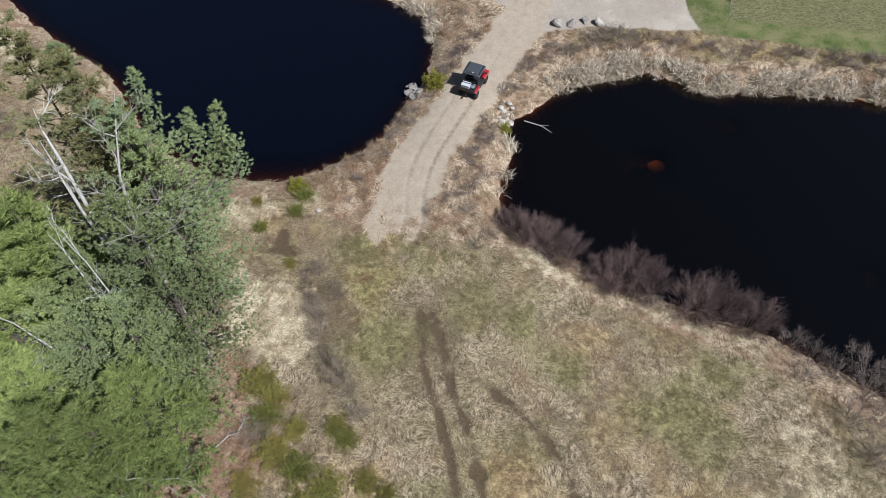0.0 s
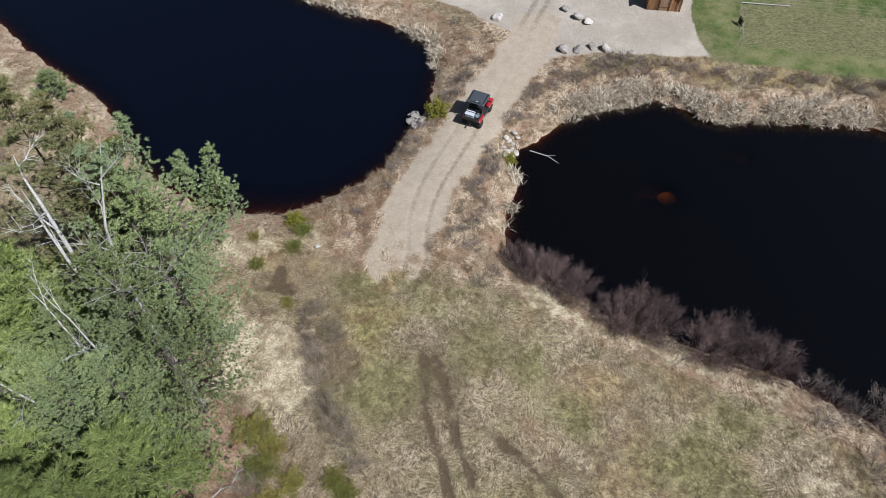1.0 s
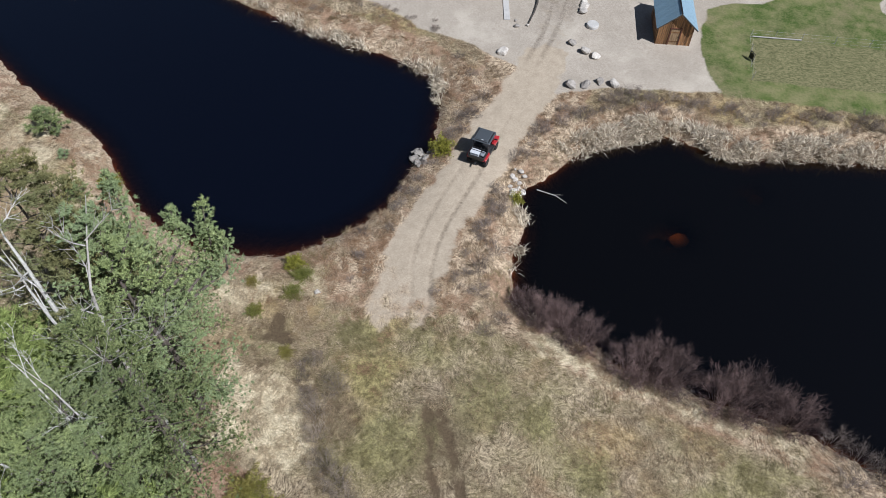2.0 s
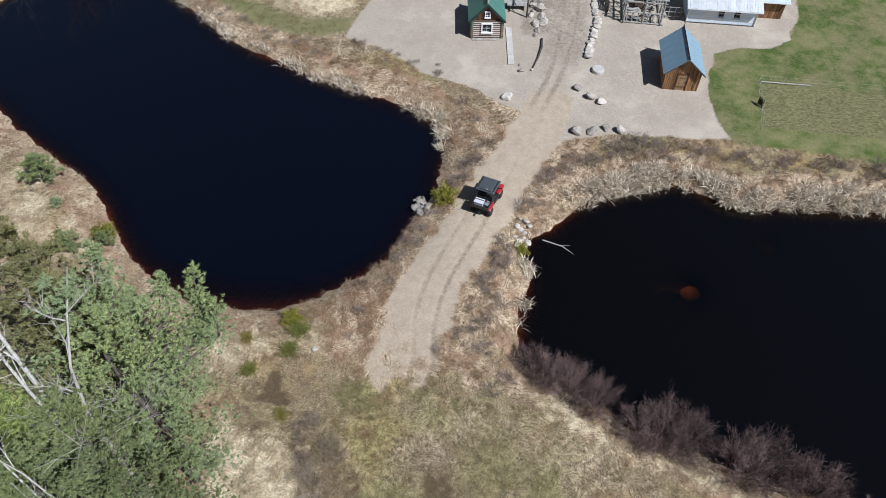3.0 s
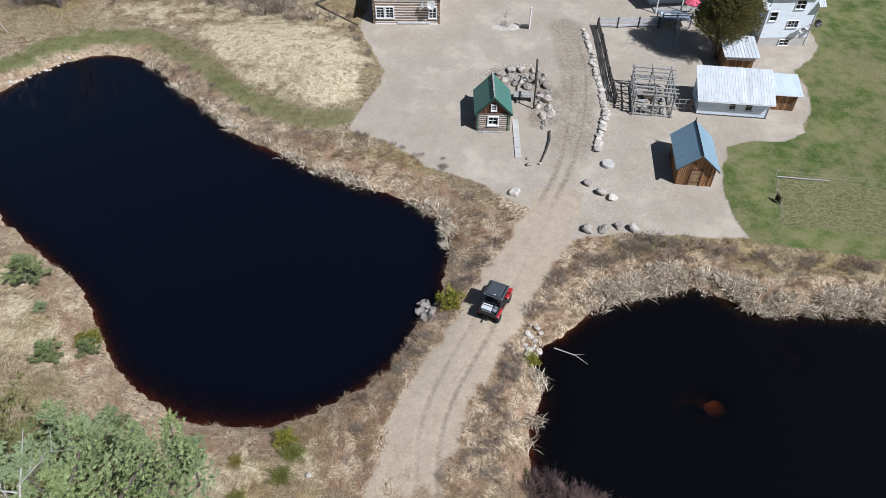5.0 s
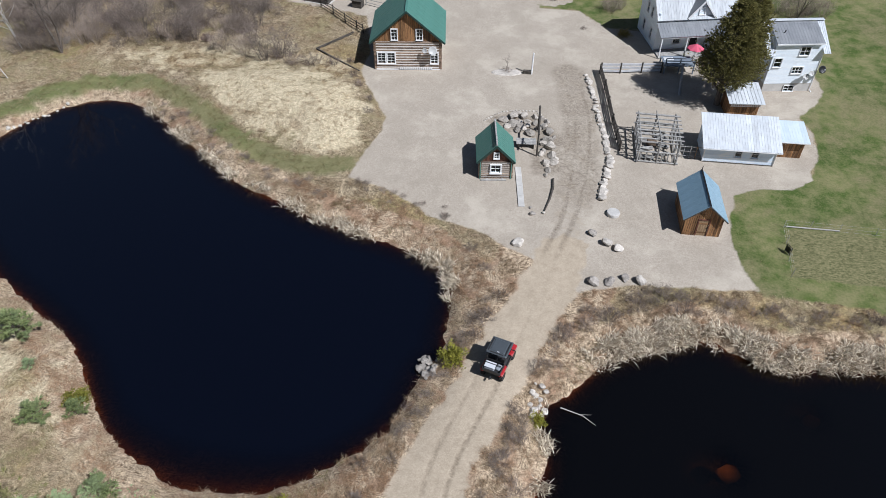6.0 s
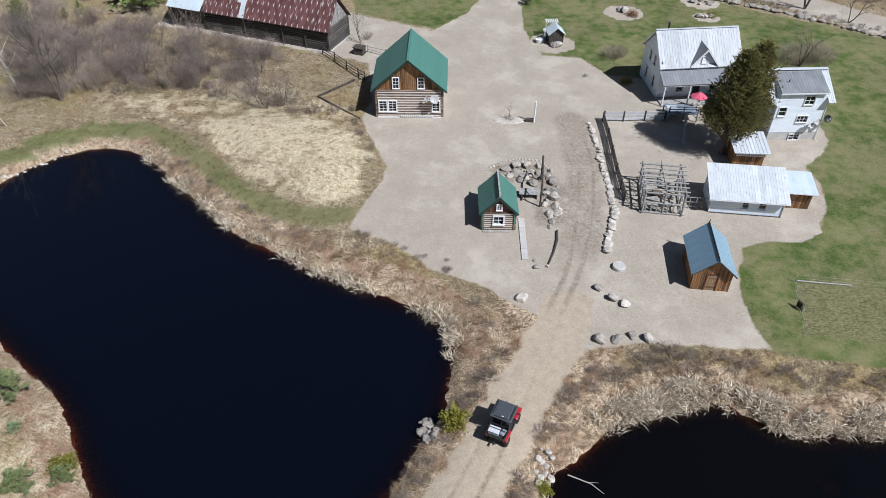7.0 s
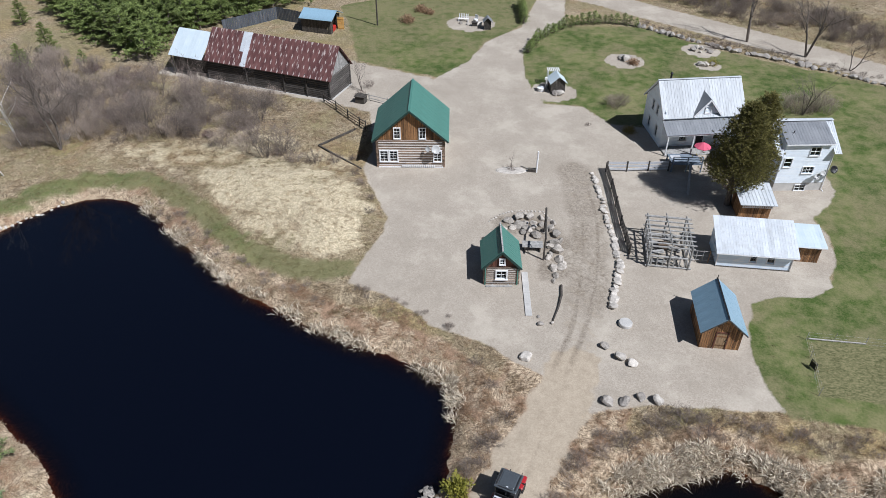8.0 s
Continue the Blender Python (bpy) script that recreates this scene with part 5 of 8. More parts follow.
for xx in (0.0, WW):
    part("corner_board", Geo().box((xx, -0.04, WF / 2), (0.1, 0.1, WF - 0.1), None, 0.01), TIMBER_GREY if xx else WHITE_PAINT, white)
slope = (WB - WF) / WD
sheet_roof(white, (-0.35, -0.55, WF - 0.55 * slope), (WW + 0.35, -0.55, WF - 0.55 * slope), (-0.35, WD + 0.1, WB + 0.1 * slope), (WW + 0.35, WD + 0.1, WB + 0.1 * slope), WHITE_METAL, 14, 0.014, 0.04)
strip(white, "fascia", (-0.35, -0.56, WF - 0.25), (WW + 0.35, -0.56, WF - 0.25), WHITE_PAINT, 0.04, 0.09)
lean = thing("lean_to_shed", turn_z(2.5, 18.95, 74.1, -0.28), "brown board lean-to with a pale metal roof", "shed")
board_wall(lean, 0.0, 2.35, 0, lambda q: 1.95, 0.0, BOARD_BROWN, 0.19)
board_wall(lean, 0.0, 2.6, 0, lambda q: 1.95 + 0.1 * q, -2.35, BOARD_BROWN, 0.2, turn_z(90))
board_wall(lean, 0.0, 2.35, 0, lambda q: 2.2, 2.6, BOARD_BROWN, 0.2)
sheet_roof(lean, (-0.12, -0.4, 1.98), (2.65, -0.4, 1.98), (-0.12, 2.85, 2.36), (2.65, 2.85, 2.36), PALE_METAL, 5, 0.01, 0.04)
strip(lean, "fascia", (-0.12, -0.42, 1.95), (2.65, -0.42, 1.95), WHITE_PAINT, 0.04, 0.1)

# ---- pole frame beside it ----
poles = thing("pergola", turn_z(1.0, 5.85, 71.05, -0.28), "open weathered grey pole frame with boards stored inside", "pergola")
PX, PY, PH = 3.6, 4.9, 2.35
for xx in (0, PX / 2, PX):
    for yy in (0, PY / 3, 2 * PY / 3, PY):
        if xx == PX / 2 and 0 < yy < PY:
            continue
        part("post", Geo().tube((xx, yy, -0.1), (xx, yy, PH + 0.1), 0.1, 0.085, 7), TIMBER_GREY, poles)
for zz in (PH, 1.25, 0.15):
    for p, q in (((-0.25, 0, zz), (PX + 0.25, 0, zz)), ((-0.25, PY, zz), (PX + 0.25, PY, zz)), ((0, -0.2, zz + 0.1), (0, PY + 0.2, zz + 0.1)), ((PX, -0.2, zz + 0.1), (PX, PY + 0.2, zz + 0.1))):
        part("rail", Geo().tube(p, q, 0.09, 0.075, 7), TIMBER_GREY, poles)
for k in range(7):
    part("rafter", Geo().tube((-0.3, 0.1 + PY * (k + 0.3) / 7, PH + 0.2), (PX + 0.35, PY * (k + 0.35) / 7, PH + 0.22), 0.08, 0.07, 7), TIMBER_GREY, poles)
part("purlin", Geo().tube((PX / 2, -0.2, PH + 0.3), (PX / 2 - 0.1, PY + 0.2, PH + 0.3), 0.06, 0.05, 7), TIMBER_GREY, poles)
for k in range(7):
    part("slat", Geo().box((0.25 + k * 0.5, 0.02, 0.62), (0.12, 0.05, 1.15), pose(0, 0, 0, 0, dice.uniform(-4, 4), 0)), TIMBER_GREY, poles)
for k in range(4):
    part("brace", Geo().tube((0.02, PY * k / 4, 0.2), (0.02, PY * (k + 1) / 4, PH - 0.1), 0.04, 0.04, 6), TIMBER_GREY, poles)
for k in range(6):
    single("lumber_stack", Geo().box((0, 0, 0.14), (1.4, 0.3, 0.09), None, 0.01).box((0.05, 0.25, 0.13), (1.3, 0.22, 0.08), None, 0.01).box((0.02, 0.1, 0.24), (1.35, 0.26, 0.08), None, 0.01).box((0, 0.1, 0.05), (0.2, 0.6, 0.1)), TIMBER_GREY,
           turn_z(dice.uniform(-25, 30), 6.8 + 1.5 * (k % 2), 71.7 + 0.72 * k, gz(7, 72)), "weathered grey planks stacked inside the pole frame", "lumber", "stored planks")
single("crate", Geo().box((0, 0, 0.3), (0.8, 0.6, 0.6), None, 0.02).box((0, 0, 0.63), (0.86, 0.66, 0.05), None, 0.01), LOG_PALE, turn_z(8, 7.3, 74.0, gz(7, 74)), "tan wooden crate inside the pole frame", "crate")
side_rail = thing("rail_gate", turn_z(1.5, 9.6, 72.4, -0.28), "thin wooden rail gate between frame and cabin", "gate")
for zz in (0.3, 0.8, 1.3):
    part("rail", Geo().tube((0, 0, zz), (2.2, 0.1, zz), 0.035, 0.03, 6), TIMBER_GREY, side_rail)
for xx in (0.6, 1.2, 1.75):
    part("post", Geo().tube((xx, 0.03, -0.1), (xx, 0.03, 1.4), 0.035, 0.03, 6), TIMBER_GREY if xx < 1.5 else BOARD_BROWN, side_rail)

# ---- white farmhouse with porch and dormer ----
house = thing("farmhouse", turn_z(15.5, 8.35, 94.0, -0.3), "white farmhouse with a white metal roof, dormer and porch", "house")
HW, HD, HE, HR = 9.2, 6.1, 4.1, 7.0
HB = HD / 2
front_holes = [(2.2, 3.0, 0.9, 1.9), (4.2, 5.1, 0.1, 2.1), (6.3, 7.1, 0.9, 1.9)]
gable_holes = [(-4.4, -3.85, 0.9, 2.15), (-1.9, -1.35, 0.9, 2.15), (-3.95, -3.45, 3.3, 4.4), (-2.5, -2.0, 3.3, 4.4)]
core = wall_with_holes(Geo(), 0.1, HW - 0.1, 0, HE, 0.06, 0.12, front_holes)
core.box((HW / 2, HD - 0.06, HE / 2), (HW - 0.2, 0.12, HE))
wall_with_holes(core, -HD, 0, 0, HE + 0.5, 0.06, 0.12, gable_holes, turn_z(-90))
for xx in (0.0, HW - 0.12):
    if xx:
        core.prism([(xx, 0, 0), (xx, HD, 0), (xx, HD, HE), (xx, HB, HR - 0.15), (xx, 0, HE)], (0.12, 0, 0))
    else:
        core.prism([(xx, 0.5, HE + 0.5), (xx, HD - 0.5, HE + 0.5), (xx, HB, HR - 0.12)], (0.12, 0, 0))
part("wall", core, WHITE_SIDING, house)


def gable_span(z):
    s = max(0.0, (z - HE) / (HR - HE))
    return (-HD + HB * s, -HB * s)


siding(house, -HD, 0, 0.25, HR - 0.2, 0.0, WHITE_SIDING, 0.2, gable_holes, turn_z(-90), gable_span)
siding(house, 0, HW, 0.25, HE - 0.1, 0.0, WHITE_SIDING, 0.2, front_holes)
for h in front_holes[:1] + front_holes[2:]:
    put_window(house, *h, -0.02, cols=1, rows=2, trim=0.1, proud=0.08)
for h in gable_holes:
    put_window(house, *h, -0.02, m=turn_z(-90), cols=1, rows=2, trim=0.08, proud=0.07)
leaf = part("door", Geo().box((4.65, -0.01, 1.1), (0.88, 0.05, 1.98), None, 0.01), DARK_IRON, house, "dark front door in the shade of the porch")
part("handle", Geo().box((4.95, -0.06, 1.05), (0.05, 0.06, 0.14), None, 0.01), DISH_GREY, leaf)
part("door_frame", Geo().box((4.15, -0.05, 1.1), (0.1, 0.08, 2.2)).box((5.15, -0.05, 1.1), (0.1, 0.08, 2.2)).box((4.65, -0.05, 2.2), (1.1, 0.08, 0.12)), WHITE_PAINT, house)
rise = (HR - HE) / HB
for y0, s in ((-0.35, 1), (HD + 0.35, -1)):
    sheet_roof(house, (-0.3, y0, HE - 0.35 * rise + 0.12), (HW + 0.3, y0, HE - 0.35 * rise + 0.12), (-0.3, HB, HR + 0.12), (HW + 0.3, HB, HR + 0.12), GALVANISED, 15, 0.017, 0.05)
    strip(house, "barge_board", (-0.31, y0, HE - 0.35 * rise + 0.06), (-0.31, HB, HR + 0.06), WHITE_PAINT, 0.04, 0.16)
    strip(house, "barge_board", (HW + 0.31, y0, HE - 0.35 * rise + 0.06), (HW + 0.31, HB, HR + 0.06), WHITE_PAINT, 0.04, 0.16)
strip(house, "ridge_cap", (-0.32, HB, HR + 0.2), (HW + 0.32, HB, HR + 0.2), WHITE_METAL, 0.3, 0.04)
part("foundation", Geo().box((HW / 2, HD / 2, 0.1), (HW - 0.04, HD - 0.04, 0.3)), CONCRETE, house)
chimney = part("chimney", Geo().tube((1.25, HB + 0.25, HR - 0.2), (1.25, HB + 0.25, HR + 0.75), 0.11, 0.11, 10), DARK_IRON, house, "black stove pipe with a cap")
part("cap", Geo().tube((1.25, HB + 0.25, HR + 0.8), (1.25, HB + 0.25, HR + 0.95), 0.19, 0.08, 10), DARK_IRON, chimney)
# dormer
DX0, DX1, DZ = 3.25, 6.55, 6.0
dm = (DX0 + DX1) / 2
front = part("dormer", Geo().prism([(DX0 + 0.25, -0.05, HE + 0.02), (DX1 - 0.25, -0.05, HE + 0.02), (dm, -0.05, DZ - 0.2)], (0, 0.12, 0)), WHITE_SIDING, house, "white triangular roof dormer")
back_y = (DZ - HE) / rise
for sx, xx in ((-1, DX0), (1, DX1)):
    g = Geo().prism([(xx, -0.35, HE - 0.1), (dm, -0.35, DZ), (dm, back_y + 0.1, DZ + 0.1), (xx, 0.12, HE + 0.12)], (0, 0, 0.07))
    part("dormer_roof", g, GREY_METAL, front, "grey metal dormer roof")
    strip(front, "barge_board", (xx, -0.38, HE - 0.08), (dm, -0.38, DZ + 0.02), WHITE_PAINT, 0.05, 0.2)
put_window(house, dm - 0.3, dm + 0.3, HE + 0.25, HE + 1.0, -0.06, cols=1, rows=2, trim=0.09, proud=0.08)
# porch
sheet_roof(house, (-0.3, -2.15, 2.72), (HW + 0.3, -2.15, 2.72), (-0.3, -0.12, 3.62), (HW + 0.3, -0.12, 3.62), GREY_METAL, 14, 0.018, 0.05)
strip(house, "porch_beam", (-0.2, -2.0, 2.62), (HW + 0.2, -2.0, 2.62), WHITE_PAINT, 0.14, 0.18)
for xx in (0.0, 3.0, 6.2, HW):
    part("porch_post", Geo().box((xx, -2.0, 1.3), (0.14, 0.14, 2.5), None, 0.015), WHITE_PAINT, house)
part("porch_floor", Geo().box((HW / 2, -1.1, 0.1), (HW, 2.1, 0.24), None, 0.01), TIMBER_GREY, house)

# ---- two-storey wing ----
wing = thing("house_wing", turn_z(12.0, 19.55, 86.45, -0.3), "white two-storey house wing with grey and white metal roofs", "house")
NW_, ND_, NE_, NT_, NR_ = 5.2, 6.0, 4.5, 5.75, 6.75
wing_holes = [(2.35, 3.4, 0.08, 0.75), (2.55, 3.65, 2.2, 2.95), (2.75, 3.75, 4.3, 5.25), (0.35, 1.1, 3.0, 4.0)]
part("foundation", wall_with_holes(Geo(), 0, NW_, -0.1, 1.0, 0.05, 0.1, wing_holes).box((0.05, ND_ / 2, 0.45), (0.1, ND_ - 0.2, 1.1)).box((NW_ - 0.05, ND_ / 2, 0.45), (0.1, ND_ - 0.2, 1.1)), CONCRETE, wing)
core = wall_with_holes(Geo(), 0, NW_, 1.0, NT_ - 0.1, 0.06, 0.12, wing_holes)
for xx in (0.0, NW_ - 0.12):
    core.prism([(xx, 0.12, 1.0), (xx, ND_, 1.0), (xx, ND_, NE_), (xx, ND_ / 2, NR_ - 0.1), (xx, 0.12, NT_ - 0.12)], (0.12, 0, 0))
core.box((NW_ / 2, ND_ - 0.06, 1.0 + (NE_ - 1) / 2), (NW_ - 0.26, 0.12, NE_ - 1))
part("wall", core, WHITE_SIDING, wing)
siding(wing, 0, NW_, 1.02, NT_ - 0.25, 0.0, WHITE_SIDING, 0.2, wing_holes)
siding(wing, 0, ND_, 1.02, NE_, -NW_, WHITE_SIDING, 0.2, m=turn_z(90))
for h, c, r in zip(wing_holes, (2, 3, 2, 1), (2, 2, 2, 2)):
    put_window(wing, *h, -0.02, cols=c, rows=r, trim=0.07, proud=0.08)
sheet_roof(wing, (-0.1, -0.3, NT_ - 0.02), (NW_ - 0.25, -0.3, NT_ - 0.02), (-0.1, ND_ / 2 - 0.3, NR_), (NW_ - 0.25, ND_ / 2 - 0.3, NR_), GREY_METAL, 8, 0.018, 0.05)
sheet_roof(wing, (NW_ - 0.2, -0.6, NE_ + 0.22), (NW_ + 0.55, -0.6, NE_ + 0.22), (NW_ - 0.2, ND_ / 2, NR_ + 0.1), (NW_ + 0.55, ND_ / 2, NR_ + 0.1), WHITE_METAL, 2, 0.03, 0.05)
sheet_roof(wing, (-0.9, -0.75, NE_ + 0.1), (-0.15, -0.75, NE_ + 0.1), (-0.9, ND_ / 2, NR_ + 0.1), (-0.15, ND_ / 2, NR_ + 0.1), WHITE_METAL, 2, 0.03, 0.05)
sheet_roof(wing, (-0.9, ND_ + 0.4, NE_), (NW_ + 0.55, ND_ + 0.4, NE_), (-0.9, ND_ / 2, NR_ + 0.1), (NW_ + 0.55, ND_ / 2, NR_ + 0.1), WHITE_METAL, 9, 0.03, 0.05)
strip(wing, "ridge_cap", (-0.9, ND_ / 2 - 0.1, NR_ + 0.17), (NW_ + 0.55, ND_ / 2 - 0.1, NR_ + 0.17), WHITE_METAL, 0.5, 0.05)
strip(wing, "fascia", (-0.1, -0.32, NT_ - 0.07), (NW_ - 0.25, -0.32, NT_ - 0.07), WHITE_PAINT, 0.04, 0.14)
part("vent_pipe", Geo().tube((1.0, 1.2, 6.1), (1.05, 1.1, 6.6), 0.05, 0.05, 8), DARK_IRON, wing)
part("downpipe", Geo().tube((NW_ + 0.06, -0.06, 0.2), (NW_ + 0.06, -0.06, NE_), 0.05, 0.05, 8).tube((NW_ + 0.06, -0.06, 0.2), (NW_ + 0.2, -0.35, 0.05), 0.05, 0.05, 8), WHITE_PAINT, wing)
bpy.context.view_layer.update()
for (dx, dz), s, mat, label in (((3.95, 2.1), 0.33, DISH_GREY, "pale grey satellite dish on the white wall"), ((4.45, 2.45), 0.3, DISH_GREY, "pale grey satellite dish near the corner"), ((5.45, 2.9), 0.42, DARK_IRON, "dark satellite dish on the house corner")):
    p = on(wing, dx, -0.45, dz)
    satellite_dish(p.x, p.y, p.z, 20, -30, s, mat, label)
link_roof = thing("house_link", turn_z(13.0, 16.8, 90.2, -0.3), "low white link between farmhouse and wing", "house")
part("wall", Geo().box((1.6, 1.7, 1.35), (3.2, 3.0, 2.9)), WHITE_SIDING, link_roof)
sheet_roof(link_roof, (0.0, -0.1, 2.75), (3.2, -0.1, 2.75), (0.0, 3.4, 3.5), (3.2, 3.4, 3.5), WHITE_METAL, 5, 0.03, 0.05)
put_window(link_roof, 1.1, 2.1, 0.9, 1.9, 0.18, cols=2, rows=2, trim=0.08, proud=0.08)

# ---- small brown shed beside the wing ----
store = thing("garden_shed", turn_z(6.0, 15.2, 80.55, -0.28), "small brown board shed with a white metal roof", "shed")
board_wall(store, 0, 3.0, 0, lambda q: 1.85, 0.0, BOARD_BROWN, 0.17)
for m, xx in ((turn_z(90), 0.0), (turn_z(90), -3.0)):
    board_wall(store, 0, 2.6, 0, lambda q: 1.85 + 0.15 * q, xx, BOARD_BROWN, 0.2, m)
board_wall(store, 0, 3.0, 0, lambda q: 2.25, 2.6, BOARD_BROWN, 0.2)
sheet_roof(store, (-0.3, -0.6, 1.95), (3.3, -0.6, 1.95), (-0.3, 2.9, 2.5), (3.3, 2.9, 2.5), WHITE_METAL, 5, 0.03, 0.05)
g = Geo()
for k in range(14):
    g.box((0.1 + 0.215 * k, -0.34, 1.66), (0.1, 0.03, 0.2))
part("white_trim", g.box((1.5, -0.32, 1.78), (3.0, 0.03, 0.06)).box((1.5, -0.32, 1.54), (3.0, 0.03, 0.05)), WHITE_PAINT, store, "white picket trim under the eave")

# ---- long barn ----
barn = thing("barn", turn_z(-11.6, -33.3, 99.75, -0.3), "long grey log barn with a rust-streaked red metal roof", "barn")
BL, BW, BE, BR = 19.2, 5.4, 3.2, 6.3
BARN_ROWS = 12
inner = Geo().box((-BL / 2, 0.1, BE / 2), (BL, 0.12, BE)).box((-BL / 2, BW - 0.1, BE / 2), (BL, 0.12, BE)).box((-0.1, BW / 2, BE / 2), (0.12, BW - 0.34, BE)).box((-BL + 0.1, BW / 2, BE / 2), (0.12, BW - 0.34, BE))
part("lining", inner, TIMBER_DARK, barn, "dark gaps between the logs")
for a, b in ((-BL, -12.8), (-12.7, -6.9), (-6.8, 0.0)):
    log_wall(barn, a + 0.1, b - 0.1, 0.05, BARN_ROWS, BE / BARN_ROWS, 0.0, [], LOG_GREY, over=0.1)
for xx in (-12.75, -6.85, -3.4):
    part("post", Geo().box((xx, -0.2, BE / 2), (0.16, 0.1, BE), None, 0.01), LOG_GREY, barn)
log_wall(barn, 0, BW, 0.15, BARN_ROWS - 1, BE / BARN_ROWS, 0.0, [], LOG_GREY, turn_z(90))
log_wall(barn, -BL, 0, 0.05, BARN_ROWS, BE / BARN_ROWS, BW, [], LOG_GREY)
part("footing", Geo().box((0.1, BW / 2, 0.02), (0.3, BW, 0.35)).box((-BL / 2, -0.12, 0.0), (BL, 0.25, 0.2)), CONCRETE, barn, "pale concrete footing")
board_wall(barn, 0, BW / 2, BE - 0.1, lambda q: BE + (BR - BE) * q / (BW / 2) - 0.12, -0.05, TIMBER_GREY, 0.2, turn_z(90))
board_wall(barn, BW / 2, BW, BE - 0.1, lambda q: BE + (BR - BE) * (BW - q) / (BW / 2) - 0.12, -0.05, TIMBER_GREY, 0.2, turn_z(90))
for y0, mat in ((-0.45, RUSTY), (BW + 0.45, RUSTY)):
    drop = 0.45 * (BR - BE) / (BW / 2)
    e0, e1, r0, r1 = (-BL, y0, BE - drop + 0.1), (0.45, y0, BE - drop + 0.1), (-BL, BW / 2, BR + 0.1), (0.45, BW / 2, BR + 0.1)
    part("roof", Geo().prism([e0, e1, r1, r0], (0, 0, 0.07)), mat, barn, "red metal roof with pale peeled streaks")
slope_v = Vector((0, BW / 2 + 0.45, BR - BE + 0.45 * (BR - BE) / (BW / 2)))
for k in range(25):
    xx = -BL + 0.4 + k * 0.79
    e = Vector((xx, -0.45, BE - 0.45 * (BR - BE) / (BW / 2) + 0.175))
    strip(barn, "roof_rib", e, e + slope_v, RUSTY, 0.035, 0.03)
for xx, w, low in ((-13.0, 0.75, 0.0), (-13.7, 0.6, 0.42)):
    e = Vector((xx, -0.45, BE - 0.45 * (BR - BE) / (BW / 2) + 0.19))
    strip(barn, "patch_sheet", e + slope_v * low, e + slope_v, WHITE_METAL, w, 0.03, "pale new metal patch on the roof")
annex = thing("barn_annex", turn_z(-11.6, -52.2, 103.6, -0.3), "open barn annex under a pale new metal roof", "barn")
sheet_roof(annex, (-5.6, -0.7, 2.9), (-0.05, -0.7, 2.9), (-5.6, BW / 2, 5.6), (-0.05, BW / 2, 5.6), PALE_METAL, 6, 0.008, 0.06)
sheet_roof(annex, (-5.6, BW + 0.5, 2.9), (-0.05, BW + 0.5, 2.9), (-5.6, BW / 2, 5.6), (-0.05, BW / 2, 5.6), PALE_METAL, 6, 0.008, 0.06)
board_wall(annex, -5.4, -0.1, 0, lambda q: 2.9, 1.2, TIMBER_DARK, 0.25)
board_wall(annex, 0.0, BW, 0, lambda q: 3.0, 5.4, TIMBER_DARK, 0.25, turn_z(90))
for xx in (-5.4, -2.8):
    part("post", Geo().box((xx, -0.4, 1.45), (0.16, 0.16, 2.9), None, 0.01), TIMBER_DARK, annex)

# ---- shed and dark fence behind the barn ----
far_shed = thing("shed", turn_z(-7.0, -45.3, 123.2, -0.3), "dark board shed, blue-grey metal roof, yellow door open", "shed")
board_wall(far_shed, 0, 5.0, 0, lambda q: 2.3, 0.0, TIMBER_DARK, 0.28)
board_wall(far_shed, 0.0, 3.6, 0, lambda q: 2.3 + (1.2 - abs(q - 1.8)) * 0.4, 0.0, TIMBER_DARK, 0.28, turn_z(90))
board_wall(far_shed, 0.0, 0.9, 0, lambda q: 2.4, -5.0, TIMBER_DARK, 0.28, turn_z(90))
board_wall(far_shed, 2.6, 3.6, 0, lambda q: 2.4, -5.0, TIMBER_DARK, 0.28, turn_z(90))
board_wall(far_shed, 0, 5.0, 0, lambda q: 2.3, 3.6, TIMBER_DARK, 0.28)
for y0 in (-0.4, 4.0):
    sheet_roof(far_shed, (-0.2, y0, 2.3), (5.5, y0, 2.3), (-0.2, 1.8, 3.3), (5.5, 1.8, 3.3), BLUE_METAL, 8, 0.02, 0.06)
g = Geo()
for k in range(4):
    g.box((0.12 + 0.27 * k, 0, 1.05), (0.25, 0.04, 2.0), None, 0.01)
for zz in (0.35, 1.05, 1.75):
    g.box((0.53, -0.04, zz), (1.05, 0.04, 0.12))
YELLOW_BOARD = worn("fresh_yellow_board", (0.50, 0.28, 0.075), (0.66, 0.40, 0.14), 0.7, 1.0, 9.0, (1, 1, 4))
leaf = part("door", g, YELLOW_BOARD, far_shed, "fresh yellow-orange plank door standing open", at=(5.02, 2.6, 0))
leaf.rotation_euler = (0, 0, radians(10))
RED_CLOTH = plain("red_plastic", (0.42, 0.02, 0.015), 0.6)
single("red_cart", Geo().box((0, 0, 0.45), (0.5, 1.3, 0.6), None, 0.05).box((0, 0, 0.1), (0.4, 1.1, 0.2)), RED_CLOTH, turn_z(-7, -40.5, 124.3, gz(-40.5, 124.3)), "bright red cart inside the open shed", "cart")
dark_fence = thing("board_fence", Matrix.Translation((-57.5, 120.5, -0.3)), "tall dark board fence behind the barn", "fence")
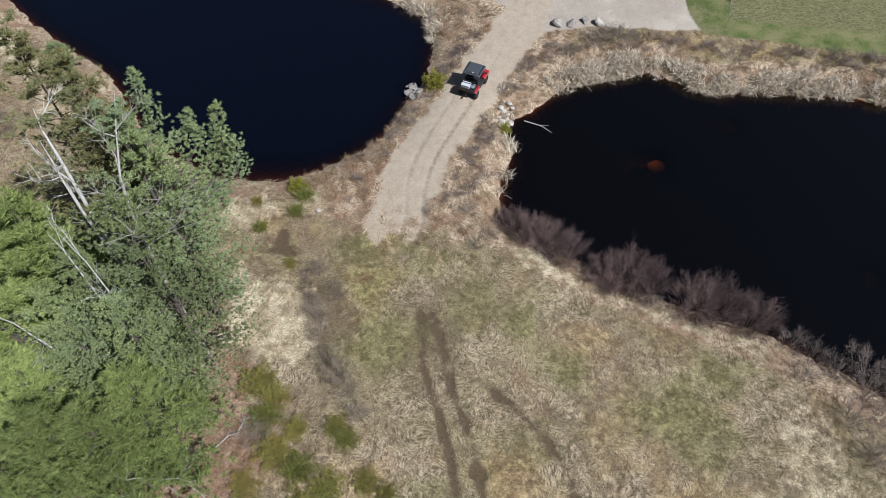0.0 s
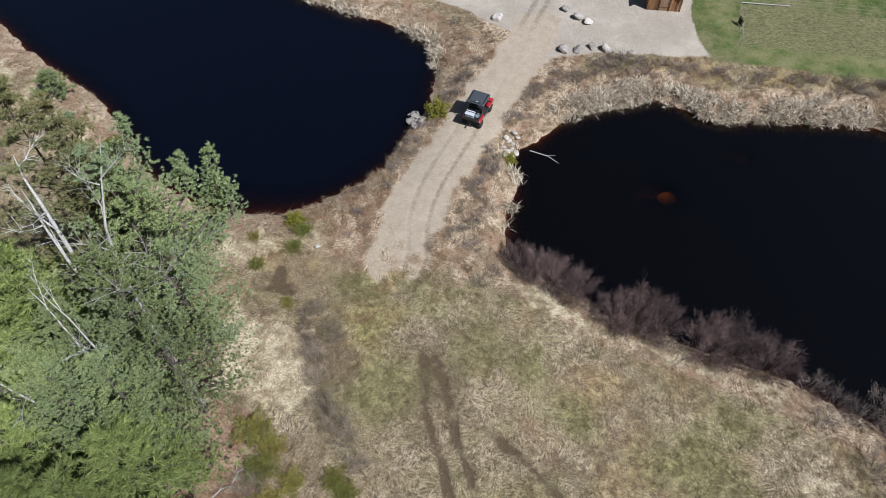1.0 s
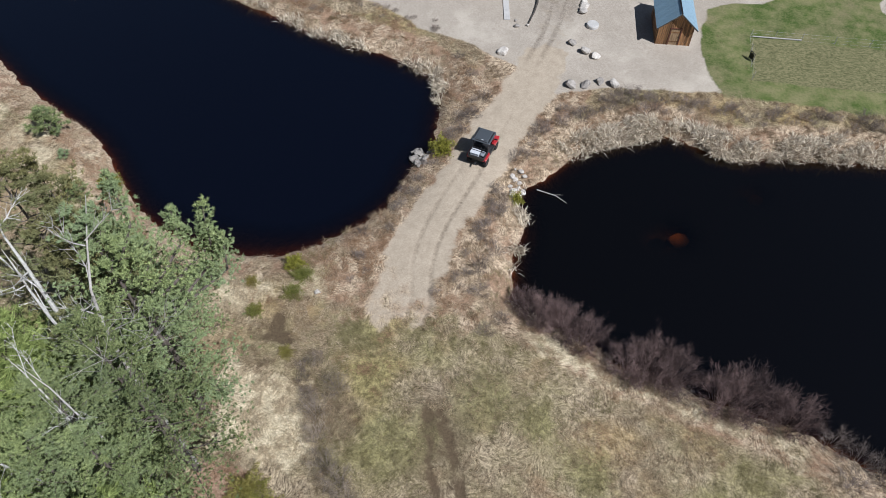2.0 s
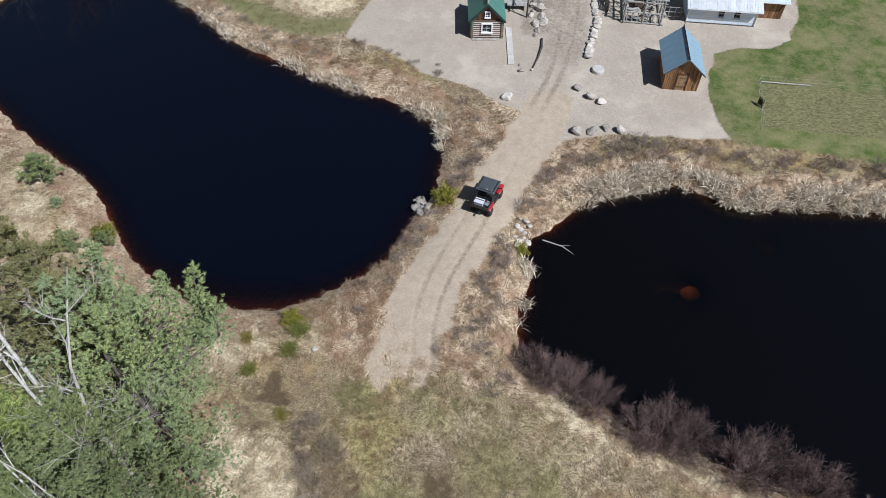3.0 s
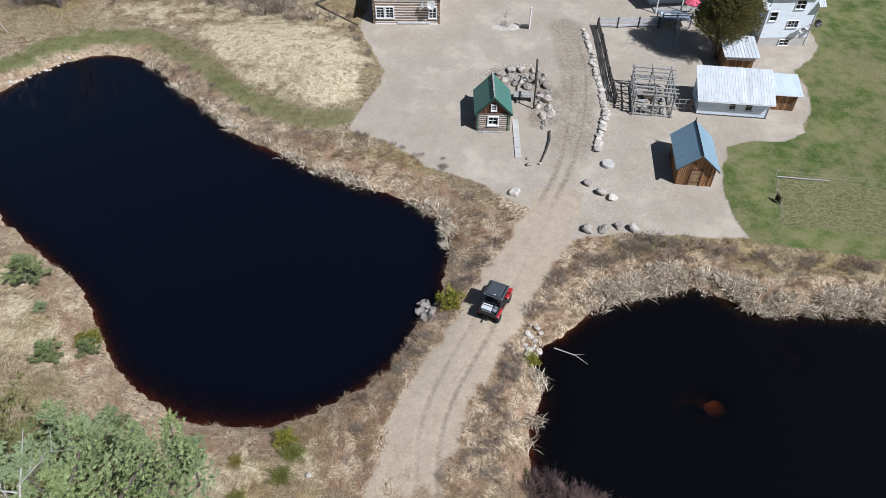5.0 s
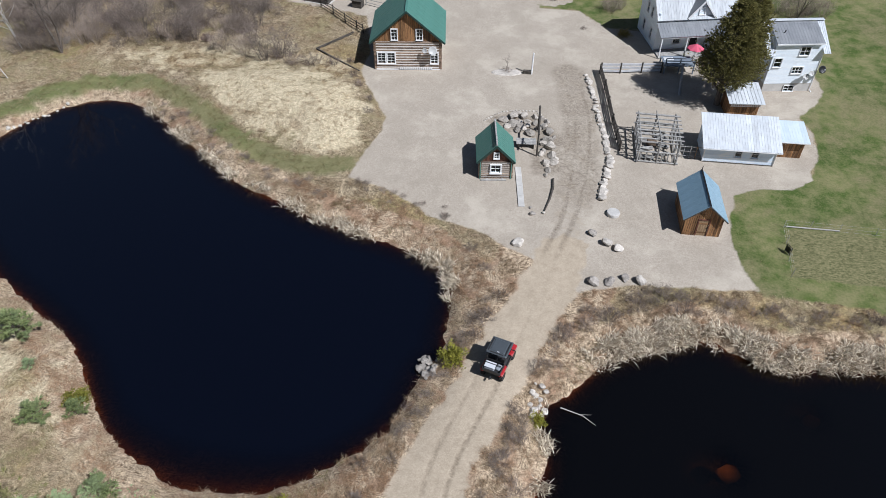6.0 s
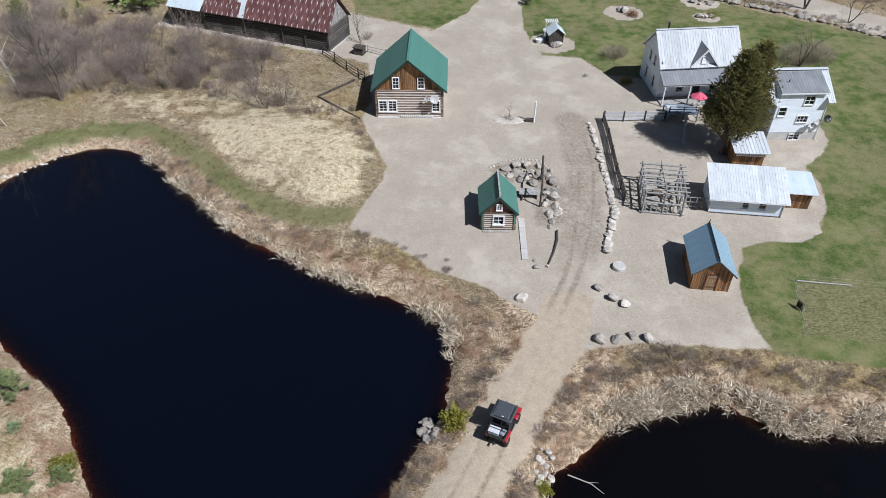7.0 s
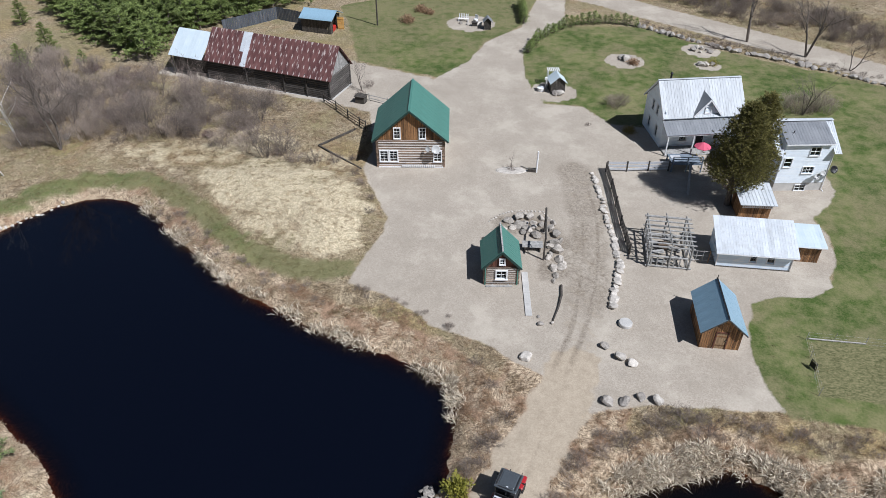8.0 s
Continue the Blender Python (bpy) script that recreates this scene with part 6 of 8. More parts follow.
for (ax, ay), (bx, by) in (((0, 0), (6.2, 7.5)), ((6.2, 7.5), (12.0, 5.6))):
    d = Vector((bx - ax, by - ay, 0))
    n = int(d.length / 0.3)
    deg = math.degrees(math.atan2(d.y, d.x))
    me = Geo().box((0.14, 0, 1.05), (0.27, 0.04, 2.1), None, 0.006).mesh("board", FENCE_BLUE)
    for k in range(n):
        ob = part("board", me, None, dark_fence)
        ob.matrix_basis = turn_z(deg, ax + d.x * k / n, ay + d.y * k / n, dice.uniform(-0.05, 0.03))

# ---- utility vehicle on the dam road ----
RED_PAINT = plain("red_body_paint", (0.36, 0.022, 0.028), 0.35)
BLACK_PLASTIC = plain("black_plastic", (0.022, 0.022, 0.024), 0.55)
ROOF_PLASTIC = plain("charcoal_roof_plastic", (0.065, 0.075, 0.085), 0.45)
RUBBER = plain("tyre_rubber", (0.018, 0.018, 0.018), 0.85)
GREY_BOX = plain("pale_grey_plastic", (0.55, 0.57, 0.60), 0.5)


def utility_vehicle(x, y, turn):
    top = thing("utility_vehicle", turn_z(turn, x, y, gz(x, y) + 0.02), "red and black off-road utility vehicle with a charcoal roof", "vehicle")
    body = part("body", Geo().box((0, 0.1, 0.62), (1.35, 2.7, 0.3), None, 0.06).box((0, 0.35, 0.5), (1.45, 1.2, 0.2), None, 0.05).box((0, -1.05, 0.82), (1.4, 0.3, 0.3), None, 0.05), BLACK_PLASTIC, top)
    hood = Geo().prism([(-0.62, 0.75, 0.75), (-0.62, 1.55, 0.72), (-0.62, 1.5, 0.95), (-0.62, 0.8, 1.15)], (1.24, 0, 0))
    part("hood", hood, RED_PAINT, top, "red sloping hood")
    for sx in (-1, 1):
        for yy, ln in ((1.05, 1.05), (-0.95, 0.95)):
            part("fender", Geo().box((sx * 0.66, yy, 0.9), (0.3, ln, 0.1), None, 0.04).box((sx * 0.78, yy, 0.8), (0.06, ln * 0.9, 0.22), None, 0.02), RED_PAINT, top, "red fender")
        part("side_panel", Geo().box((sx * 0.74, 0.15, 0.62), (0.05, 0.9, 0.3), None, 0.02), BLACK_PLASTIC, top)
        part("headlight", Geo().box((sx * 0.45, 1.56, 0.82), (0.26, 0.06, 0.12), None, 0.03), GREY_BOX, top, "clear headlight")
        part("tail_light", Geo().box((sx * 0.62, -1.46, 0.85), (0.12, 0.04, 0.1), None, 0.01), RED_PAINT, top, "red tail light")
        cage = Geo().tube((sx * 0.66, 0.85, 1.1), (sx * 0.6, 0.45, 1.84), 0.03, 0.03, 8).tube((sx * 0.6, 0.45, 1.84), (sx * 0.6, -0.5, 1.86), 0.03, 0.03, 8).tube((sx * 0.6, -0.5, 1.86), (sx * 0.68, -0.75, 0.9), 0.03, 0.03, 8)
        part("roll_cage", cage, BLACK_PLASTIC, top, "black tubular roll cage")
        part("seat", Geo().box((sx * 0.33, -0.1, 0.85), (0.55, 0.5, 0.14), None, 0.05).box((sx * 0.33, -0.38, 1.15), (0.55, 0.12, 0.55), None, 0.05), BLACK_PLASTIC, top)
        part("mirror", Geo().box((sx * 0.86, 0.62, 1.42), (0.2, 0.05, 0.14), None, 0.02).tube((sx * 0.64, 0.6, 1.4), (sx * 0.8, 0.62, 1.42), 0.015, 0.015, 6), BLACK_PLASTIC, top)
    roof = part("roof", Geo().box((0, 0.1, 1.93), (1.52, 1.5, 0.1), None, 0.045).box((0, 0.12, 1.99), (1.02, 1.05, 0.06), None, 0.03), ROOF_PLASTIC, top, "charcoal moulded roof panel")
    part("roof_rib", Geo().box((-0.62, 0.1, 2.0), (0.1, 1.2, 0.05), None, 0.02).box((0.62, 0.1, 2.0), (0.1, 1.2, 0.05), None, 0.02).box((0, -0.54, 1.99), (1.0, 0.08, 0.05), None, 0.02), BLACK_PLASTIC, roof)
    part("roof_emblem", Geo().box((0.08, -0.42, 2.024), (0.16, 0.07, 0.012), None, 0.004), GREY_BOX, roof, "small pale plate on the roof")
    shield = part("windshield", Geo().prism([(-0.58, 0.84, 1.15), (0.58, 0.84, 1.15), (0.56, 0.5, 1.8), (-0.56, 0.5, 1.8)], (0, 0.01, 0.012)), GLASS, top)
    shield.visible_shadow = False
    part("steering_wheel", Geo().tube((-0.33, 0.42, 1.12), (-0.33, 0.4, 1.16), 0.17, 0.17, 14), BLACK_PLASTIC, top)
    bed = part("cargo_bed", Geo().box((0, -1.02, 0.93), (1.3, 0.95, 0.06)).box((-0.64, -1.02, 1.06), (0.06, 0.95, 0.28), None, 0.015).box((0.64, -1.02, 1.06), (0.06, 0.95, 0.28), None, 0.015).box((0, -0.57, 1.06), (1.3, 0.05, 0.28), None, 0.015), BLACK_PLASTIC, top)
    part("tailgate", Geo().box((0, -1.49, 1.05), (1.26, 0.06, 0.26), None, 0.02), BLACK_PLASTIC, bed)
    part("rear_bar", Geo().tube((-0.66, -1.0, 1.32), (0.66, -1.0, 1.32), 0.025, 0.025, 8).tube((-0.66, -1.0, 1.1), (-0.66, -1.0, 1.32), 0.025, 0.025, 8).tube((0.66, -1.0, 1.1), (0.66, -1.0, 1.32), 0.025, 0.025, 8), BLACK_PLASTIC, bed)
    part("bumper", Geo().tube((-0.55, 1.68, 0.62), (0.55, 1.68, 0.62), 0.035, 0.035, 8).tube((-0.4, 1.6, 0.62), (-0.4, 1.72, 0.85), 0.03, 0.03, 8).tube((0.4, 1.6, 0.62), (0.4, 1.72, 0.85), 0.03, 0.03, 8), BLACK_PLASTIC, top)
    part("hitch", Geo().box((0, -1.6, 0.5), (0.1, 0.3, 0.08), None, 0.01), BLACK_PLASTIC, top)
    for sx in (-1, 1):
        for yy in (1.05, -0.98):
            g, n = Geo(), 22
            prof = [(-0.13, 0.2), (-0.14, 0.3), (-0.1, 0.335), (0.1, 0.335), (0.14, 0.3), (0.13, 0.2)]
            pts = [(sx * 0.68 + a, yy + r * math.cos(2 * math.pi * i / n), 0.33 + r * math.sin(2 * math.pi * i / n)) for i in range(n) for a, r in prof]
            g.add(pts, [(6 * i + j, 6 * i + (j + 1) % 6, 6 * ((i + 1) % n) + (j + 1) % 6, 6 * ((i + 1) % n) + j) for i in range(n) for j in range(6)])
            for i in range(n):
                a = 2 * math.pi * i / n
                g.box((0, 0, 0), (0.25, 0.04, 0.03), Matrix.Translation((sx * 0.68, yy + 0.34 * math.cos(a), 0.33 + 0.34 * math.sin(a))) @ Euler((a - math.pi / 2, 0, 0)).to_matrix().to_4x4())
            wheel = part("wheel", g, RUBBER, top)
            part("rim", Geo().tube((sx * 0.62, yy, 0.33), (sx * 0.8, yy, 0.33), 0.2, 0.17, 14), DARK_IRON, wheel)
    return top


ride = utility_vehicle(-4.45, 44.75, -15.0)
bpy.context.view_layer.update()
p = on(ride, -0.2, -1.08, 0.97)
single("cargo_box", Geo().box((0, 0, 0.14), (0.72, 0.5, 0.26), None, 0.03).box((0, 0, 0.29), (0.76, 0.54, 0.05), None, 0.02), GREY_BOX, turn_z(-14, p.x, p.y, p.z), "pale grey cooler box in the cargo bed", "box")
p = on(ride, 0.38, -0.95, 0.97)
single("cargo_bag", Geo().box((0, 0, 0.11), (0.34, 0.5, 0.2), None, 0.06), plain("grey_cloth", (0.24, 0.26, 0.29), 0.9), turn_z(-24, p.x, p.y, p.z), "grey cloth bag in the cargo bed", "bag")


# ---- boulders round the drive ----
for x, y, s, ms, label in ((1.9, 59.7, 0.48, STONES, "rounded grey boulder beside the drive"), (3.0, 58.8, 0.62, PALES, "large pale boulder beside the drive"),
                           (4.0, 58.3, 0.46, PALES, "low pale boulder beside the drive"), (2.0, 54.0, 0.62, STONES, "tall grey boulder at the yard's edge"), (3.3, 54.2, 0.55, STONES, "dark-sided grey boulder at the yard's edge"),
                           (4.5, 54.9, 0.5, STONES, "leaning dark boulder at the yard's edge"), (5.7, 54.9, 0.6, PALES, "pale boulder at the yard's edge"), (-4.2, 57.4, 0.55, PALES, "pale boulder by the road mouth"),
                           (-3.3, 61.5, 0.33, STONES, "small tan boulder on the gravel"), (-2.4, 61.8, 0.25, PALES, "small pale stone on the gravel"), (-3.6, 62.4, 0.2, STONES, "small stone on the gravel")):
    put_stone(x, y, s, label, "yard boulders", ms, 0.6 if "flat" in label else 0.95)
ROW = [(0.7, 86.8), (1.6, 82.6), (2.1, 78.0), (2.8, 74.7), (3.3, 70.1), (2.9, 68.0), (2.6, 65.2), (2.4, 64.3)]


def along_line(pts, gap, jitter=0.1):
    out = []
    for (ax, ay), (bx, by) in zip(pts, pts[1:]):
        n = max(1, round(math.hypot(bx - ax, by - ay) / gap))
        out += [(ax + (bx - ax) * k / n + dice.uniform(-jitter, jitter), ay + (by - ay) * k / n + dice.uniform(-jitter, jitter)) for k in range(n)]
    return out


for x, y in along_line(ROW, 0.56):
    put_stone(x, y, dice.uniform(0.28, 0.44) * (1.3 if y < 74 else 0.95), "pale stone in the row edging the drive", "drive edging stones", PALES, 0.8, name="edging_stone")
for x, y in along_line([(-9.4, 75.6), (-8.4, 77.0), (-7.6, 77.6), (-6.0, 78.2), (-4.2, 78.2), (-2.9, 76.4)], 0.36, 0.04):
    put_stone(x, y, dice.uniform(0.11, 0.16), "small white stone in the garden ring", "ring stones", PALES, 0.8, name="edging_stone")
GARDEN = [(-6.5, 76.7, 0.62), (-5.4, 76.9, 0.6), (-6.4, 75.3, 0.7), (-5.5, 74.7, 0.62), (-4.6, 73.9, 0.6), (-5.0, 76.0, 0.45), (-3.2, 75.3, 0.5), (-2.7, 74.4, 0.55), (-2.8, 73.1, 0.62), (-3.2, 72.3, 0.45),
          (-2.4, 71.7, 0.6), (-2.2, 70.5, 0.55), (-2.0, 69.4, 0.5), (-2.8, 69.3, 0.5), (-7.4, 75.9, 0.55), (-7.9, 74.5, 0.5), (-3.0, 76.3, 0.4), (-4.3, 77.0, 0.45), (-2.2, 73.5, 0.4), (-3.3, 70.6, 0.4), (-2.4, 68.1, 0.4)]
GARDEN += [(-5.9, 74.2, 0.45), (-4.9, 75.2, 0.4), (-7.0, 74.9, 0.4), (-4.2, 75.9, 0.42), (-3.6, 76.8, 0.35), (-6.0, 77.4, 0.35), (-2.5, 72.5, 0.42), (-1.9, 70.0, 0.36), (-3.0, 71.2, 0.4), (-2.6, 68.8, 0.3), (-8.9, 71.2, 0.35), (-9.4, 72.6, 0.4), (-5.8, 75.9, 0.4), (-3.9, 74.8, 0.42), (-2.6, 67.3, 0.3)]
for x, y, s in GARDEN:
    put_stone(x, y, s * 1.02, "rough grey-tan boulder in the rock garden", "rock garden boulders", GARDEN_STONES, 0.95)
for k in range(22):
    x, y = -9.5 + dice.uniform(-0.7, 0.7), 44.6 + dice.uniform(-1.5, 0.7)
    put_stone(x, y, dice.uniform(0.18, 0.42), "grey stone in the shore pile", "shore stones", STONES, 0.9, name="shore_stone", z=max(gz(x, y), -1.5))
for k in range(20):
    x, y = -1.3 + dice.uniform(-0.7, 0.8), 42.8 + dice.uniform(-1.7, 1.2)
    put_stone(x, y, dice.uniform(0.15, 0.38), "pale stone in the shore pile", "shore stones", PALES, 0.9, name="shore_stone", z=max(gz(x, y), -1.65))
for k in range(14):
    x, y = -58.3 + 0.28 * k + dice.uniform(-0.3, 0.2), 67.6 + 0.4 * k + dice.uniform(-0.2, 0.2)
    put_stone(x, y, dice.uniform(0.15, 0.32), "grey stone on the pond's edge", "shore stones", PALES, 0.9, name="shore_stone")
for x, y, s, clear in SUNKEN:
    put_stone(x, y, s, "brown boulder lying under the dark water", "sunken boulders", [stone_mesh("sunken_stone", worn("algae_stone", (0.16, 0.12, 0.065), (0.34, 0.27, 0.16), 0.9), 91)], 0.6, z=EAST_LEVEL - 0.75 * s - 0.15)
put_stone(-13.9, 29.8, 0.3, "small pale boulder in the grass", "", PALES, 0.9)
for x, y, s in ((-61.4, 84.4, 0.7), (33.2, 70.2, 0.4)):
    put_stone(x, y, s, "grey boulder in rough grass", "", STONES, 0.9)
for x, y in along_line([(7.8, 134.4), (13.6, 130.6), (21.4, 126.0), (29.1, 122.9), (34.5, 120.0), (44.0, 115.0)], 0.95, 0.25):
    put_stone(x, y, dice.uniform(0.4, 0.8), "dark grey boulder in the roadside stone row", "roadside stones", STONES, 0.85)
for (x, y, r), n in zip(BEDS[1:], (4, 6, 3, 3, 4, 2)):
    for k in range(n):
        put_stone(x + dice.uniform(-0.5, 0.5) * r, y + dice.uniform(-0.3, 0.5) * r, dice.uniform(0.3, 0.65) * (1 if k else 1.3), "grey-white boulder in a gravel bed on the lawn", "lawn bed boulders", STONES if k % 2 else PALES, 1.1)


# ---- fences ----
def rail_fence(points, rails, height, mat, label, group="", post_r=0.07, rail_r=0.05, flat=False, tilt=0.0, name="rail_fence", post_mat=None):
    x0, y0 = points[0]
    top = thing(name, Matrix.Translation((x0, y0, gz(x0, y0))), label, "fence", group)
    pts = [Vector((x - x0, y - y0, gz(x, y) - gz(x0, y0))) for x, y in points]
    for p in pts:
        part("post", Geo().tube(p - Vector((0, 0, 0.2)), p + Vector((tilt, 0, height + 0.12)), post_r, post_r * 0.9, 7), post_mat or mat, top)
    for p, q in zip(pts, pts[1:]):
        for k in range(rails):
            h = Vector((tilt * 0.8, 0.0, height * (k + 0.75) / rails))
            j = Vector((0, 0, dice.uniform(-0.05, 0.05)))
            if flat:
                strip(top, "rail", p + h + j, q + h - j, mat, 0.06, 0.24)
            else:
                part("rail", Geo().tube(p + h + j, q + h - j, rail_r, rail_r * 0.8, 7), mat, top)
    return top


rail_fence([(2.2, 87.4), (2.75, 84.0), (3.15, 80.6), (3.55, 77.2), (3.95, 74.5), (4.25, 72.6)], 4, 1.1, TIMBER_DARK, "dark weathered rail fence beside the drive", "", 0.1, 0.075)
rail_fence([(2.3, 87.6), (4.45, 87.9), (6.8, 88.4), (9.0, 88.8)], 3, 1.15, PALE_BOARD, "silver-grey board fence at the house yard", "", 0.1, flat=True, post_mat=TIMBER_DARK)
rail_fence([(-34.0, 99.0), (-31.8, 97.2), (-29.6, 95.0), (-27.6, 93.2), (-26.6, 92.4)], 3, 1.15, TIMBER_DARK, "dark rail fence running down from the barn", "", 0.08, 0.05)
rail_fence([(-28.3, 100.5), (-25.6, 99.6), (-23.8, 99.0)], 2, 0.9, TIMBER_GREY, "short grey rail fence behind the log cabin", "", 0.07, 0.05)
kerb = thing("bed_edging", Matrix.Translation((-31.0, 87.4, gz(-31, 87.4))), "dark timber edging of a bare garden bed", "edging")
for p, q in (((0, 0, 0.1), (3.4, -2.2, 0.0)), ((3.4, -2.2, 0.0), (6.3, -4.1, -0.05)), ((0, 0, 0.1), (3.2, 4.8, 0.1))):
    strip(kerb, "timber", p, q, TIMBER_DARK, 0.16, 0.26)
wire = thing("wire_fence", Matrix.Translation((18.0, 63.4, gz(18, 63.4))), "sagging wire fence with thin posts round the garden plot", "fence")
for x, y in ((0, 0), (2.2, 0.3), (4.6, 0.3), (7.5, 0.2), (10.5, 0.2), (-0.15, -2.1), (-0.3, -4.2), (-0.4, -6.0)):
    part("post", Geo().tube((x, y, -0.2), (x + dice.uniform(-0.05, 0.05), y + dice.uniform(-0.05, 0.05), 0.85), 0.022, 0.018, 6), TIMBER_GREY, wire)
for zz in (0.1, 0.45, 0.8):
    part("strand", Geo().tube((0, 0, zz), (12.0, 0.25, zz), 0.004, 0.004, 4), DISH_GREY, wire)
    part("strand", Geo().tube((0, 0, zz), (-0.4, -6.0, zz), 0.004, 0.004, 4), DISH_GREY, wire)
part("bottom_rail", Geo().tube((0.2, 0.1, 0.07), (4.6, 0.25, 0.08), 0.06, 0.05, 7), DEADWOOD, wire, "bleached pole lying along the fence")
gate = thing("small_gate", turn_z(-62, 17.6, 60.4, gz(17.6, 60.4)), "small black framed gate standing ajar", "gate")
for p, q in (((0, 0, 0.02), (0, 0, 0.75)), ((0.6, 0, 0.02), (0.6, 0, 0.75)), ((0, 0, 0.75), (0.6, 0, 0.75)), ((0, 0, 0.1), (0.6, 0, 0.1)), ((0.3, 0, 0.1), (0.3, 0, 0.75))):
    part("bar", Geo().tube(p, q, 0.035, 0.035, 6), DARK_IRON, gate)
part("leaf", Geo().box((0.3, -0.04, 0.42), (0.5, 0.02, 0.5), None, 0.006), DARK_IRON, gate)

# ---- things on the yard ----
arch = thing("timber_gateway", Matrix.Translation((-3.85, 74.6, gz(-3.85, 74.6))), "tall dark timber gateway frame at the rock garden", "gateway")
for yy in (0.0, -4.3):
    part("post", Geo().tube((0.2 if yy else 0, yy, -0.2), (0.2 if yy else 0.0, yy, 2.75), 0.09, 0.08, 8), TIMBER_DARK, arch)
    part("brace", Geo().tube((0.2 if yy else 0, yy + (0.75 if yy else -0.75), 2.6), (0.2 if yy else 0.0, yy, 1.9), 0.045, 0.045, 6), TIMBER_DARK, arch)
part("beam", Geo().tube((-0.02, 0.35, 2.7), (0.22, -4.65, 2.7), 0.1, 0.09, 8), TIMBER_DARK, arch)
bench = thing("plank_table", turn_z(6, -5.7, 71.2, gz(-5.5, 71.5)), "weathered pale grey plank table beside the rocks", "table")
for k in range(4):
    part("plank", Geo().box((0.95, 0.14 + 0.26 * k, 0.55), (1.95, 0.24, 0.06), None, 0.01), TIMBER_GREY, bench)
for xx in (0.25, 1.65):
    part("trestle", Geo().box((xx, 0.5, 0.25), (0.12, 0.95, 0.52), None, 0.01), TIMBER_DARK, bench)
planks = thing("plank_walk", turn_z(-81.5, -5.25, 68.15, gz(-5, 66)), "pale plank walkway laid on the gravel", "walkway")
for k in range(4):
    part("plank", Geo().box((0.72 + 1.47 * k, 0.0, 0.05), (1.44, 0.56, 0.09), None, 0.012), CONCRETE, planks)
logs = thing("edge_log", Matrix.Translation((-1.85, 66.8, gz(-1.8, 65))), "dark weathered log lying beside the drive", "log")
part("log", Geo().tube((0, 0, 0.1), (0.06, -1.3, 0.1), 0.11, 0.12, 9).tube((0.06, -1.3, 0.1), (-0.14, -3.0, 0.09), 0.12, 0.09, 9).tube((-0.14, -3.0, 0.09), (-0.5, -4.7, 0.08), 0.09, 0.06, 9), TIMBER_DARK, logs)
mast = thing("marker_pole", Matrix.Translation((-5.4, 86.0, gz(-5.4, 86))), "white painted pole with a dark base box", "pole")
part("pole", Geo().tube((0, 0, -0.1), (0.05, 0, 2.6), 0.1, 0.09, 10), WHITE_PAINT, mast)
part("base_box", Geo().box((-0.5, 0.05, 0.2), (0.9, 0.35, 0.4), None, 0.03), TIMBER_DARK, mast)
slab = single("stone_slab", Geo().tube((0, 0, -0.1), (0, 0, 0.1), 1.9, 1.6, 18), STONE_PALE, turn_z(8, -8.2, 85.85, gz(-8.2, 85.8)) @ Matrix.Diagonal((1, 0.42, 1, 1)), "pale gravel-topped low planting island", "planter")

# raised deck in the cedar's shade
deck = thing("raised_deck", turn_z(8, 9.3, 88.6, -0.3), "blue-grey painted deck with railing in the tree's shade", "deck")
DECK_PAINT = worn("blue_grey_paint", (0.13, 0.16, 0.20), (0.24, 0.28, 0.33), 0.7)
for k in range(10):
    part("deck_board", Geo().box((1.6, 0.1 + 0.24 * k, 1.0), (3.3, 0.22, 0.05), None, 0.006), DECK_PAINT, deck)
for xx in (0.0, 1.6, 3.2):
    part("post", Geo().box((xx, 0.0, 0.85), (0.12, 0.12, 2.1), None, 0.01), DECK_PAINT, deck)
    part("post", Geo().box((xx, 2.3, 0.45), (0.12, 0.12, 1.0), None, 0.01), DECK_PAINT, deck)
for zz in (1.35, 1.65, 1.95):
    part("railing", Geo().box((1.6, -0.02, zz), (3.3, 0.05, 0.1), None, 0.01), DECK_PAINT, deck)
part("prop", Geo().tube((1.9, -0.2, 1.3), (0.8, -4.6, -0.05), 0.13, 0.16, 8), DEADWOOD, deck, "grey leaning trunk")
single("storage_box", Geo().box((0, 0, 0.35), (1.1, 0.6, 0.7), None, 0.04).box((0, 0, 0.73), (1.15, 0.65, 0.07), None, 0.02), PALE_BOARD, turn_z(8, 9.75, 90.3, -0.3 + 1.03 - 0.7), "pale storage box beside the deck", "box")
shade = thing("parasol", Matrix.Translation((12.65, 91.5, -0.05)), "pink garden parasol on the porch", "parasol")
PINK = plain("pink_cloth", (0.62, 0.10, 0.17), 0.8)
g = Geo()
ring = [(0.95 * math.cos(2 * math.pi * k / 8), 0.95 * math.sin(2 * math.pi * k / 8), 1.75) for k in range(8)]
g.add([(0, 0, 2.3)] + ring + [(0, 0, 2.26)] + [(x * 0.99, y * 0.99, z - 0.05) for x, y, z in ring], [(0, 1 + k, 1 + (k + 1) % 8) for k in range(8)] + [(9, 10 + (k + 1) % 8, 10 + k) for k in range(8)] + [(1 + k, 10 + k, 10 + (k + 1) % 8, 1 + (k + 1) % 8) for k in range(8)])
part("canopy", g, PINK, shade)
part("pole", Geo().tube((0, 0, 0), (0, 0, 2.35), 0.025, 0.02, 8), WHITE_PAINT, shade)
part("foot", Geo().tube((0, 0, -0.02), (0, 0, 0.08), 0.28, 0.25, 14), DARK_IRON, shade)


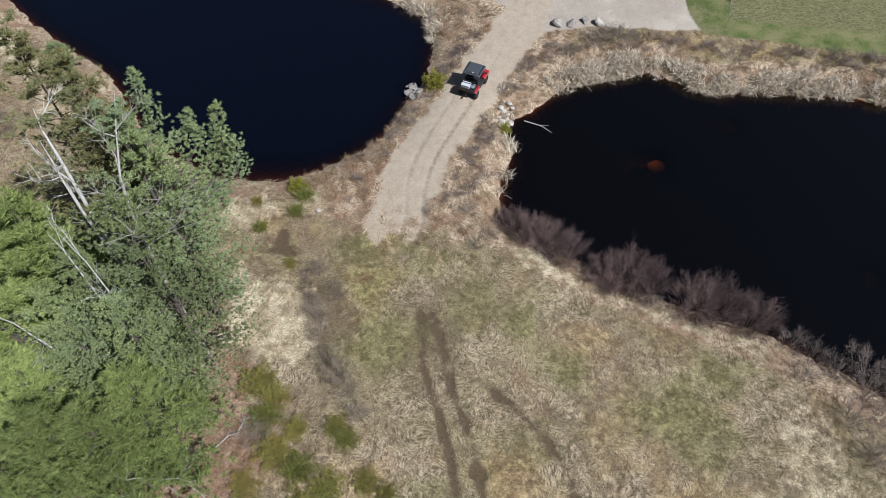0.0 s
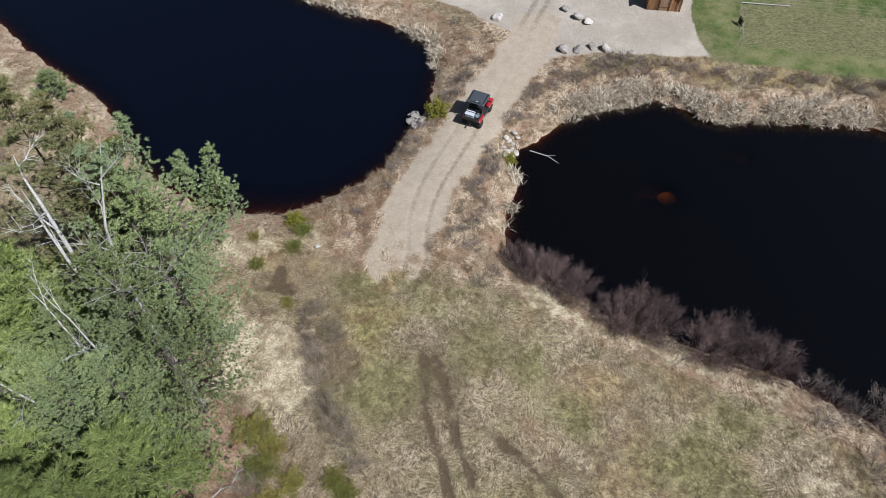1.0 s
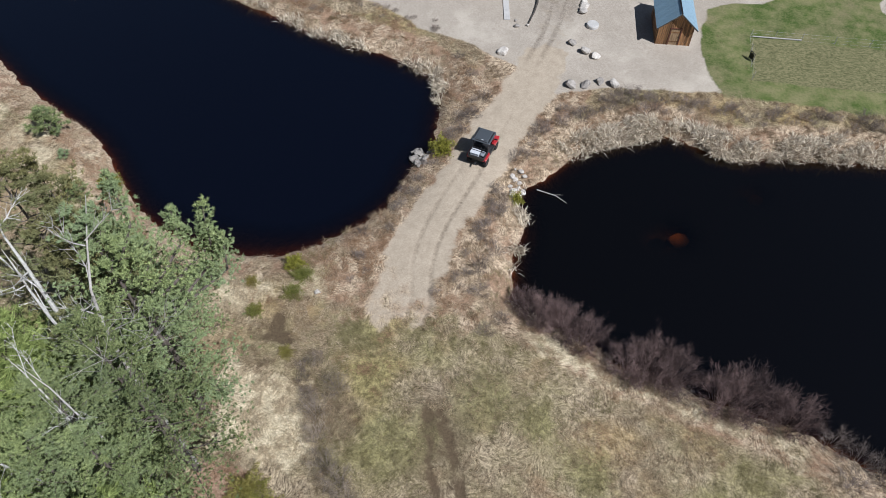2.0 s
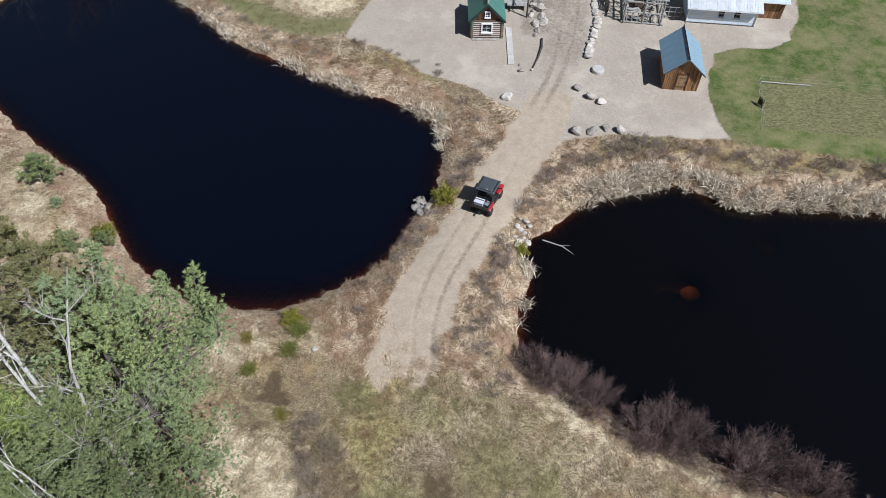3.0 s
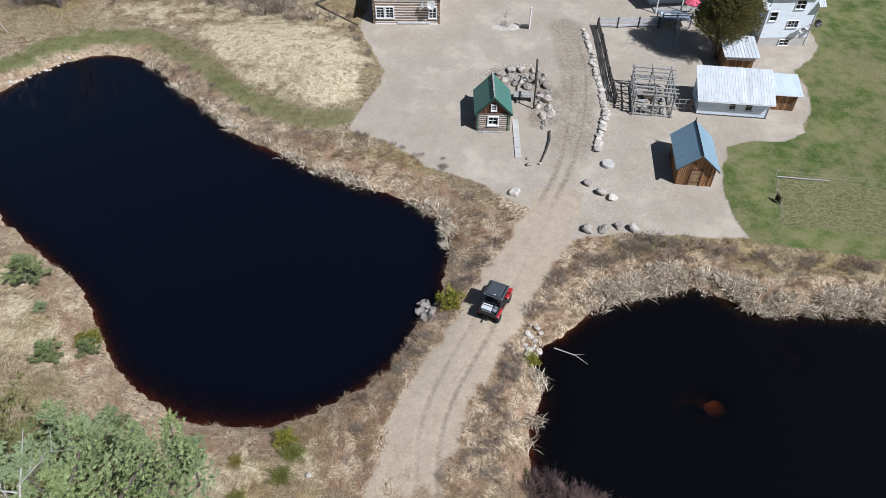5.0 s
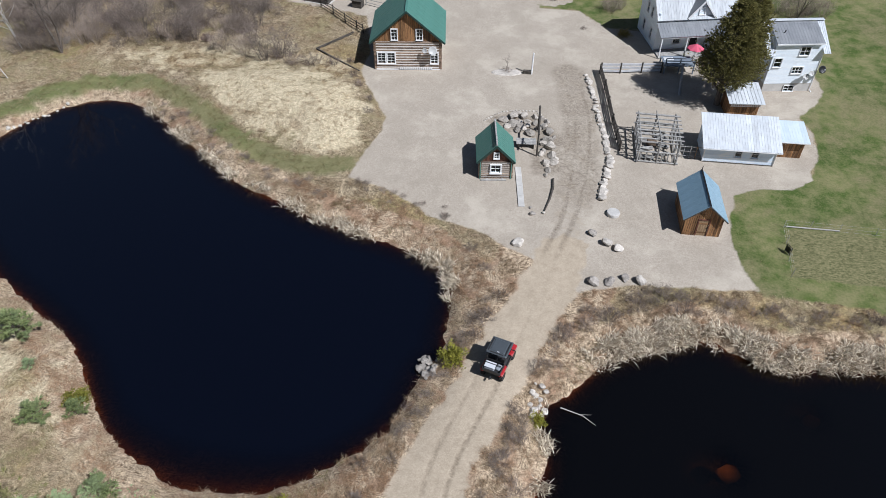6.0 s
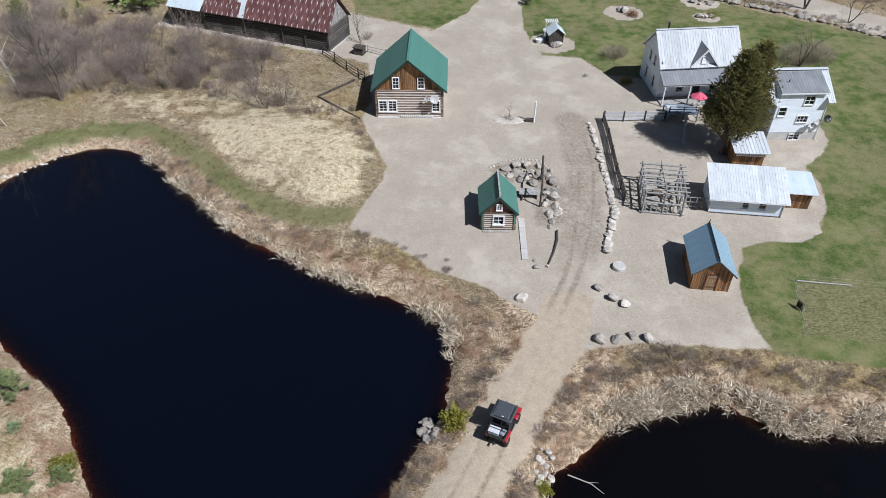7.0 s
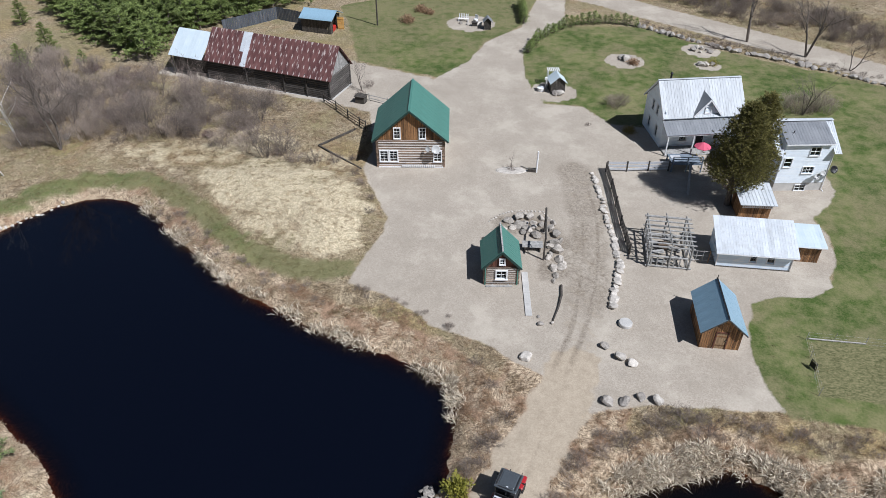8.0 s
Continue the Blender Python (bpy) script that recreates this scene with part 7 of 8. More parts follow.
# ---- well house and small huts on the lawn ----
def little_hut(x, y, turn, w, d, h, ridge, roof_mat, wall_mat, label, name="well_house"):
    top = thing(name, turn_z(turn, x, y, gz(x, y)), label, "hut")
    board_wall(top, -w / 2, 0, 0, lambda q: h + (ridge - h) * (1 + 2 * q / w), 0.0, wall_mat, 0.16)
    board_wall(top, 0, w / 2, 0, lambda q: h + (ridge - h) * (1 - 2 * q / w), 0.0, wall_mat, 0.16)
    for sx in (-1, 1):
        board_wall(top, 0, d, 0, lambda q: h, -sx * w / 2, wall_mat, 0.2, turn_z(90))
        sheet_roof(top, (sx * (w / 2 + 0.2), -0.25, h - 0.1), (sx * (w / 2 + 0.2), d + 0.25, h - 0.1), (0, -0.25, ridge + 0.06), (0, d + 0.25, ridge + 0.06), roof_mat, 3, 0.02, 0.05)
    board_wall(top, -w / 2, 0, 0, lambda q: h + (ridge - h) * (1 + 2 * q / w), d, wall_mat, 0.2)
    board_wall(top, 0, w / 2, 0, lambda q: h + (ridge - h) * (1 - 2 * q / w), d, wall_mat, 0.2)
    return top


little_hut(-4.0, 106.9, 16, 1.9, 1.8, 1.5, 2.3, PALE_METAL, TIMBER_DARK, "dark board well house with a pale metal roof")
arbour = thing("garden_arbour", turn_z(12, -4.9, 109.6, gz(-4.9, 109.6)), "small white slatted garden arbour behind the well house", "arbour")
for xx in (-0.7, 0.7):
    for yy in (-0.4, 0.4):
        part("post", Geo().box((xx, yy, 1.05), (0.09, 0.09, 2.2), None, 0.01), WHITE_PAINT, arbour)
for k in range(7):
    part("slat", Geo().box((-0.75 + 0.25 * k, 0.0, 2.2), (0.13, 1.2, 0.05), None, 0.008), WHITE_PAINT, arbour)
lamp_post = thing("garden_post", Matrix.Translation((-5.7, 107.2, gz(-5.7, 107.2))), "grey wooden post with a small white box", "post")
part("post", Geo().tube((0, 0, -0.1), (0, 0, 1.7), 0.07, 0.06, 8), TIMBER_GREY, lamp_post)
part("box", Geo().box((0, 0, 1.85), (0.36, 0.32, 0.32), None, 0.02), WHITE_PAINT, lamp_post)
single("white_tub", Geo().tube((0, 0, 0), (0, 0, 0.5), 0.4, 0.5, 14), WHITE_PAINT, Matrix.Translation((-6.3, 107.3, gz(-6.3, 107.3))), "white tub beside the well house", "tub")
little_hut(-16.2, 128.9, 10, 1.1, 1.0, 1.3, 1.9, GREY_METAL, TIMBER_DARK, "small dark hut with a grey roof on a gravel bed", "garden_hut")
set_ = thing("garden_bench", turn_z(0, -20.6, 132.0, gz(-20.6, 132)), "white slatted garden bench on gravel", "bench")
for k in range(4):
    part("slat", Geo().box((0, 0.12 * k, 0.45), (1.7, 0.1, 0.05), None, 0.01), WHITE_PAINT, set_)
for k in range(6):
    part("back_slat", Geo().box((-0.7 + 0.28 * k, 0.5, 0.8), (0.14, 0.05, 0.75), None, 0.01), WHITE_PAINT, set_)
for xx in (-0.75, 0.75):
    part("leg", Geo().box((xx, 0.2, 0.22), (0.08, 0.5, 0.44), None, 0.01), WHITE_PAINT, set_)
single("white_chair", Geo().box((0, 0, 0.4), (0.6, 0.55, 0.08), None, 0.02).box((0, 0.28, 0.75), (0.6, 0.06, 0.7), None, 0.02).box((-0.27, 0, 0.2), (0.06, 0.5, 0.4)).box((0.27, 0, 0.2), (0.06, 0.5, 0.4)), WHITE_PAINT, turn_z(-30, -18.6, 132.3, gz(-18.6, 132.3)), "white garden chair on gravel", "chair")
single("fire_box", Geo().box((0, 0, 0.3), (0.9, 0.6, 0.5), None, 0.04).box((0, 0, 0.6), (1.0, 0.7, 0.08), None, 0.02), TIMBER_DARK, turn_z(5, -18.5, 130.4, gz(-18.5, 130.4)), "dark low box on the gravel bed", "box")
single("compost_box", Geo().box((0, 0, 0.45), (1.3, 1.0, 0.9), None, 0.03).box((0, 0, 0.95), (1.5, 1.2, 0.1), None, 0.02), TIMBER_DARK, turn_z(-10, -29.2, 99.8, gz(-29.2, 99.8)), "small grey box hut near the barn", "box")
pole = thing("utility_pole", Matrix.Translation((-34.1, 127.8, gz(-34.1, 127.8))), "thin dark wooden utility pole", "pole")
part("pole", Geo().tube((0, 0, -0.3), (0, 0, 8.5), 0.13, 0.1, 8), TIMBER_DARK, pole)
part("cross_arm", Geo().box((0, 0, 8.1), (1.6, 0.1, 0.12), None, 0.01), TIMBER_DARK, pole)

cover = Geo()
for r0, r1, z0, z1 in ((0.54, 0.57, -0.1, 0.05), (0.57, 0.57, 0.05, 0.26), (0.57, 0.53, 0.26, 0.32)):
    cover.tube((0, 0, z0), (0, 0, z1), r0, r1, 28, z1 == 0.32)
single("well_cover", cover, CONCRETE, Matrix.Translation((3.6, 62.7, gz(3.6, 62.7))), "round pale concrete well cover on the gravel", "well cover")

# ---- woods, bushes and grass ----
PINE_OLIVE = leafy("olive_pine_needles", (0.095, 0.09, 0.032), (0.37, 0.345, 0.15), (0.22, 0.235, 0.115))
BIG_PINES = [conifer_parts(200 + k, 18.0, 4.2, 4200, PINE_GREEN, 0.17, 15, 0.12, 0.66, 0.05, 0.6, 0.048, 0.2, 0.5, 1.1, True, 46) for k in range(3)]
POND_PINE = conifer_parts(204, 19.0, 3.9, 4400, PINE_GREEN, 0.17, 15, 0.14, 0.66, 0.05, 0.6, 0.048, 0.22, 0.5, 1.1, True, 46, ((2.9, 3.6, 16.4, 3.0), (1.5, 3.2, 16.2, 2.6), (3.5, 3.3, 14.4, 2.6), (2.2, 4.2, 13.4, 2.2), (0.9, 1.4, 20.2, 3.2)))
OLIVE_PINE = conifer_parts(205, 22.0, 2.9, 2400, PINE_OLIVE, 0.22, 14, 0.35, 0.55, 0.05, 0.6, 0.042, 0.2, 0.5, 1.1, True, 34)
LIMES = [conifer_parts(210 + k, 9.0, 2.8, 1300, PINE_LIME, 0.32, 22, 0.06, 0.75, 0.12, 0.35, 0.034, 0.15, 0.25, 0.8, True) for k in range(2)]
YOUNG = [conifer_parts(220 + k, 5.0, 2.0, 300, PINE_DARK, 0.38, 11, 0.05, 0.75, 0.1, 0.3, 0.09, 0.09, 0.3, 0.8, True) for k in range(2)]
SMALL = [conifer_parts(230 + k, 2.6, 1.25, 150, PINE_GREEN, 0.34, 22, 0.05, 0.7, 0.1, 0.35, 0.05, 0.05, 0.4, 1.0, True) for k in range(2)]
HEDGE = [conifer_parts(235 + k, 1.8, 0.65, 90, PINE_DARK, 0.28, 7, 0.03, 0.6, 0.1, 0.2, 0.05, 0.04, 0.4) for k in range(2)]
old_pine = thing("pine_tree", turn_z(0, -18.2, 20.2, gz(-18.2, 20.2)), "tall many-topped white pine at the pond's side", "tree", "white pines")
part("trunk", POND_PINE[0], None, old_pine)
part("crown", POND_PINE[1], None, old_pine)
tagged(part("branch_frame", POND_PINE[2], None, old_pine), kind="stuff")
for x, y, s, w in ((-17.4, 16.8, 0.96, 0.95), (-17.8, 13.6, 0.74, 1.1), (-20.2, 15.2, 0.8, 1.0), (-21.0, 13.4, 0.74, 1.1), (-20.8, 23.0, 0.86, 0.9), (-22.6, 25.6, 0.6, 1.1), (-25.6, 21.6, 0.45, 1.1)):
    put_tree("pine_tree", BIG_PINES[dice.randrange(3)], x, y, s, "tall white pine with soft blue-green needle brushes", "tree", "white pines", 0, 1.0, w)
for x, y, s in ((-17.2, 11.2, 1.22), (-18.2, 8.8, 1.25), (-20.6, 8.6, 1.2), (-24.0, 17.2, 1.6), (-26.6, 14.0, 1.4), (-23.2, 11.0, 1.1), (-23.6, 7.4, 1.0), (-28.4, 19.0, 1.2), (-31.4, 16.6, 1.1), (-27.4, 9.4, 1.0), (-26.0, 4.8, 0.9)):
    put_tree("conifer", LIMES[dice.randrange(2)], x, y, s, "bright yellow-green conifer at the wood's edge", "tree", "bright conifers", 0, 2.0)
for x, y, s in ((-21.6, 20.9, 1.03), (-20.6, 21.6, 0.93)):
    put_tree("pine_tree", OLIVE_PINE, x, y, s, "tall slender olive-green pine above the wood", "tree", "olive pines")
for x, y, s in ((-21.2, 29.6, 0.9), (-27.0, 31.0, 0.8)):
    put_tree("pine_tree", SMALL[dice.randrange(2)], x, y, s, "small green pine at the wood's edge", "tree", "young pines", 0, 3.0)
for x, y, s, kind in ((-39.6, 41.5, 1.0, SMALL), (-31.9, 36.3, 0.55, SMALL), (-34.0, 35.0, 0.7, SMALL), (-37.0, 39.0, 0.35, SMALL)):
    put_tree("pine_tree", kind[dice.randrange(2)], x, y, s, "small green pine on the dry pond bank", "tree", "bank pines", 0, 3.0, 1.1)
block = np.random.default_rng(5)
PINE_BLOCK = [(-90.0, 124.0), (-80.0, 117.0), (-70.0, 108.5), (-61.0, 108.0), (-64.0, 118.0), (-57.5, 126.0), (-51.0, 133.0), (-47.0, 150.0), (-110.0, 150.0)]
for gx_ in np.arange(-100, -46, 2.7):
    for gy_ in np.arange(106, 138, 2.7):
        x, y = gx_ + block.normal() * 0.5, gy_ + block.normal() * 0.5
        if inside_distance(np.array([x]), np.array([y]), PINE_BLOCK)[0] > 0.3:
            put_tree("pine_tree", YOUNG[dice.randrange(2)], x, y, block.uniform(0.85, 1.25), "dense young dark green plantation pine", "tree", "plantation pines", 0, 2.0, 1.35)
for x, y, s in ((-78.7, 100.8, 0.8), (-79.3, 107.6, 0.9), (-72.6, 105.6, 0.65), (-91.0, 118.0, 0.8), (-74.0, 104.0, 0.5)):
    put_tree("pine_tree", LIMES[0] if s > 0.7 else YOUNG[0], x, y, s * 0.6, "small lone yellow-green pine in dry grass", "tree", "lone pines")
for x, y in along_line([(-9.0, 120.3), (-8.0, 125.1), (-3.9, 132.0), (-1.3, 133.8), (3.3, 135.2), (8.5, 134.2)], 1.05, 0.12) + along_line([(-11.9, 141.0), (-10.5, 131.5)], 1.05, 0.12):
    put_tree("hedge_cedar", HEDGE[dice.randrange(2)], x, y, dice.uniform(0.75, 1.2), "small green cedar in a clipped roadside row", "tree", "cedar row")
CEDAR = conifer_parts(300, 11.2, 3.1, 6000, CEDAR_GREEN, 0.24, 10, 0.1, 0.62, 0.2, 0.16, 0.05, 0.34, 0.95, 0.5, True)
put_tree("cedar_tree", CEDAR, 14.5, 82.9, 1.0, "big dense dark green cedar beside the farmhouse", "tree")
CEDAR2 = conifer_parts(301, 10.8, 2.3, 4000, CEDAR_GREEN, 0.24, 10, 0.14, 0.58, 0.2, 0.16, 0.05, 0.24, 0.95, 0.5, True)
put_tree("cedar_tree", CEDAR2, 16.2, 84.6, 1.06, "second dark green cedar beside the wing", "tree")


def bush_mesh(seed, radius, height, count, mat, leaf):
    g = np.random.default_rng(seed)
    u = unit(g.normal(size=(count, 3)))
    u[:, 2] = np.abs(u[:, 2])
    lump = 1 + 0.45 * np.sin(u[:, 0] * 5 + seed) * np.cos(u[:, 1] * 6 + seed) + 0.2 * np.sin(u[:, 0] * 13 + u[:, 1] * 11)
    p = u * (g.random(count) ** 0.4 * lump)[:, None] * (radius, radius, height)
    d = unit(u + g.normal(size=(count, 3)) * 0.7 + (0, 0, 0.5))
    v, f = blades(p, d, leaf * g.uniform(0.6, 1.2, count), leaf * 0.45, 0.1, g)
    return array_mesh("bush", v, f, mat)


BUSHES = [bush_mesh(400 + k, 0.95, 0.8, 4200, BUSH_GREEN, 0.1) for k in range(3)]
YBUSH = [bush_mesh(410, 0.9, 1.1, 1600, BUSH_YELLOW, 0.22)]
for x, y, s, ms in ((-18.6, 29.9, 0.5, BUSHES), (-15.3, 31.0, 0.75, BUSHES), (-16.1, 31.9, 0.7, YBUSH), (-15.5, 29.4, 0.7, BUSHES), (-14.1, 16.0, 1.15, BUSHES), (-12.8, 15.2, 0.9, BUSHES), (-13.0, 13.8, 1.0, BUSHES), (-11.9, 11.9, 1.1, BUSHES),
                    (-10.2, 11.1, 1.1, BUSHES), (-8.3, 10.3, 1.0, BUSHES), (-8.6, 13.9, 0.75, BUSHES), (-7.8, 13.3, 0.7, BUSHES), (-6.1, 11.0, 0.8, BUSHES), (-4.8, 10.5, 0.7, BUSHES), (-13.0, 9.7, 0.9, BUSHES), (-7.75, 45.0, 0.95, YBUSH),
                    (-1.35, 41.3, 0.6, YBUSH), (-32.6, 37.2, 0.8, YBUSH), (-11.0, 13.4, 0.8, BUSHES), (-14.6, 24.9, 0.5, BUSHES), (5.0, 97.4, 0.85, BUSHES), (17.6, 120.4, 0.9, BUSHES), (-17.6, 27.6, 0.6, BUSHES), (-9.4, 9.2, 0.9, BUSHES), (-12.4, 8.0, 1.0, BUSHES)):
    m = Matrix.Translation((x, y, gz(x, y) - 0.02)) @ turn_z(dice.uniform(0, 360)) @ Matrix.Diagonal((s * dice.uniform(0.9, 1.2), s, s, 1))
    single("bush", dice.choice(ms), None, m, "low rounded olive-green bush in dry grass" if ms is BUSHES else "yellow-green evergreen bush on the bank", "bush", "low bushes")
for x, y, s in ((-29.6, 130.2, 1.3), (-28.4, 135.8, 1.2), (-26.8, 134.8, 0.9), (6.4, 118.8, 0.9)):
    m = Matrix.Translation((x, y, gz(x, y))) @ Matrix.Diagonal((s, s, s, 1))
    single("bush", bush_mesh(430, 0.9, 0.8, 1100, GRASS_RUST, 0.2), None, m, "round russet-brown dormant shrub on the lawn", "bush", "russet shrubs")

# bare shrubs on the banks
for x, y, s in ((0.3, 31.6, 0.85), (1.4, 30.7, 1.0), (2.9, 30.2, 1.1), (4.4, 29.4, 1.1), (7.6, 28.0, 1.15), (8.8, 27.9, 1.3), (10.1, 27.6, 1.3), (13.4, 26.6, 1.2), (14.6, 26.6, 1.35), (17.3, 25.8, 1.25),
                (-13.3, 24.2, 0.45), (-13.0, 23.4, 0.5), (-12.6, 22.4, 0.5)):
    put_shrub(x, y, s * 1.22 if s > 0.8 else s, SHRUBS_RED if s > 0.8 else SHRUBS_GREY, "dense leafless reddish shrub on the pond's edge", "pond shrubs", tall=1.3 if s > 0.8 else 1.0)
for x, y, s in ((19.8, 24.9, 1.1), (21.2, 24.0, 1.1), (22.6, 23.2, 1.0), (24.1, 21.8, 1.2), (24.6, 20.2, 1.0), (22.4, 19.4, 1.0), (20.2, 22.2, 0.8), (24.8, 24.0, 1.4), (26.0, 22.6, 1.4), (23.4, 17.4, 1.0), (10.4, 26.3, 0.7), (6.0, 28.0, 0.7)):
    put_shrub(x, y, s, SHRUBS_GREY, "leafless grey-brown shrub on the meadow's edge", "pond shrubs")
for x, y, s in ((-2.3, 35.6, 0.8), (-3.2, 33.8, 0.8), (-3.0, 31.8, 0.75), (-3.4, 37.4, 0.6), (-2.6, 38.8, 0.7), (-2.9, 41.3, 0.65), (-1.9, 44.9, 0.6), (0.0, 48.2, 0.8), (1.6, 49.6, 0.75), (3.4, 50.6, 0.85), (5.6, 52.2, 1.0), (7.6, 53.2, 1.05), (9.4, 53.0, 0.8), (-10.2, 40.8, 0.4),
                (-5.9, 48.9, 0.65), (-5.0, 51.2, 0.65), (-6.4, 47.2, 0.5), (-12.0, 35.6, 0.5), (-11.7, 21.3, 0.8), (-10.2, 18.2, 0.85), (-8.4, 16.2, 0.8), (-12.5, 24.6, 0.6), (-10.8, 23.0, 0.75), (-11.2, 19.8, 0.7), (-7.4, 14.9, 0.7), (-9.2, 17.2, 0.8), (-13.2, 12.6, 0.8),
                (12.0, 53.4, 0.6), (15.6, 53.3, 0.7), (19.5, 53.4, 0.7), (23.0, 53.4, 0.8), (26.5, 53.4, 0.9), (30.0, 53.6, 0.8), (-6.6, 54.2, 0.5), (-8.0, 56.4, 0.5), (-2.2, 28.6, 0.6), (-1.2, 29.8, 0.7), (-6.0, 31.0, 0.4)):
    put_shrub(x, y, s if y > 26 else 0.75 * s, SHRUBS_GREY if y > 26 else SHRUB_TALL, "sparse leafless shrub in dry bank grass", "bank shrubs")
low = []
for k in range(40):
    f = k / 39
    x, y = -44.0 + 34.0 * f + dice.uniform(-1, 1), 75.0 - 15.5 * f + dice.uniform(-0.8, 0.8) + 2.2 * (f - 0.5) ** 2 * 4 - 1.4
    if float(zones(np.array([x]), np.array([y]))["path"][0]) > 0.1:
        y -= 2.2
    low.append((x, y, dice.uniform(0.25, 0.45), SHRUBS_GREY))
for k in range(46):
    x = 1.5 + 30 * k / 45
    low.append((x, 50.6 + 2.4 * min(1, max(0, (x - 1) / 6)) + dice.uniform(-1.0, 1.1), dice.uniform(0.3, 0.6), SHRUBS_GREY))
for k in range(70):
    f = dice.random()
    y = 31.0 + 20.0 * f
    x = float(np.interp(y, [p[1] for p in DAM_ROAD], [p[0] for p in DAM_ROAD])) + dice.choice((-1, 1)) * dice.uniform(2.7, 4.0)
    low.append((x, y, dice.uniform(0.25, 0.5), SHRUBS_GREY))
brush_stuff("low_brush", low, "low brown bare brush along the pond")
scrub = np.random.default_rng(17)
placed = 0
while placed < 145:
    x, y = scrub.uniform(-84, -30), scrub.uniform(80, 107)
    if inside_distance(np.array([x]), np.array([y]), SCRUB)[0] < 0.2 or vnoise(np.array([x]), np.array([y]), 5.0, 71)[0] < 0.36 or (y > 97.5 and x > -58):
        continue
    placed += 1
    put_shrub(x, y, scrub.uniform(0.6, 1.15), SHRUB_TALL if scrub.random() < 0.72 else SHRUBS_GREY if scrub.random() < 0.7 else SHRUBS_RED, "tall leafless grey-brown thicket shrub", "thicket")
for x, y, s in ((-29.3, 104.4, 0.8), (-29.8, 101.8, 0.6), (0.1, 98.2, 0.35), (-26.2, 85.0, 0.5), (-23.8, 80.0, 0.6), (-25.0, 82.0, 0.6), (-21.5, 75.0, 0.5), (-22.0, 77.5, 0.5), (-8.2, 86.0, 0.5), (18.6, 126.8, 0.9), (20.5, 127.5, 0.8), (28.6, 107.4, 0.9), (27.4, 106.0, 0.8), (-35.0, 84.6, 1.0), (-32.6, 83.4, 1.1), (-30.2, 83.6, 1.1), (-28.0, 84.2, 0.9), (-33.4, 86.0, 1.0)):
    put_shrub(x, y, s, SHRUBS_GREY, "leafless shrub beside the yard", "yard shrubs")
for x, y, s in ((-44.0, 37.0, 0.8), (-42.0, 34.4, 0.8), (-46.4, 40.0, 0.7), (-40.2, 33.0, 0.8), (-45.6, 35.0, 0.9)):
    put_shrub(x, y, s, SHRUB_TALL, "leafless grey brush behind the pond bank", "bank brush")
for x, y, s in ((3.6, 103.8, 1.15), (4.5, 104.5, 1.0), (2.9, 104.6, 0.9)):
    put_shrub(x, y, 0.62 * s, SHRUB_TALL, "leafless russet shrub beside the drive", "yard shrubs")
for x, y, s in ((26.4, 106.4, 1.05), (28.4, 107.2, 1.1), (25.0, 107.4, 0.8), (30.0, 106.6, 0.8)):
    put_shrub(x, y, s, SHRUB_TALL, "leafless grey shrub behind the house wing", "yard shrubs")
for x, y, s in ((-49.0, 98.6, 0.9), (-47.2, 97.9, 1.0), (-45.4, 97.6, 0.9), (-43.2, 97.2, 0.8), (-41.0, 96.6, 0.7), (-52.0, 99.0, 1.0)):
    put_shrub(x, y, s, SHRUB_TALL, "leafless brush growing along the barn", "barn brush")
far = []
for k in range(170):
    x = 12 + 53 * scrub.random()
    far.append((x, 148.0 - 0.62 * (x - 10) + 14 * scrub.random(), scrub.uniform(0.5, 1.2), SHRUB_TALL if scrub.random() < 0.75 else SHRUBS_GREY))
for k in range(30):
    x = 9 + 32 * k / 29
    far.append((x, 134.6 - 0.52 * (x - 8) + dice.uniform(0.2, 1.4), dice.uniform(0.35, 0.7), SHRUBS_GREY))
brush_stuff("roadside_thicket", far, "leafless grey-brown thicket along the far road")


def bare_tree(x, y, seed, height, stems, mat, label, lean=0.25, thick=0.16, levels=5, name="bare_tree", fork=2, group="", shrink=0.58, wiggle=0.3):
    g = twig_geo(seed, height, stems, levels, lean, thick, fork, 4, shrink, True, 0.35, wiggle)
    return single(name, g.mesh(name, mat), None, turn_z(0, x, y, gz(x, y) - 0.05), label, "tree", group)


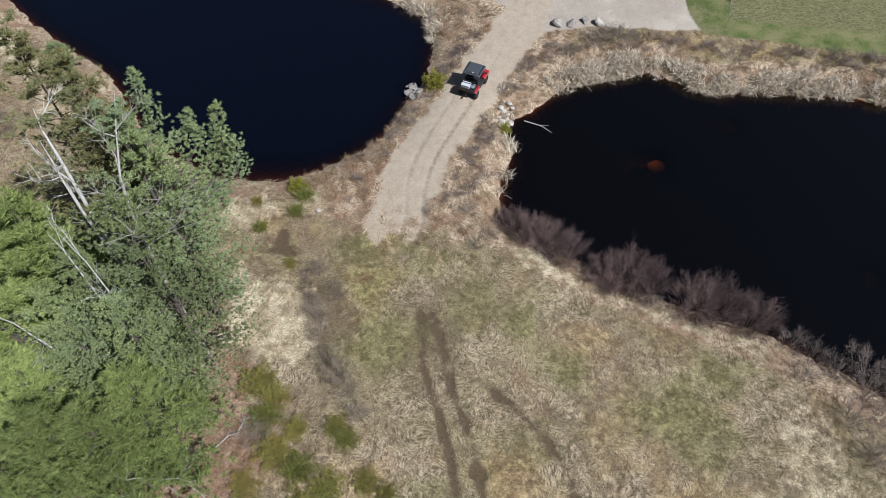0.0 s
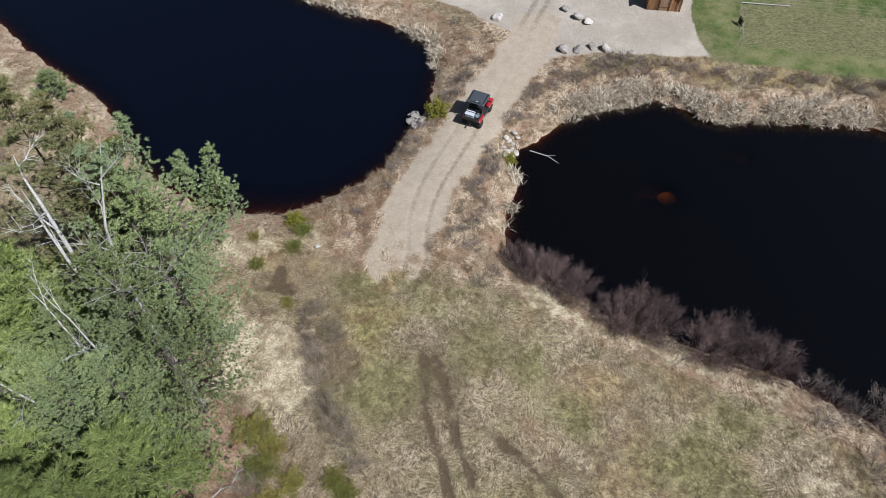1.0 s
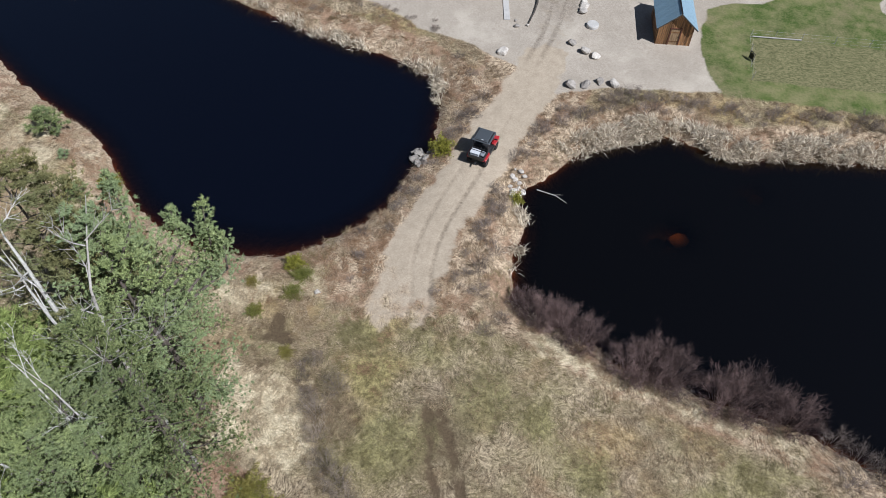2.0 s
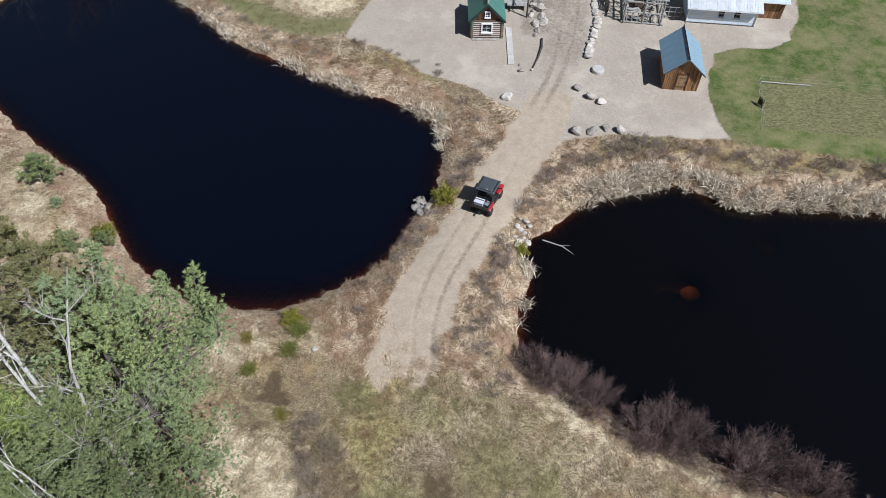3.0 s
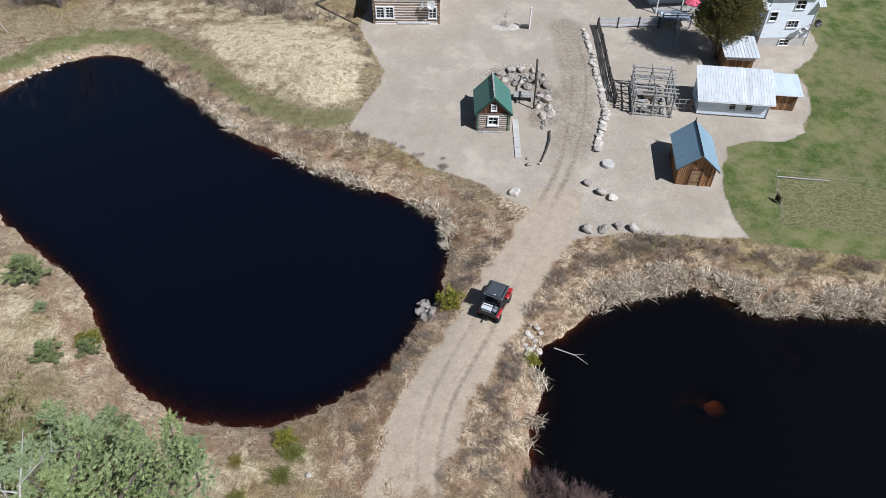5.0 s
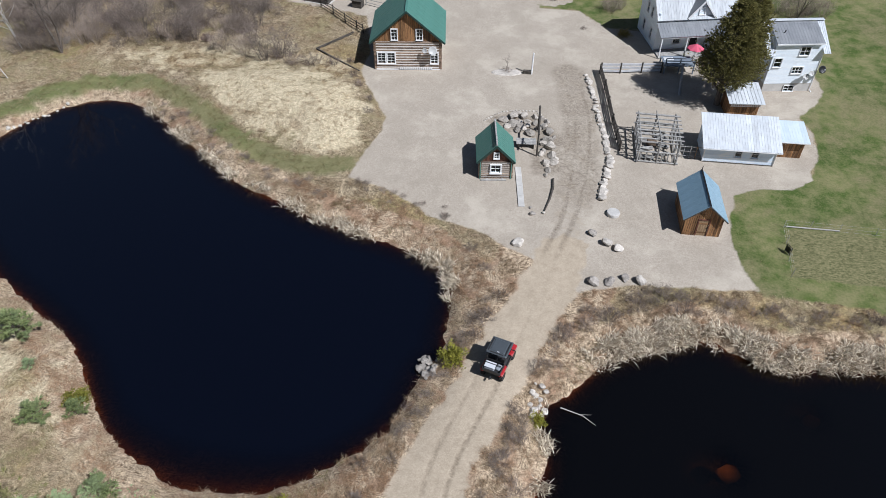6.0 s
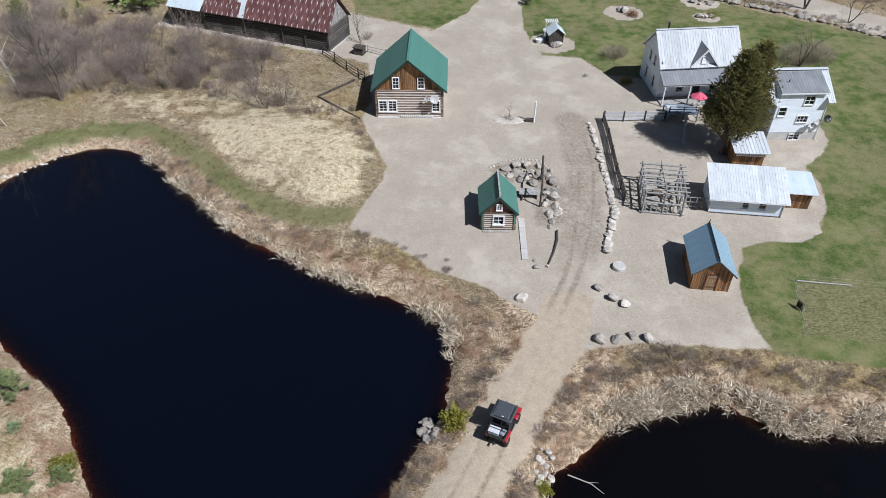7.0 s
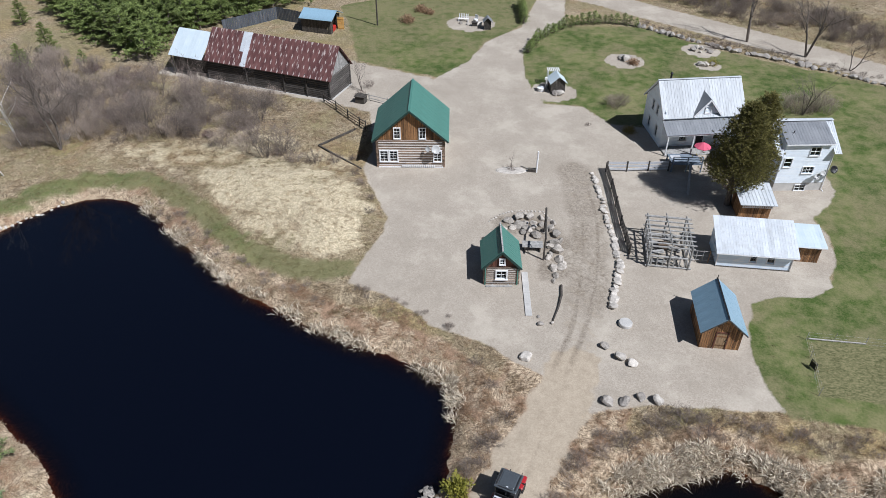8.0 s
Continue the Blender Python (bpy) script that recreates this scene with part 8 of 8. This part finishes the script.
bare_tree(24.0, 130.6, 501, 11.0, 2, BARK, "leafless twin-trunked roadside tree", 0.22, 0.24)
bare_tree(31.5, 125.7, 502, 9.5, 3, BARK, "leafless many-stemmed roadside tree", 0.3, 0.17)
bare_tree(26.8, 105.8, 503, 6.0, 4, BARK, "leafless young fruit tree on the lawn", 0.55, 0.06)
bare_tree(36.5, 121.5, 504, 5.5, 2, BARK, "leafless leaning roadside tree", 0.6, 0.1)
bare_tree(-60.4, 81.5, 505, 9.5, 2, BARK, "leafless grey tree at the pond's head", 0.3, 0.15, 5, fork=3)
for k, (x, y, h) in enumerate(((-52.9, 87.1, 6.5), (-50.3, 86.4, 6.0), (-55.2, 86.2, 6.0), (-48.6, 87.4, 5.0), (-46.0, 87.2, 3.6), (-57.6, 90.0, 6.5), (-61.6, 85.4, 6.5), (-64.0, 82.8, 6.0), (-44.0, 93.0, 5.0), (-40.0, 92.2, 4.5),
                               (-67.0, 86.0, 7.0), (-70.5, 89.0, 7.0), (-36.0, 83.7, 3.4), (-34.4, 84.8, 3.8), (-38.6, 86.8, 3.4), (-62.0, 92.0, 6.0), (-50.0, 95.0, 5.5), (-56.0, 97.0, 5.5), (-73.0, 95.0, 6.5))):
    single("bare_tree", twig_geo(560 + k, h, 7, 4, 0.55, 0.035, 3, 3, 0.6, False, 0.3, 0.25).mesh("bare_tree", TWIG_GREY if k % 3 else BARK), None, turn_z(0, x, y, gz(x, y) - 0.05), "leafless many-stemmed thicket tree above dry grass", "tree", "thicket trees")
bare_tree(-30.0, 103.2, 506, 4.5, 3, BARK, "leafless small tree beside the barn", 0.35, 0.06)
bare_tree(-8.2, 86.0, 507, 2.6, 1, BARK, "thin leafless sapling on a gravel island", 0.1, 0.03)
def dead_snag(x, y, height, label, seed, mat, thick, tops, lean=(0.0, 0.0), name="bare_tree", group="", bend=2):
    """A tall straight trunk with a bare crown of forked branches near its top."""
    r, g = random.Random(seed), Geo()
    line = [Vector((lean[0] * f ** bend * height, lean[1] * f ** bend * height, f * height - 0.1)) + Vector((r.gauss(0, 0.05), r.gauss(0, 0.05), 0)) for f in (0, 0.5, 0.75, 0.86, 0.94, 1.0)]
    for k in range(5):
        g.tube(line[k], line[k + 1], thick * (1 - k / 5.6), thick * (1 - (k + 1) / 5.6), 7, False)
    for k in range(tops):
        f = 0.62 + 0.36 * (k + r.random()) / tops
        a, ln = 2.4 * k + r.gauss(0, 0.4), height * (0.05 + 0.3 * (1 - f)) * r.uniform(0.8, 1.5)
        p = Vector((lean[0] * f ** bend * height, lean[1] * f ** bend * height, f * height))
        d = Vector((math.cos(a), math.sin(a), 0.75))
        for b in range(3):
            q = p + d.normalized() * ln / 3
            g.tube(p, q, thick * 0.3 * (1 - b / 3.4), thick * 0.3 * (1 - (b + 1) / 3.4), 5, False)
            for e in range(3):
                w = (d.normalized() + Vector((r.gauss(0, 0.6), r.gauss(0, 0.6), r.gauss(0.25, 0.4)))).normalized()
                m = q + w * ln * 0.24
                g.tube(q, m, thick * 0.11, thick * 0.06, 4, False)
                for _ in range(2):
                    g.tube(m, m + (w + Vector((r.gauss(0, 0.5), r.gauss(0, 0.5), r.gauss(0.2, 0.3)))).normalized() * ln * 0.2, thick * 0.06, 0.006, 3, False)
            p, d = q, d + Vector((r.gauss(0, 0.25), r.gauss(0, 0.25), 0.15))
    return single(name, g.mesh(name, mat), None, turn_z(0, x, y, gz(x, y) - 0.05), label, "tree", group)


dead_snag(-17.6, 17.2, 19.4, "dead silver-grey tree among the pines", 508, DEADWOOD, 0.12, 9, (-0.03, 0.2), bend=8)
bare_tree(-65.6, 81.6, 509, 8.0, 3, BIRCH, "white birch with slender leafless stems", 0.1, 0.06, 3, group="birches")
bare_tree(-63.2, 75.2, 510, 6.0, 1, BIRCH, "white birch leaning at the pond's head", 0.3, 0.09, group="birches")
for x, y, h, s, lean, r, n in ((-21.2, 18.3, 19.0, 511, (-0.02, 0.075), 0.15, 4), (-20.8, 18.0, 17.6, 514, (-0.05, 0.06), 0.11, 3), (-18.9, 14.4, 16.0, 512, (-0.07, 0.05), 0.07, 2), (-18.6, 15.0, 17.2, 513, (0.0, -0.02), 0.06, 2), (-22.4, 13.6, 13.0, 515, (-0.06, -0.09), 0.07, 2)):
    dead_snag(x, y, h, "tall white-barked leafless birch in the wood", s, BIRCH, r, n, lean, group="birches")
bare_tree(8.5, 51.6, 517, 2.8, 2, TWIG_GREY, "small grey leafless sapling on the reedy bank", 0.4, 0.035, 5)
bare_tree(-18.8, 9.6, 516, 6.0, 1, DEADWOOD, "fallen-branch grey dead sapling at the wood's edge", 0.5, 0.08)
for x, y, t, ln in ((-15.4, 11.6, 50, 1.6), (-16.4, 9.4, -30, 2.4), (0.2, 42.8, -20, 2.6), (-14.4, 12.8, 70, 1.2)):
    single("fallen_branch", Geo().tube((0, 0, 0.06), (ln * 0.6, 0.1, 0.12), 0.05, 0.04, 6).tube((ln * 0.6, 0.1, 0.12), (ln, -0.15, 0.08), 0.04, 0.015, 6).tube((ln * 0.5, 0.08, 0.1), (ln * 0.8, 0.4, 0.2), 0.025, 0.008, 5), DEADWOOD,
           turn_z(t, x, y, max(gz(x, y), -1.68)), "bleached fallen branch on the ground", "branch", "fallen branches")


# grass, sorted by colour
def sow(count, box, gen):
    x, y = gen.uniform(box[0], box[1], count), gen.uniform(box[2], box[3], count)
    return x, y


def grow_grass(seed):
    g = np.random.default_rng(seed)
    lots = {"straw": [], "brown": [], "rust": [], "green": []}
    for count, box, per, tall in ((100000, (-46, 34, 5, 64), 13, 0.66), (24000, (-66, -19, 60, 106), 10, 0.95), (9000, (-48, -8, 4, 34), 8, 0.8), (12000, (14, 60, 54, 140), 6, 0.45), (6000, (8, 60, 126, 160), 9, 1.2)):
        x, y = sow(count, box, g)
        z = zones(x, y)
        clear = np.maximum(np.maximum(z["gravel"], z["track"]), z["mud_and_dark"] * 0.9)
        wet = np.minimum(z["west"], z["east"])
        patchy = 0.6 * vnoise(x, y, 0.9, 86) + 0.4 * vnoise(x, y, 0.4, 87)
        keep = (clear < 0.35) & (wet > 0.05) & (patchy > 0.42) & (g.random(count) < np.where(z["lawn"] > 0.5, 0.02, np.where((z["straw"] > 0.5) & (y > 60), 0.5, 1.0)))
        x, y, wet = x[keep], y[keep], wet[keep]
        z = {k: v[keep] for k, v in z.items()}
        n = len(x)
        h = ground_height(x, y)
        heading = vnoise(x, y, 9.0, 81) * 6 + vnoise(x, y, 1.6, 82) * 2.5
        kind = np.full(n, 1)
        pick = g.random(n)
        kind[pick < 0.34 + 0.5 * (vnoise(x, y, 4.0, 83) - 0.4)] = 0
        kind[(vnoise(x, y, 6.0, 84) > 0.5) & (pick > 0.4) & (z["bank"] < 0.3) & (x > -12) & (y < 28)] = 3
        kind[(z["bank"] > 0.4) & (vnoise(x, y, 3.0, 85) > 0.42) & (pick > 0.3)] = 2
        kind[(z["bank"] > 0.5) & (wet < 1.4) & (pick < 0.75)] = 0
        kind[(z["bank"] > 0.3) & (y > 46.5) & (x > 1) & (pick > 0.12)] = np.where(vnoise(x, y, 2.5, 88) > 0.5, 2, 1)[(z["bank"] > 0.3) & (y > 46.5) & (x > 1) & (pick > 0.12)]
        kind[z["straw"] > 0.5] = 0
        kind[z["olive"] > 0.25 + 0.6 * pick] = 3
        kind[z["brown"] > 0.3 + 0.6 * pick] = 1
        kind[z["ochre"] > 0.3 + 0.6 * pick] = 2
        kind[(z["litter"] > 0.5)] = 2
        kind[z["lawn"] + z["path"] > 0.5] = 3
        size = tall * (0.32 + 0.25 * g.random(n)) * np.where(z["lawn"] + z["path"] > 0.5, 0.5, 1.0) * np.where(z["bank"] > 0.5, 1.2, 1.0) * np.where((x > -9) & (y < 27) & (z["straw"] < 0.3), 0.62, 1.0)
        for k, key in enumerate(("straw", "brown", "rust", "green")):
            c = np.nonzero(kind == k)[0]
            m = len(c) * per
            root = np.repeat(np.stack([x[c], y[c], h[c] + 0.01], 1), per, 0) + g.normal(size=(m, 3)) * (0.12, 0.12, 0)
            a = np.repeat(heading[c], per) + g.normal(size=m) * 1.0
            d = unit(np.stack([np.cos(a), np.sin(a), g.uniform(0.12, 0.95, m)], 1))
            lots[key].append((root, d, np.repeat(size[c], per) * g.uniform(0.6, 1.3, m)))
    for key, mat, label in (("straw", GRASS_STRAW, "bleached straw-coloured dead grass tufts"), ("brown", GRASS_BROWN, "brown matted dead grass tufts"), ("rust", GRASS_RUST, "rusty brown dead weeds and grass"), ("green", GRASS_GREEN, "short olive-green grass among dead stems")):
        root, d, ln = (np.concatenate([lot[i] for lot in lots[key]]) for i in range(3))
        v, f = needles(root, d, ln, 0.021, g)
        tagged(new("grass", array_mesh("grass", v, f, mat)), label, "grass", kind="stuff")


grow_grass(900)


def reed_bed(seed):
    g = np.random.default_rng(seed)
    x, y = sow(90000, (-3, 36, 30, 54), g)
    z = zones(x, y)
    d = z["east"]
    north = step(y - 0.02 * x, 46.0, 48.0)
    west_side = step(1.2 - x, 0, 1) * step(vnoise(x, y, 1.7, 91), 0.35, 0.6) * (y < 45)
    spot = (d > -0.3) & (d < 0.2 + 1.25 * north * (0.35 + vnoise(x, y, 2.2, 92))) & (g.random(len(x)) < np.maximum(north, 0.75 * west_side)) & (x < 34)
    spot2 = spot & (vnoise(x, y, 0.7, 93) > 0.5)
    x, y = x[spot2], y[spot2]
    xw, yw = sow(6000, (-10.5, -7, 45, 55), g)
    dw = zones(xw, yw)["west"]
    keep = (dw > -0.4) & (dw < 0.5) & (vnoise(xw, yw, 0.8, 94) > 0.62) & (yw > 48)
    xn, yn = sow(30000, (-46, -8.5, 53, 76), g)
    dn = zones(xn, yn)["west"]
    fringe = (dn > -0.25) & (dn < 0.45) & (vnoise(xn, yn, 1.6, 96) > 0.48)
    x, y = np.concatenate([x, xw[keep], xn[fringe]]), np.concatenate([y, yw[keep], yn[fringe]])
    n, per = len(x), 6
    base = np.maximum(ground_height(x, y), -1.75)
    root = np.repeat(np.stack([x, y, base], 1), per, 0) + g.normal(size=(n * per, 3)) * (0.2, 0.2, 0)
    a = np.repeat(vnoise(x, y, 0.9, 95) * 14, per) + g.normal(size=n * per) * 0.9
    lean_ = g.uniform(0.6, 2.8, n * per)
    way = unit(np.stack([np.cos(a), np.sin(a), lean_], 1))
    v, f = blades(root, way, g.uniform(0.5, 1.35, n * per), 0.06, 0.35, g)
    tagged(new("reeds", array_mesh("reeds", v, f, REED)), "bleached broken cattail reeds on the pond's edge", "reeds", kind="stuff")


reed_bed(950)
